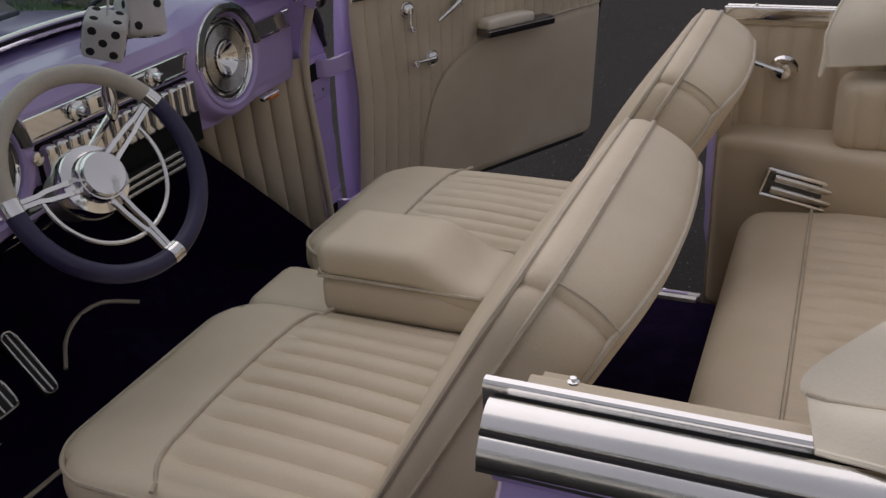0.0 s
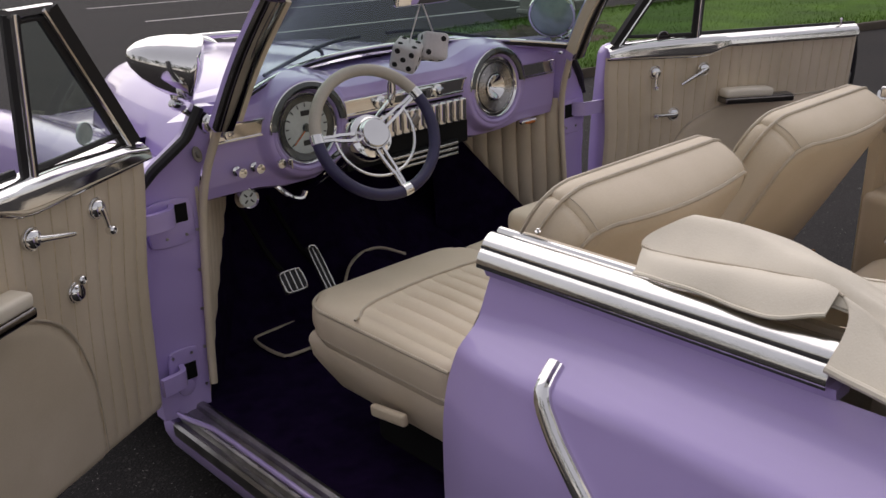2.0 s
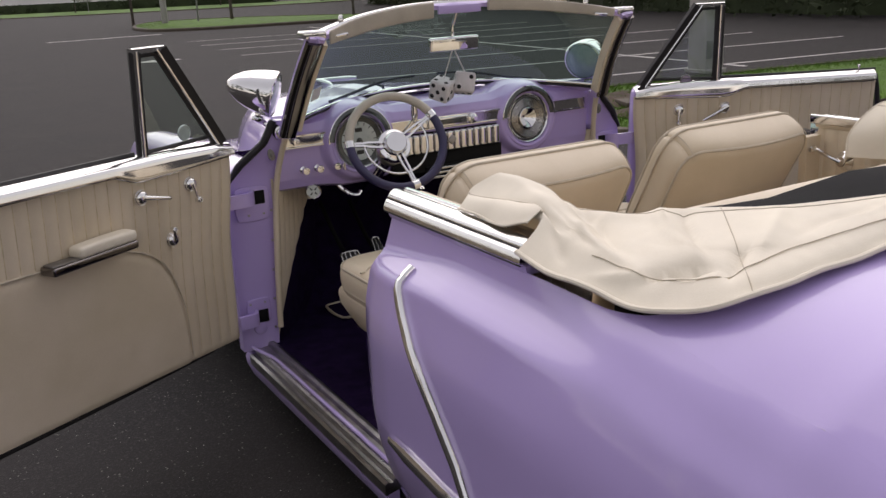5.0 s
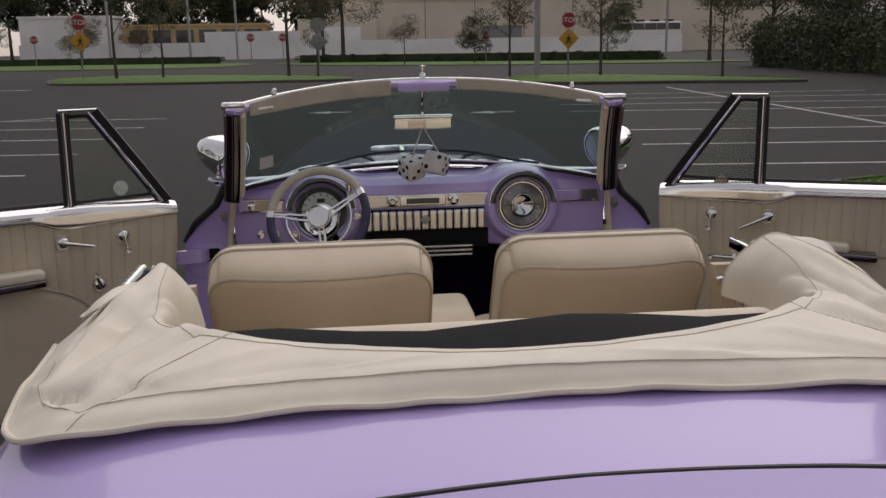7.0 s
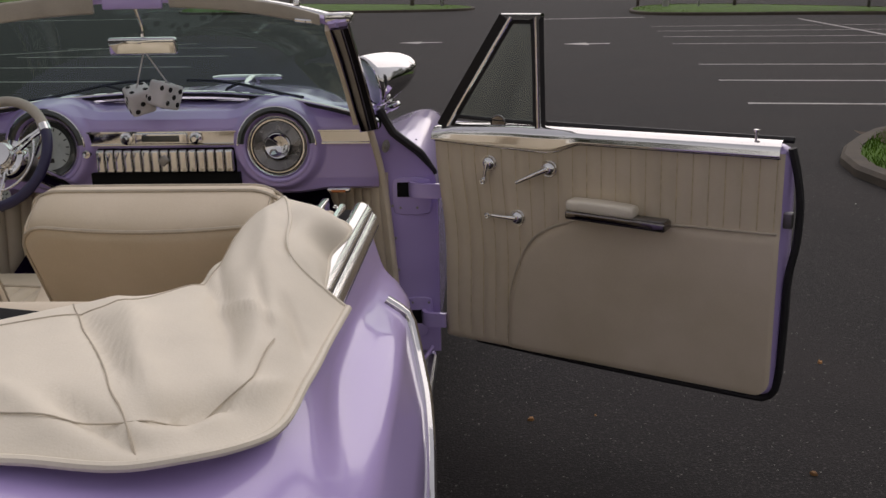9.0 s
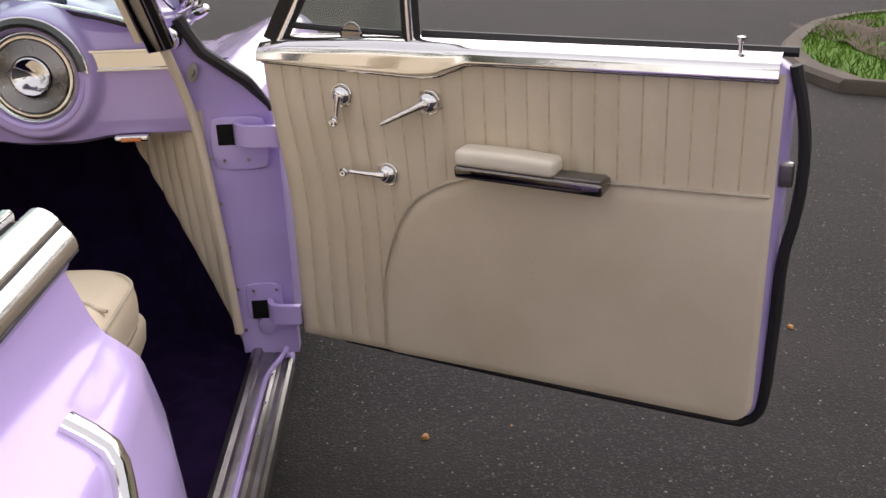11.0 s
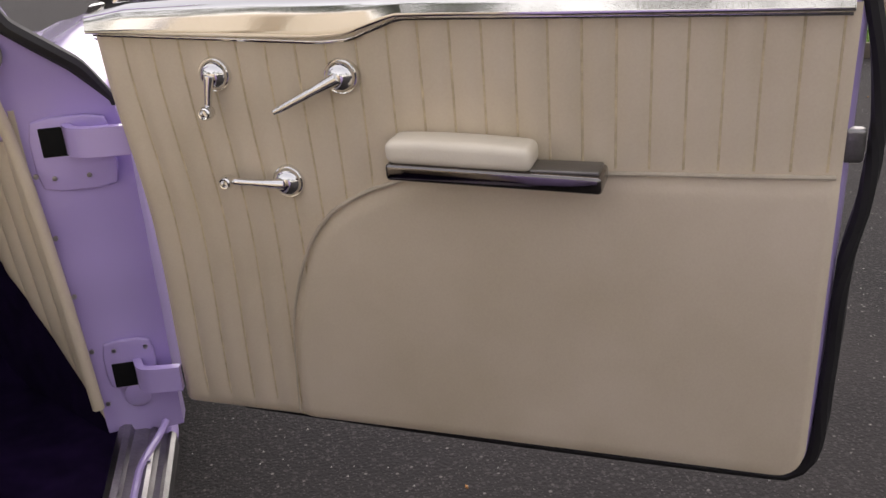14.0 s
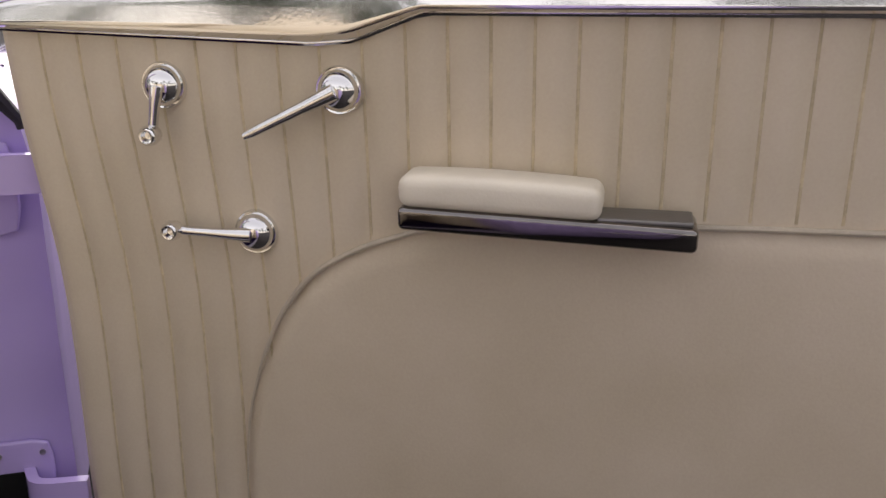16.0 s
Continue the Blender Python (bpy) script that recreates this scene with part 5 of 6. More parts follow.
    # disc added to draw the round reflection that shows in the pane
    part("vent_pane_disc", lathed([(0.028, 0), (0.028, 0.003), (0.025, 0.005), (0.023, 0.003), (0, 0.003)], aim(P(0.245, -0.006, 1.130) if s > 0 else P(0.205, -0.010, 1.176), P(0, 1, 0.7) - P(0, 0, 0.7)), 28), DARKMETAL if s > 0 else LENS, vent)
    # handles
    n = (P(0, 1, 0.7) - P(0, 0, 0.7)).normalized()
    boss = [(0.028, -0.002), (0.028, 0.003), (0.0265, 0.006), (0.0245, 0.0055), (0.0235, 0.010), (0.0195, 0.016), (0.013, 0.0205), (0.006, 0.0225), (0, 0.023)]
    for name, (u, z), (u2, z2), knob in (("vent_crank", (0.214, 0.997), (0.206, 0.942), True), ("door_handle", (0.431, 0.997), (0.322, 0.944), False), ("window_crank", (0.313, 0.819), (0.218, 0.824), True)):
        if s < 0 and name != "vent_crank":
            u2, z2 = (0.326, 0.974) if name == "door_handle" else (0.330, 0.862)
        h = part(name, lathed(boss, aim(P(u, 0.008, z), n), 26), CHROME, door, "chrome " + name.replace("_", " "))
        tip = P(u2, 0.038, z2)
        part("arm", tubed(spline([P(u, 0.027, z), P(u * 0.6 + u2 * 0.4, 0.033, z * 0.6 + z2 * 0.4), tip], 12), 0.0074, 14, False, [1.25, 1.2, 1.1, 1.0, 0.9, 0.85, 0.8, 0.8, 0.8, 0.8, 0.8, 0.8] if knob else [1.4, 1.3, 1.2, 1.1, 1.0, 1.0, 0.95, 0.9, 0.9, 0.85, 0.8, 0.6]), CHROME, h)
        if knob:
            part("knob", lathed([(0.005, -0.010), (0.0105, -0.004), (0.0125, 0.004), (0.0115, 0.012), (0.0085, 0.016), (0.0065, 0.0155), (0.005, 0.008), (0, 0.007)], aim(tip, n), 24), CHROME, h)
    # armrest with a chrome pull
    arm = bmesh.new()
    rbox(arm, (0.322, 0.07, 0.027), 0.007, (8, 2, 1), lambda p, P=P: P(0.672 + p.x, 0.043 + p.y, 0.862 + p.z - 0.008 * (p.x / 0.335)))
    # chrome base drawn dark: the ground it mirrors is put into its colour
    rest = part("armrest", arm, DARKMETAL, door, "chrome armrest with a cream pad")
    pad = bmesh.new()
    rbox(pad, (0.222, 0.066, 0.036), 0.013, (10, 3, 1), lambda p, P=P: P(0.622 + p.x, 0.043 + p.y, 0.893 + p.z - 0.008 * (p.x / 0.335) + (0.004 * (1 - (p.x / 0.116) ** 2) if p.z > 0 else 0)))
    part("armrest_pad", pad, CANVAS, rest)
    cup = bmesh.new()
    rbox(cup, (0.10, 0.05, 0.006), 0.0028, (1, 1, 1), lambda p, P=P: P(0.778 + p.x, 0.043 + p.y, 0.874 + p.z))
    part("armrest_recess", cup, DIALGREY, rest)
    st = bmesh.new()
    rbox(st, (0.03, 0.02, 0.05), 0.006, (1, 1, 1), lambda p, P=P: P(1.160 + p.x, -0.03 + p.y, 0.90 + p.z))
    part("door_lock", st, DULL, door)

# ---- wheels ----
for x in (-0.72, 0.72):
    for y in (-0.80, 2.12):
        w = part("wheel", lathed([(0.20, -0.08), (0.30, -0.085), (0.335, -0.06), (0.345, 0.0), (0.335, 0.06), (0.30, 0.085), (0.20, 0.08)], aim((x, y, 0.345), (1, 0, 0)), 32), RUBBER, car, "black tyre with chrome hubcap")
        part("hubcap", lathed([(0.20, 0.0), (0.19, 0.06), (0.12, 0.085), (0, 0.10)], aim((x, y, 0.345), (math.copysign(1, x), 0, 0)), 28), CHROME, w)

# ---- boot cover over the folded top ----
HALF = [
    ((0.934, -0.618, 1.082), (0.842, -0.588, 1.158), (0.808, -0.430, 1.184), (0.765, -0.295, 1.190), (0.690, -0.240, 1.100), (0.668, -0.245, 1.020)),
    ((0.928, -0.665, 1.074), (0.855, -0.640, 1.140), (0.800, -0.560, 1.168), (0.742, -0.420, 1.182), (0.700, -0.400, 1.125), (0.690, -0.400, 1.030)),
    ((0.922, -0.750, 1.068), (0.856, -0.725, 1.124), (0.785, -0.660, 1.146), (0.732, -0.550, 1.166), (0.698, -0.545, 1.128), (0.690, -0.545, 1.045)),
    ((0.916, -0.870, 1.066), (0.850, -0.830, 1.112), (0.765, -0.760, 1.134), (0.712, -0.685, 1.150), (0.682, -0.685, 1.130), (0.676, -0.685, 1.070)),
    ((0.890, -1.020, 1.060), (0.832, -0.970, 1.104), (0.745, -0.890, 1.130), (0.640, -0.790, 1.148), (0.592, -0.772, 1.150), (0.582, -0.768, 1.085)),
    ((0.790, -1.128, 1.088), (0.735, -1.080, 1.120), (0.648, -1.010, 1.142), (0.525, -0.890, 1.156), (0.470, -0.862, 1.148), (0.464, -0.856, 1.085)),
    ((0.560, -1.146, 1.112), (0.535, -1.108, 1.136), (0.480, -1.055, 1.150), (0.355, -0.945, 1.150), (0.310, -0.915, 1.145), (0.306, -0.908, 1.080)),
    ((0.280, -1.143, 1.119), (0.270, -1.110, 1.145), (0.245, -1.070, 1.157), (0.185, -0.980, 1.148), (0.160, -0.948, 1.142), (0.158, -0.940, 1.080)),
    ((0.000, -1.138, 1.121), (0.000, -1.108, 1.148), (0.000, -1.075, 1.160), (0.000, -0.990, 1.146), (0.000, -0.958, 1.140), (0.000, -0.950, 1.080)),
]
# creases pulled in the vinyl: start, end, width, height (for both arms)
CREASES = (
    (0.75, -0.34, 0.865, -0.98, 0.030, 0.009), (0.69, -0.55, 0.83, -0.90, 0.020, -0.012), (0.62, -0.74, 0.80, -1.05, 0.020, 0.010),
    (0.77, -1.04, 0.875, -0.955, 0.017, -0.020), (0.83, -1.03, 0.90, -0.88, 0.014, 0.009), (0.59, -0.80, 0.75, -0.99, 0.012, -0.009),
    (0.44, -0.94, 0.70, -1.08, 0.018, 0.007), (0.28, -1.01, 0.55, -1.06, 0.016, -0.006), (0.80, -0.62, 0.845, -0.82, 0.011, -0.009),
    (0.68, -0.42, 0.78, -0.74, 0.011, -0.008), (0.72, -0.70, 0.86, -0.76, 0.010, 0.006), (0.10, -1.02, 0.38, -1.075, 0.012, 0.005),
    (0.66, -1.02, 0.78, -1.09, 0.012, -0.010), (0.85, -0.68, 0.90, -0.80, 0.010, -0.008),
)
COLS = []
NS = 224
# the driver's arm starts a little further back
FRONT = [
    ((0.918, -0.635, 1.086), (0.826, -0.596, 1.154), (0.812, -0.282, 1.134), (0.748, -0.335, 1.180), (0.690, -0.300, 1.100), (0.668, -0.300, 1.020)),
    ((0.920, -0.685, 1.076), (0.842, -0.655, 1.140), (0.806, -0.560, 1.160), (0.738, -0.450, 1.178), (0.700, -0.430, 1.125), (0.690, -0.430, 1.030)),
]
for c in range(6):
    right = [Vector(r[c]) for r in HALF]
    left = [Vector(r[c]) for r in FRONT + HALF[2:-1]]
    full = [Vector((-p.x, p.y, p.z)) for p in left] + right[::-1]
    COLS.append(spline(full, NS + 1))


def cover(u, v):
    i = min(NS - 1, int(u * NS + 1e-6))
    r = min(1.0, max(0.0, u * NS - i))
    t = v * 5
    k = min(4, int(t))
    f = t - k
    a, b, c, d = (COLS[c][i].lerp(COLS[c][i + 1], r) for c in (max(0, k - 1), k, k + 1, min(5, k + 2)))
    p = 0.5 * ((2 * b) + (c - a) * f + (2 * a - 5 * b + 4 * c - d) * f * f + (3 * b - a - 3 * c + d) * f ** 3)
    loose = smoothstep(0.0, 0.12, v) * smoothstep(1.0, 0.80, v)
    arm = 0.02 if p.x > 0 else -0.015
    x, y = abs(p.x) + 0.02 * noise.noise(p * 5 + Vector((0, 0, 3))), p.y + arm + 0.025 * noise.noise(p * 6)
    rise = 0.0
    for x0, y0, x1, y1, wide, high in CREASES:
        dx, dy = x1 - x0, y1 - y0
        q = ((x - x0) * dx + (y - y0) * dy) / (dx * dx + dy * dy)
        if -0.15 < q < 1.15:
            off = abs((x - x0) * dy - (y - y0) * dx) / math.hypot(dx, dy)
            rise += 1.5 * high * math.exp(-(off / wide) ** 1.3) * smoothstep(-0.15, 0.25, q) * smoothstep(1.15, 0.7, q)
    rise += 0.0035 * noise.noise(Vector((p.x * 7, p.y * 7, 0.3))) + 0.0012 * noise.noise(Vector((p.x * 24, p.y * 18, 2.1)))
    p.z += loose * rise
    hem = smoothstep(0.12, 0.0, v)
    p.z += 0.007 * hem * noise.noise(Vector((p.x * 9, p.y * 9, 7.7))) + 0.003 * hem
    return p


boot = part("boot_cover", sheet(NS, 64, cover, 0.004, (0, 0, -1)), CANVAS, None, smooth=70)
tagged(boot, "cream vinyl boot cover stretched over the folded top", "boot cover")
part("cover_piping", tubed([cover(i / NS, 0) + Vector((0, 0, 0.001)) for i in range(NS + 1)], 0.0062, 8), CANVAS, boot)


def hem_point(i):
    edge = cover(i / NS, 0)
    for v in np.linspace(0.02, 0.5, 80):
        p = cover(i / NS, v)
        if (p - edge).length > 0.072:
            break
    return p + Vector((0, 0, 0.0022))


part("hem_seam", tubed(spline([hem_point(i) for i in range(18, NS - 17, 3)], 180), 0.0012, 5), PIPING, boot)
part("inner_seam", tubed([cover(i / NS, 0.63) + Vector((0, 0, 0.0004)) for i in range(NS + 1)], 0.0013, 5), PIPING, boot)
for s in (-1, 1):
    ends = [cover(0.5 + s * (0.5 - k / NS), v) for k, v in ((47, 0.02), (57, 0.98))]
    along = (ends[1] - ends[0]).to_2d().normalized()
    line = []
    for v in np.linspace(0.02, 0.98, 40):
        row = [cover(0.5 + s * (0.5 - k / NS), v) for k in np.linspace(36, 66, 61)]
        line.append(min(row, key=lambda p: abs((p - ends[0]).to_2d().cross(along))) + Vector((0, 0, 0.0004)))
    part("panel_seam", tubed(spline(line[::3], 40), 0.0014, 5), PIPING, boot)
for u, s in ((0.0, -1), (1.0, 1)):
    rim = [cover(u, v) for v in np.linspace(0, 1, 40)]
    part("front_piping", tubed(rim if s > 0 else rim[7:17], 0.003 if s > 0 else 0.0024, 6), CANVAS if s > 0 else PIPING, boot)
    # loose side flap ahead of the hem, lifted clear of the moulding
    tip = Vector((0.905, -0.368, 1.150)) if s > 0 else Vector((-0.872, -0.350, 1.117))
    low = [Vector((s * 0.800, -0.262, 1.160)) if s > 0 else Vector((-0.850, -0.290, 1.108)), tip, Vector((s * 0.879, -0.442, 1.118)), Vector((s * 0.890, -0.532, 1.120)), Vector((s * (0.895 if s > 0 else 0.868), -0.605, 1.112 if s > 0 else 1.136))]
    low = spline(low, 25)
    top = [cover(u, (0.60 if s > 0 else 0.41) - (0.53 if s > 0 else 0.22) * k / 24) for k in range(25)]

    def flap(a, b, s=s, low=low, top=top):
        k = round(a * 24)
        p = top[k].lerp(low[k], b)
        p.z += 0.020 * math.sin(math.pi * b) * math.sin(math.pi * a) + 0.004 * noise.noise(p * 16)
        return p

    part("side_flap", sheet(24, 14, flap, 0.003, (0, 0, -1)), CANVAS, boot, "loose cream vinyl side flap")
    part("flap_piping", tubed([flap(k / 24, 1) for k in range(25)], 0.0032, 6), CANVAS, boot)
    front = [cover(u, v) for v in np.linspace(0.55, 0.98, 12)]
    part("front_flap", sheet(11, 6, lambda a, b, front=front: front[round(a * 11)] + Vector((0, 0.006, -0.09 * math.sin(math.pi * min(1, 0.15 + a * 0.8)) - 0.01)) * b, 0.003, (0, -1, 0)), CANVAS, boot)

# ---- plush dice on the mirror ----
for at, rot, spots in ((Vector((-0.045, 1.152, 1.206)), (18, -12, 32), ((3, 5, 1))), (Vector((0.052, 1.135, 1.222)), (-14, 10, -28), (2, 2, 5))):
    M = pose(*at, *rot)
    die = part("plush_die", rboxed((0.086, 0.086, 0.086), 0.013, M, (4, 4, 4)), DICE, None)
    tagged(die, "white plush die with black spots hung from the mirror", "fuzzy dice", "fuzzy dice")
    lay = {1: ((0, 0),), 2: ((-1, -1), (1, 1)), 3: ((-1, -1), (0, 0), (1, 1)), 4: ((-1, -1), (1, 1), (-1, 1), (1, -1)), 5: ((-1, -1), (1, 1), (-1, 1), (1, -1), (0, 0)), 6: ((-1, -1), (-1, 0), (-1, 1), (1, -1), (1, 0), (1, 1))}
    faces = (((0, -1, 0), spots[0]), ((-1, 0, 0), spots[1]), ((1, 0, 0), spots[2]), ((0, 0, 1), 4), ((0, 0, -1), 3), ((0, 1, 0), 6))
    for ax, k in faces:
        q = Vector(ax).to_track_quat("Z", "Y").to_matrix().to_4x4()
        for a, b in lay[k]:
            part("spot", lathed([(0.0092, 0), (0.0075, 0.0015), (0, 0.002)], M @ q @ pose(a * 0.023, b * 0.023, 0.0428), 14), PIP, die)
    part("cord", tubed(spline([M @ Vector((0, 0, 0.042)), (M @ Vector((0, 0, 0.042))).lerp(Vector((0.1 * at.x, 1.125, 1.362)), 0.5), Vector((0.1 * at.x, 1.125, 1.362))], 10), 0.0025, 6), DICE, die)

# ---- ground ----
ground = tagged(part("ground", sheet(60, 60, lambda u, v: Vector(((abs(2 * u - 1) ** 2.5) * math.copysign(1400, u - 0.5), (abs(2 * v - 1) ** 2.5) * math.copysign(1400, v - 0.5), 0.0))), ASPHALT, None), "worn dark grey asphalt car park", "ground", kind="structure")


def stroke(name, pts, width, label, z=0.004, parent=None, material=None):
    """A painted line on the asphalt."""
    bm = bmesh.new()
    p = [Vector((*q, z)) for q in pts]
    rows = []
    for i, q in enumerate(p):
        t = (p[min(i + 1, len(p) - 1)] - p[max(i - 1, 0)]).normalized()
        sd = Vector((-t.y, t.x, 0)) * width / 2
        rows.append((bm.verts.new(q - sd), bm.verts.new(q + sd)))
    for a, b in zip(rows, rows[1:]):
        bm.faces.new((a[0], a[1], b[1], b[0]))
    ob = part(name, bm, material or LINEPAINT, parent, smooth=0)
    return tagged(ob, label, "road marking", "parking bay lines", "structure")


for k in range(8):
    y0 = 9.97 + 2.745 * k
    x0 = 4.46 + 0.103 * (y0 - 9.97)
    a = 5.6 if k == 3 else 0.0
    stroke("bay_line", [(x0 + a, y0 - 0.15 * a), (x0 + 11.0, y0 - 1.65)], 0.10, "faded white parking bay line")
    if k < 5:
        stroke("bay_line", [(-4.8 - 5.2, y0 + 1.5), (-4.8, y0 + 1.0)], 0.10, "faded white parking bay line")
    if k < 4:
        stroke("bay_line", [(-18 - 0.4 * k, 16.0 + 2.745 * k), (-12.5 - 0.4 * k, 15.7 + 2.745 * k)], 0.10, "faded white parking bay line")
stroke("bay_line", [(10.05, 8.6), (11.2, 20.0), (12.4, 33.0)], 0.11, "long white line between parking bays")
stroke("bay_line", [(-7.0, 24.0), (-13.0, 19.0), (-22, 12.5)], 0.12, "long white lane line on asphalt")
stroke("bay_line", [(3.0, 36.0), (7.4, 36.3)], 0.3, "white stop line on asphalt")
stroke("bay_line", [(-24.0, 44.0), (-15.0, 44.0)], 0.3, "white stop line on asphalt")
stroke("bay_line", [(-7.6, 3.6), (-5.3, 4.6), (-3.9, 5.2)], 0.16, "faded white parking bay line")
for x, y, d in ((3.6, 21.4, -1), (-0.62, 22.8, -1), (-8.9, 58, 1), (-3.0, 58, 1)):
    bm = bmesh.new()
    v = [bm.verts.new((x + d * a, y + b, 0.005)) for a, b in ((-0.55, 0.12), (0.0, 0.12), (0.0, 0.45), (0.62, 0.0), (0.0, -0.45), (0.0, -0.12), (-0.55, -0.12))]
    bm.faces.new(v)
    tagged(part("road_arrow", bm, LINEPAINT, None, smooth=0), "white painted arrow on the asphalt", "road marking", "road arrows", "structure")


def island(name, outline, label, top=0.13, grass=True, blades=0, seed=1):
    """A kerbed island: concrete kerb ring with planted ground inside."""
    pts = spline([(x, y, 0.0) for x, y in outline], 80, True)
    c = sum(pts, Vector()) / len(pts)
    bm = bmesh.new()
    inner = []
    for p in pts:
        d = (c - p)
        d.z = 0
        inner.append(p + d.normalized() * 0.16)
    rings = [[bm.verts.new(p + Vector((0, 0, z))) for p in src] for src, z in ((pts, -0.02), (pts, top - 0.03), ([p.lerp(q, 0.2) for p, q in zip(pts, inner)], top), (inner, top), (inner, top - 0.05))]
    for a, b in zip(rings, rings[1:]):
        for k in range(80):
            bm.faces.new((a[k], a[(k + 1) % 80], b[(k + 1) % 80], b[k]))
    kerb = tagged(part(name, bm, CONCRETE, None), label, "kerb", kind="structure")
    bm = bmesh.new()
    mid = bm.verts.new(c + Vector((0, 0, top + 0.02)))
    r0 = [bm.verts.new(p + Vector((0, 0, top - 0.02))) for p in inner]
    r1 = [bm.verts.new(p.lerp(c, 0.4) + Vector((0, 0, top + 0.02))) for p in inner]
    for k in range(80):
        bm.faces.new((r0[k], r0[(k + 1) % 80], r1[(k + 1) % 80], r1[k]))
        bm.faces.new((r1[k], r1[(k + 1) % 80], mid))
    bed = part("island_bed", bm, GRASS if grass else SOIL, kerb)
    if blades:
        rng = random.Random(seed)
        verts, faces = [], []
        tri = [(inner[k], inner[(k + 1) % 80]) for k in range(80)]
        area = [((a - c).cross(b - c)).length for a, b in tri]
        for _ in range(blades):
            a, b = rng.choices(tri, area)[0]
            u, w = math.sqrt(rng.random()), rng.random()
            p = c + (a - c) * u * (1 - w) + (b - c) * u * w
            z = top + 0.0
            h, an, wd = rng.uniform(0.02, 0.055), rng.random() * 6.28, rng.uniform(0.003, 0.007)
            dx, dy = math.cos(an) * wd, math.sin(an) * wd
            lx, ly = rng.uniform(-0.05, 0.05), rng.uniform(-0.05, 0.05)
            i = len(verts)
            verts += [(p.x - dx, p.y - dy, z - 0.02), (p.x + dx, p.y + dy, z - 0.02), (p.x + lx, p.y + ly, z + h)]
            faces.append((i, i + 1, i + 2))
        tagged(quads("grass", verts, faces, LAWN), "short green grass on the island", "grass", kind="stuff")
    return kerb


island("kerb_near", [(4.10, 5.45), (4.30, 4.80), (5.5, 4.45), (8.0, 4.3), (11.0, 3.5), (16, 2.5), (22, 1.9), (23, 4.0), (18, 5.6), (12, 7.1), (8.4, 7.75), (5.6, 7.75), (4.4, 6.5)], "weathered concrete kerb round a grassed island", top=0.09, grass=True, blades=60000)
bm = bmesh.new()
grid(bm, 40, 22, lambda u, v: Vector((4.75 + 3.6 * u, 5.30 + 0.35 * u + 1.95 * v * (1 - 0.25 * u), 0.090 + 0.05 * noise.noise(Vector((u * 14, v * 6, 1))) + 0.03 * math.sin(math.pi * u) * math.sin(math.pi * v))))
tagged(part("mulch_bed", bm, SOIL, None), "brown mulch at the island corner", "soil", kind="structure")
tagged(part("drain_cover", rboxed((0.55, 0.40, 0.05), 0.01, pose(5.55, 6.1, 0.125, 0, 0, -20)), CONCRETE, None), "grey concrete drain cover in the grass", "drain cover")
island("kerb_far_right", [(7.6, 39.5), (9.5, 37.2), (14, 36), (18.5, 34.5), (19.4, 36.5), (17.5, 42), (14, 48), (10.5, 49.5), (8.2, 45)], "concrete kerb of a grassed island", blades=9000, seed=2)
island("kerb_far_left", [(-16.5, 51.5), (-13, 48.5), (-6, 47.5), (-1.0, 47.5), (0.4, 50), (-1.0, 56), (-6, 61), (-13, 66), (-18.5, 63)], "concrete kerb of a grassed island", blades=9000, seed=3)
island("kerb_side", [(-42, 52), (-30, 49.5), (-23.5, 52), (-26, 58), (-40, 62)], "concrete kerb of a grassed island", blades=2000, seed=4)
for nm, out in (("verge_left", [(-95, 118), (-40, 100), (-15, 96), (-14, 128), (-50, 142), (-100, 150)]), ("verge_right", [(-6, 104), (14, 82), (34, 76), (36, 88), (18, 110), (-5, 122)])):
    island(nm, out, "low kerb along a mown verge", top=0.08)

# small litter on the asphalt
rng = random.Random(5)
for k in range(26):
    x, y = (1.31, 1.14) if k == 0 else ((2.22, 0.76) if k == 1 else ((2.55, 1.68) if k == 2 else (rng.uniform(1.1, 4.5), rng.uniform(-0.6, 5.0))))
    bm = bmesh.new()
    r = 0.013 if k < 3 else rng.uniform(0.004, 0.010)
    pts = [(math.cos(a) * r * rng.uniform(0.6, 1.2), math.sin(a) * r * rng.uniform(0.6, 1.4)) for a in np.linspace(0, 6.28, 7, endpoint=False)]
    lo = [bm.verts.new((x + a, y + b, 0.001)) for a, b in pts]
    hi = [bm.verts.new((x + a * 0.8, y + b * 0.8, 0.001 + r * 0.5 + rng.uniform(0, 0.004))) for a, b in pts]
    bm.faces.new(hi)
    for i in range(7):
        bm.faces.new((lo[i], lo[(i + 1) % 7], hi[(i + 1) % 7], hi[i]))
    leaf = k in (1, 2) or k % 3 == 0
    tagged(part("dead_leaf" if leaf else "pebble", bm, DEADLEAF if leaf else GRIT, None, smooth=0), "small dry brown leaf on the asphalt" if leaf else "small pale stone on the asphalt", "leaf" if leaf else "pebble", "litter on the asphalt")
verts, faces = [], []
for k in range(5200):
    x, y = rng.uniform(0.9, 5.5), rng.uniform(-1.2, 6.0)
    if rng.random() < 0.3:
        x, y = rng.uniform(-3.2, -0.95), rng.uniform(-1.2, 2.5)
    r = rng.uniform(0.0012, 0.0034)
    i = len(verts)
    verts += [(x - r, y - r * 0.6, 0.0008), (x + r, y - r, 0.0008), (x + r * 0.4, y + r, 0.0008), (x, y, 0.0008 + r * 0.8)]
    faces += [(i, i + 1, i + 3), (i + 1, i + 2, i + 3), (i + 2, i, i + 3)]
tagged(quads("asphalt_grit", verts, faces, GRIT), "pale stone chips in the asphalt surface", "grit", kind="stuff")

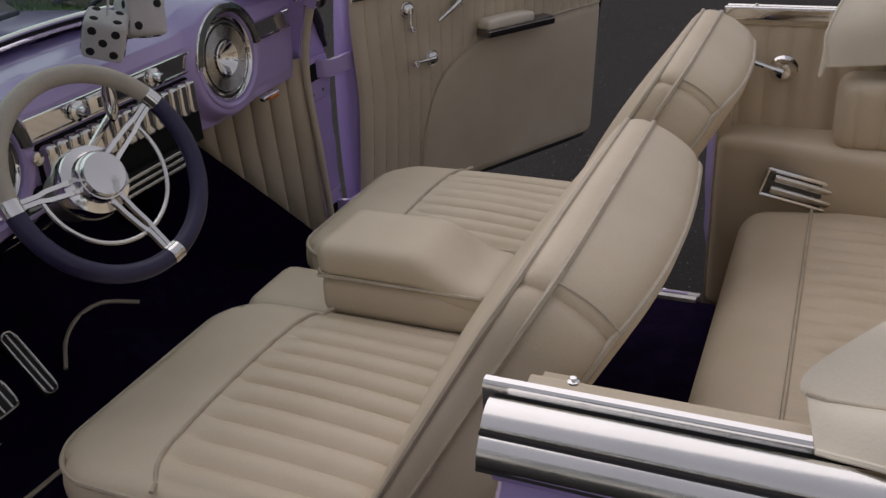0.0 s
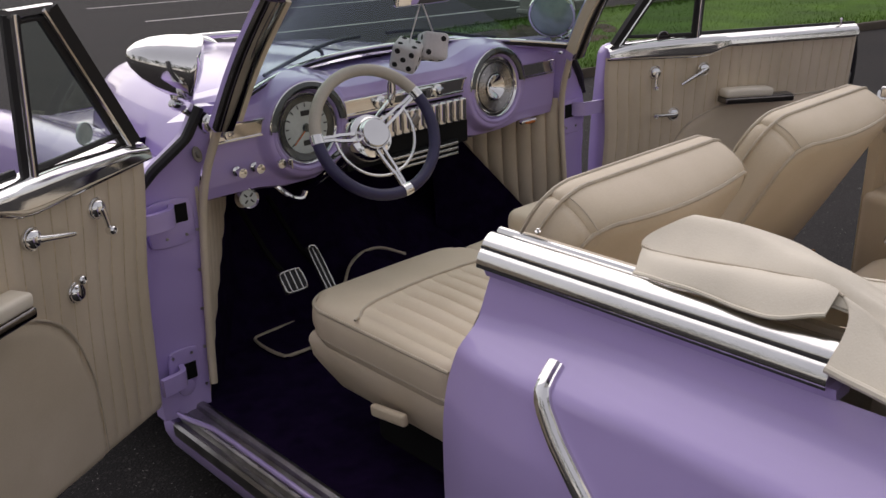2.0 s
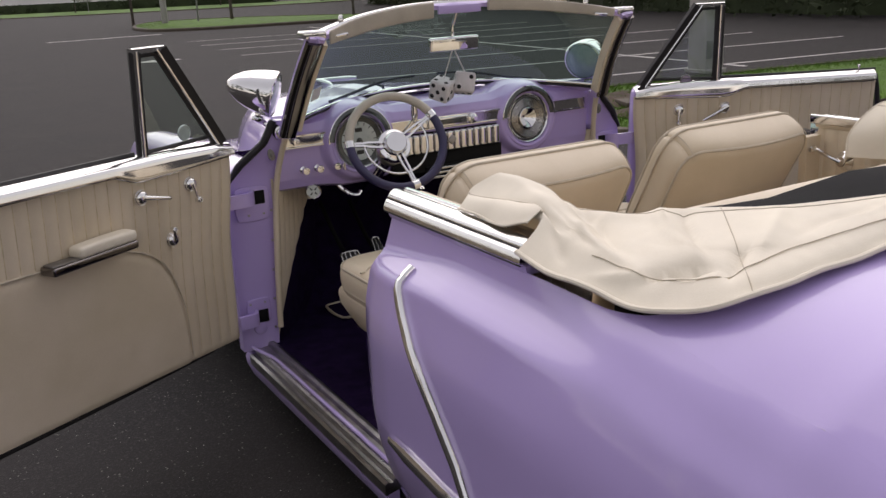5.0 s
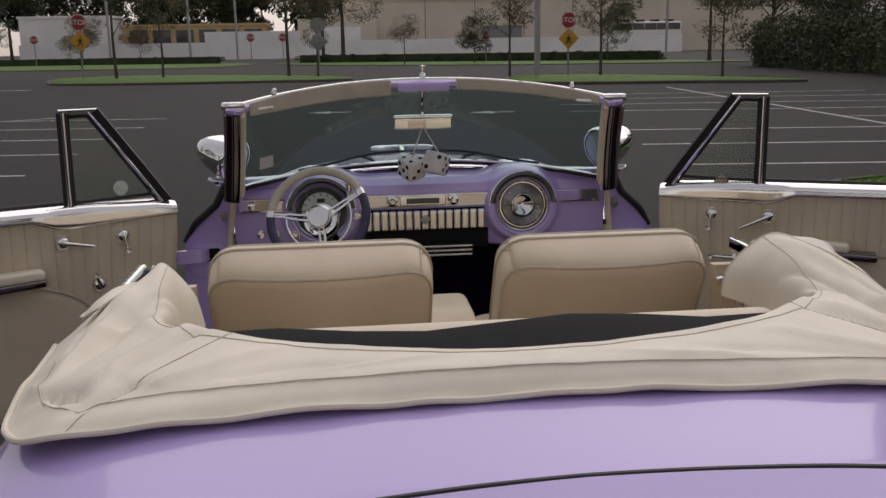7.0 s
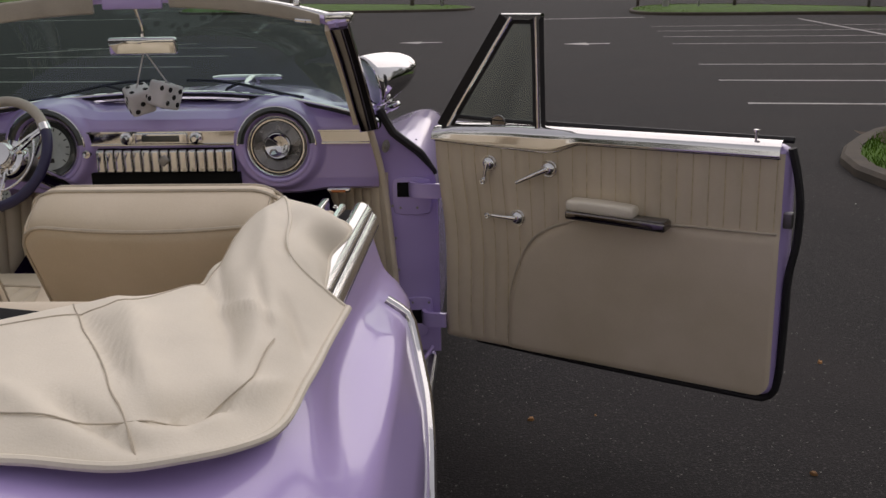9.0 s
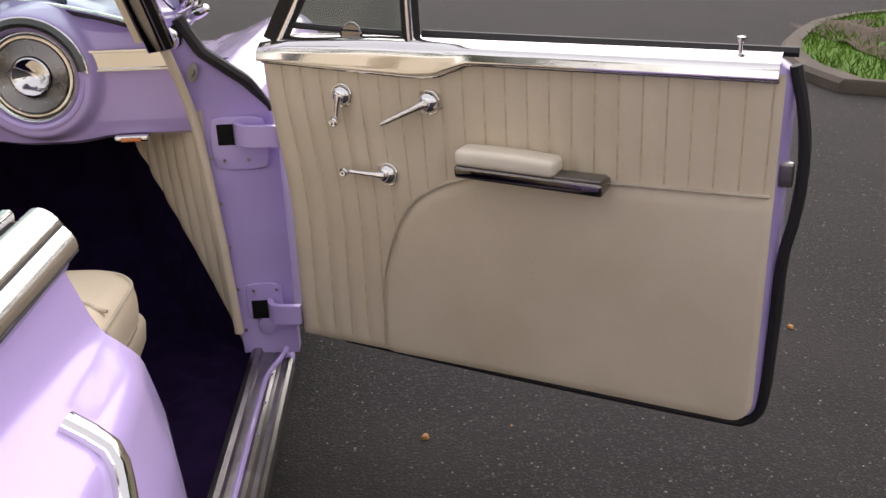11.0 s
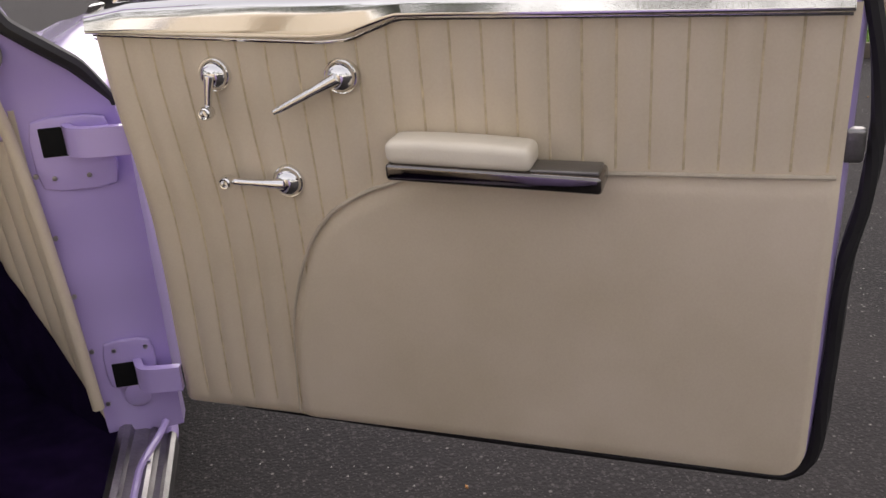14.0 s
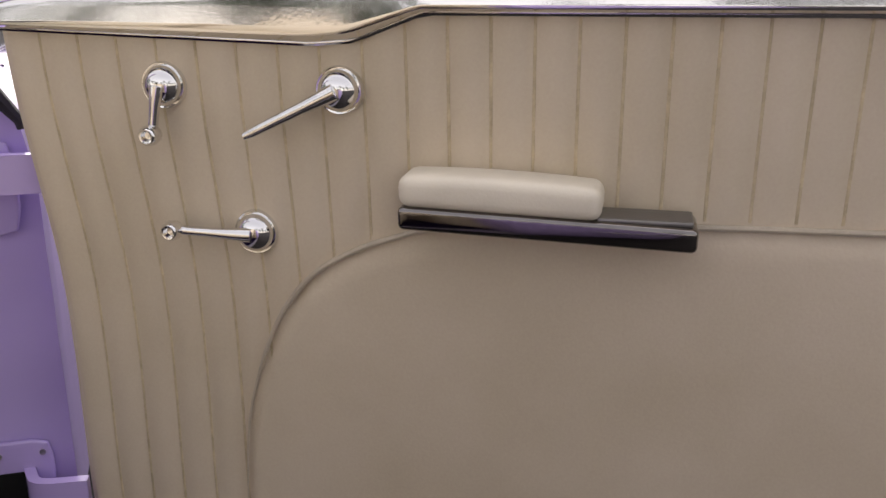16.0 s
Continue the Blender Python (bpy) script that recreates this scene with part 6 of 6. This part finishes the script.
# ---- street furniture ----
pole = empty("light_pole", "tall pale square light pole on the island", "light pole")
bm = bmesh.new()
sweep(bm, [Vector((8.25, 7.75, z)) for z in (0.08, 0.5, 3.0, 9.0)], [(-0.175, -0.175), (0.175, -0.175), (0.175, 0.175), (-0.175, 0.175)], up=(0, 1, 0), scale=[1.0, 1.0, 0.97, 0.85])
part("shaft", bm, POLE, pole, smooth=0)
part("base_plate", rboxed((0.42, 0.42, 0.06), 0.01, pose(8.25, 7.75, 0.15)), POLE, pole)
part("lamp_head", rboxed((0.9, 0.4, 0.16), 0.05, pose(8.25, 7.75, 9.08)), SIGNGREY, pole)
part("hatch_cover", rboxed((0.13, 0.02, 0.26), 0.006, pose(8.14, 7.57, 0.46)), SIGNGREY, pole, "grey hatch cover near the foot")
tagged(part("leaning_board", rboxed((0.80, 0.05, 0.92), 0.01, pose(22.0, 29.5, 0.44, -24, 12, -35)), BOARD, None), "pale plywood board propped by the bushes", "board")


def octagon(r, m):
    bm = bmesh.new()
    lathe(bm, [(0, 0.006), (r, 0.006), (r, -0.006), (0, -0.006)], m @ pose(0, 0, 0, 0, 0, 22.5), 8)
    return bm


def sign(x, y, kind, face=180, base=0.0, grow=1.0):
    """A road sign on a post: stop, stop with a crossing diamond, or seen from behind."""
    name = {"stop": "stop_sign", "both": "stop_sign", "back": "road_sign"}[kind]
    lab = {"stop": "red octagonal stop sign on a thin post", "both": "red stop sign above a yellow crossing sign", "back": "grey backs of two road signs on a post"}[kind]
    e = empty(name, lab, "road sign", "road signs")
    part("post", tubed([(x, y + 0.04, base), (x, y + 0.04, base + 3.0 * grow)], 0.045, 8), SIGNGREY, e)
    ztop = base + 2.72 * grow
    F = Matrix.Translation((x, y, ztop)) @ pose(0, 0, 0, 90, 0, 0) @ Matrix.Scale(grow, 4)
    back = kind == "back"
    plate = part("stop_plate", octagon(0.42, F), SIGNGREY if back else SIGNRED, e, smooth=0)
    if not back:
        part("plate_border", tubed([F @ Vector((0.395 * math.cos(radians(22.5 + 45 * k)), 0.395 * math.sin(radians(22.5 + 45 * k)), 0.008)) for k in range(8)], 0.014 * grow, 4, True), SIGNWHITE, plate)
        cu = bpy.data.curves.new("lettering", "FONT")
        cu.body, cu.size, cu.align_x, cu.align_y, cu.extrude = "STOP", 0.34, "CENTER", "CENTER", 0.004
        tx = new("lettering", cu)
        cu.materials.append(SIGNWHITE)
        tx.parent = plate
        tx.matrix_basis = F @ pose(0, 0, 0.012)
    if kind in ("both", "back"):
        D = Matrix.Translation((x, y, base + 1.86 * grow)) @ pose(0, 0, 0, 90, 0, 0) @ Matrix.Scale(grow, 4)
        dia = part("diamond_plate", rboxed((0.72, 0.72, 0.012), 0.005, D @ pose(0, 0, 0, 0, 0, 45)), SIGNGREY if back else SIGNYEL, e)
        if kind == "both":
            bm = bmesh.new()
            tube(bm, [D @ Vector(p) for p in ((-0.02, -0.05, 0.01), (0.02, 0.10, 0.01))], 0.05 * grow, 6)
            tube(bm, [D @ Vector(p) for p in ((-0.01, -0.04, 0.01), (-0.12, -0.24, 0.01))], 0.03 * grow, 6)
            tube(bm, [D @ Vector(p) for p in ((0.0, -0.04, 0.01), (0.11, -0.22, 0.01))], 0.03 * grow, 6)
            tube(bm, [D @ Vector(p) for p in ((-0.13, 0.02, 0.01), (0.0, 0.09, 0.01), (0.13, -0.01, 0.01))], 0.024 * grow, 6)
            tube(bm, [D @ Vector(p) for p in ((0.03, 0.17, 0.01), (0.03, 0.21, 0.01))], 0.04 * grow, 6)
            part("crossing_mark", bm, SIGNBLACK, dia)


sign(11.3, 44.5, "both", base=0.05, grow=1.05)
sign(-16.1, 57.5, "both", base=0.05, grow=1.28)
sign(-1.5, 52.5, "back", base=0.05, grow=1.1)
sign(14.5, 92, "stop", grow=1.0)
sign(-35.0, 110, "stop", grow=1.2)
sign(-9.5, 98, "stop", grow=1.1)
sign(-6.3, 100, "stop", grow=1.1)
for x, y, h, r in ((9.9, 45.5, 9.5, 0.16), (-58, 160, 16, 0.2), (-26, 165, 18, 0.22), (-18.5, 170, 18, 0.2), (-36, 150, 15, 0.2), (-75, 160, 15, 0.2), (38.0, 105, 14, 0.14)):
    lp = empty("lamp_post", "slim pale lamp post across the car park", "lamp post", "lamp posts")
    part("shaft", tubed([(x, y, 0), (x, y, h * 0.5), (x, y, h)], r, 10), POLE, lp)
    part("lamp_head", rboxed((1.2, 0.4, 0.2), 0.05, pose(x + 0.5, y, h)), SIGNGREY, lp)


# ---- plants ----
def leaf_cloud(centres, count, size, seed, squash=0.8):
    """Small leaf quads scattered in clumps round the given (centre, radius) pairs."""
    g = np.random.default_rng(seed)
    w = np.array([r ** 2.2 for _, r in centres])
    pick = g.choice(len(centres), count, p=w / w.sum())
    cs, rs = np.array([c for c, _ in centres])[pick], np.array([r for _, r in centres])[pick]
    d = g.normal(size=(count, 3))
    d /= np.linalg.norm(d, axis=1)[:, None]
    p = cs + d * (rs * g.uniform(0.45, 1.08, count) ** 0.6)[:, None] * np.array([1, 1, squash])
    a, b = g.normal(size=(count, 3)), g.normal(size=(count, 3))
    a /= np.linalg.norm(a, axis=1)[:, None]
    b -= a * (a * b).sum(1)[:, None]
    b /= np.linalg.norm(b, axis=1)[:, None]
    s = (size * g.uniform(0.5, 1.4, count))[:, None]
    v = np.stack([p - a * s, p - b * s * 0.45, p + a * s, p + b * s * 0.45], 1).reshape(-1, 3)
    f = np.arange(count * 4).reshape(-1, 4)
    return v.tolist(), f.tolist()


def tree(x, y, h, crown, leaves, seed, material=LEAF, bare=False, lean=0.0, label="", base=0.05, low=0.42, size=0.0):
    g = random.Random(seed)
    e = empty("tree", label or "slender dark tree with an uneven crown", "tree", "trees round the car park")
    bm = bmesh.new()
    top = Vector((x + lean * h, y, base + h * 0.86))
    trunk = spline([(x, y, base - 0.1), (x + lean * h * 0.2 + g.uniform(-.05, .05), y, base + h * 0.3), (x + lean * h * 0.6, y + g.uniform(-.2, .2), base + h * 0.6), top], 12)
    r0 = 0.009 * h + 0.025 if h < 9.5 else 0.018 * h
    tube(bm, trunk, r0, 8, scale=[1.25, 1.0] + list(np.linspace(0.95, 0.25, 10)))
    clumps = []
    for k in range(9 if bare else 7):
        i = g.randint(4, 10)
        p = trunk[i]
        an = g.random() * 6.28
        q = p + Vector((math.cos(an), math.sin(an), g.uniform(0.3, 1.1))) * crown * g.uniform(0.45, 0.95)
        m2 = p.lerp(q, 0.5) + Vector((0, 0, 0.08 * crown))
        tube(bm, spline([p, m2, q], 7), r0 * 0.35, 5, scale=list(np.linspace(1, 0.2, 7)))
        clumps.append((tuple(q), crown * g.uniform(0.25, 0.5)))
        for _ in range(3 if bare else 1):
            q2 = q + Vector((g.uniform(-1, 1), g.uniform(-1, 1), g.uniform(0, 1))) * crown * 0.45
            tube(bm, [m2, m2.lerp(q2, 0.5) + Vector((0, 0, 0.03)), q2], r0 * 0.14, 4, scale=[1, 0.7, 0.25])
            clumps.append((tuple(q2), crown * 0.28))
    part("trunk", bm, BARK, e)
    for k in range(6):
        clumps.append(((x + lean * h + g.uniform(-.5, .5) * crown, y + g.uniform(-.5, .5) * crown, base + h * g.uniform(low + 0.1, 0.98)), crown * g.uniform(0.35, 0.62)))
    v, f = leaf_cloud(clumps, int(leaves * (3.0 if not size else 2.0)), size or 0.020 * crown + 0.035, seed)
    cr = quads("crown", v, f, material)
    cr.parent = e
    return e


tree(9.0, 48.5, 5.6, 1.6, 900, 11, LEAF2, True, label="half-bare young tree on the island")
tree(13.0, 44.5, 6.5, 1.9, 700, 12, LEAF2, True, label="nearly bare branching tree on the island")
tree(17.2, 39.0, 4.6, 1.3, 900, 13, LEAF2, True)
tree(-14.0, 57.0, 8.5, 2.6, 2600, 14, LEAF)
tree(-11.3, 57.5, 6.0, 1.6, 1100, 15, LEAF2, True)
tree(-3.4, 55.0, 9.0, 2.0, 1900, 16, LEAF2)
tree(-1.6, 54.5, 7.0, 1.6, 1200, 17, LEAF2, True)
tree(-33, 56, 4.0, 1.0, 700, 18, LEAF2, True)
tree(6.2, 92, 4.5, 1.7, 700, 19, LEAF2, True)
tree(13.3, 92, 4.4, 2.0, 2200, 20, LEAF, low=0.25)
tree(26.0, 88, 5.0, 2.6, 2600, 21, LEAF, low=0.25)
tree(-29.5, 108, 5.0, 2.2, 1200, 22, LEAF2)
tree(0.2, 125, 16, 5.2, 3800, 23, LEAF, low=0.1)
tree(-2.5, 128, 13, 4.0, 3000, 24, LEAF, low=0.1)
tree(34.0, 82, 10.5, 3.4, 4200, 25, LEAF, low=0.2)
tree(38.0, 78, 11.5, 3.6, 4200, 26, LEAF, lean=0.03, low=0.25)
tree(41.5, 70, 11, 3.8, 4200, 27, LEAF, lean=-0.06, low=0.2)


def hedge(name, pts, h, w, count, size, label, material=HEDGE, seed=1, wild=0.15):
    """A clipped or wild row of leaves round a dark woody core."""
    g = random.Random(seed)
    line = spline([(a, b, 0) for a, b in pts], 60)
    e = empty(name, label, "hedge")
    bm = bmesh.new()
    sweep(bm, line, [(-w * 0.4, 0.0), (w * 0.4, 0.0), (w * 0.36, h * 0.86), (-w * 0.36, h * 0.86)], scale=[1 - wild * g.random() for _ in line])
    part("core", bm, HEDGE, e)
    cl = []
    for p in line:
        for _ in range(4):
            cl.append(((p.x + g.uniform(-.5, .5) * w, p.y + g.uniform(-.5, .5) * w, h * g.uniform(0.15, 0.72 + 1.2 * wild)), (0.30 + wild * g.random()) * min(w, h)))
    v, f = leaf_cloud(cl, count, size, seed)
    ob = quads("foliage", v, f, material)
    ob.parent = e


hedge("clipped_hedge", [(-95, 140), (-60, 138), (-30, 132), (-16.5, 126)], 1.15, 1.4, 16000, 0.10, "low clipped dark hedge beyond the car park", seed=31, wild=0.02)
hedge("clipped_hedge", [(-5.0, 118), (8, 108), (20, 98), (32, 90)], 1.15, 1.4, 16000, 0.10, "low clipped dark hedge beyond the car park", seed=32, wild=0.02)
hedge("tall_bushes", [(30, 62), (28.5, 50), (27.5, 41), (26.5, 33)], 2.0, 3.0, 34000, 0.12, "tall unclipped bushes along the car park edge", LEAF, 33, 0.5)
hedge("tall_bushes", [(26.0, 32), (24.5, 25), (23.5, 18), (24, 8), (27, -4)], 4.4, 3.4, 40000, 0.12, "tall unclipped bushes along the car park edge", HEDGE, 34, 0.5)
g = random.Random(77)
for k in range(12):
    a = k / 11
    tree(33 - 6 * a + g.uniform(-1, 1) + (3 if k % 2 else 0), 60 - 62 * a + g.uniform(-2, 2), g.uniform(8.5, 13), g.uniform(3.0, 4.0), 3200, 200 + k, LEAF if k % 3 else HEDGE, low=0.12, label="dense dark tree along the car park edge")
for k in range(30):
    a = k / 29
    tree(-260 + 262 * a + g.uniform(-4, 4), 238 + g.uniform(-14, 14), g.uniform(15, 23), g.uniform(7, 10), 3600, 300 + k, LEAF if k % 2 else HEDGE, low=0.05, size=0.5, label="distant dark tree behind the white wall")

for x, y, h, c, n, m in ((-62, 120, 6.5, 2.4, 1500, LEAF2), (-54, 150, 9.0, 3.4, 2600, LEAF), (-72, 118, 7.5, 2.6, 1500, RUST), (-84, 150, 9.5, 3.6, 2600, LEAF), (-47, 176, 6.0, 3.2, 2000, RUST), (-66, 180, 7.5, 3.6, 2600, LEAF), (-78, 178, 6.0, 3.0, 1800, RUST), (-100, 172, 9.0, 4.0, 2600, LEAF), (-38, 182, 5.0, 2.6, 1600, RUST)):
    tree(x, y, h, c, n, 500 + int(abs(x)), m, bare=m is not LEAF, low=0.2, label="half-bare tree with rusty leaves" if m is RUST else "dark leafy tree beyond the car park")
# trees behind the car, which its chrome mirrors
for k in range(11):
    tree(-42 + 8.2 * k + g.uniform(-2, 2), -24 - g.uniform(0, 14), g.uniform(8, 12), g.uniform(3.0, 4.2), 2200, 600 + k, LEAF if k % 2 else HEDGE, low=0.15, label="dark tree at the near edge of the car park")

for k in range(6):
    tree(-24 - g.uniform(0, 8), -22 + 7.0 * k + g.uniform(-2, 2), g.uniform(8, 12), g.uniform(3.0, 4.2), 2200, 640 + k, LEAF if k % 2 else HEDGE, low=0.15, label="dark tree at the near edge of the car park")

# ---- far buildings ----
def facade(name, x0, x1, y, z0, z1, depth, material, label):
    e = empty(name, label, "building")
    part("wall", boxed(x0, y, z0, x1, y + depth, z1), material, e, smooth=0)
    part("roof_edge", boxed(x0 - 0.3, y - 0.3, z1, x1 + 0.3, y + depth + 0.3, z1 + 0.5), material, e, smooth=0)
    return e


wh = facade("warehouse", -2.5, 160, 214, 0, 12.2, 40, STUCCO, "long beige stucco warehouse with few openings")
part("low_wing", boxed(-9.0, 205, 0, 8.0, 214, 8.2), STUCCO, wh, smooth=0)
for x0, x1, z0, z1 in ((-6.5, 4.5, 0.0, 6.4), (33, 42, 3.2, 6.4)):
    part("loading_door", boxed(x0, 204.8 if x0 < 8 else 213.8, z0, x1, 205.1 if x0 < 8 else 214.1, z1), WHITEWALL if x0 < 8 else SIGNGREY, wh, smooth=0)
for k in range(13):
    part("wall_joint", boxed(8 + 11.5 * k, 213.93, 0, 8.18 + 11.5 * k, 214.0, 12.2), SIGNGREY, wh, smooth=0)
lw = facade("ochre_building", -46, -16, 205, 0, 7.0, 15, YELLOWB, "low ochre building with arched openings")
for k in range(6):
    part("opening", boxed(-44.5 + 4.8 * k, 204.8, 3.4, -40.8 + 4.8 * k, 205.2, 6.3), WINDOWD, lw, smooth=0)
facade("white_building", -72.5, -52, 222, 0, 9.6, 12, WHITEWALL, "small white building among trees")
facade("pale_building", -128, -92, 214, 0, 8.2, 12, STUCCO, "low pale building among trees")
br = facade("brick_building", 55, 68, 96, 0, 3.1, 12, BRICKRED, "red brick building behind the bushes")
part("upper_band", boxed(54.8, 95.7, 3.1, 68.2, 96.0, 5.6), WHITEWALL, br, smooth=0)
tagged(part("white_wall", boxed(-62, 188, 0, 71, 188.5, 3.4), WHITEWALL, None, smooth=0), "long low white wall across the road", "wall", kind="structure")
tagged(part("white_wall", boxed(-26.5, 187.2, 0, -8, 187.9, 5.4), WHITEWALL, None, smooth=0), "taller white wall section across the road", "wall", kind="structure")
bus = empty("coach", "white coach parked behind the wall", "bus")
part("body", rboxed((14.5, 2.6, 6.0), 0.3, pose(67.5, 200, 3.45)), SIGNWHITE, bus)
part("chassis", boxed(61.5, 199.0, 0, 73.5, 201, 0.6), DARK, bus, smooth=0)
for k in range(4):
    part("roof_vent", boxed(61.6 + 3.3 * k, 199.2, 6.45, 63.2 + 3.3 * k, 200.8, 6.85), DARK, bus, smooth=0)
for k in range(5):
    part("window", boxed(61 + 2.7 * k, 198.6, 4.7, 63.6 + 2.7 * k, 198.75, 6.1), WINDOWD, bus, smooth=0)
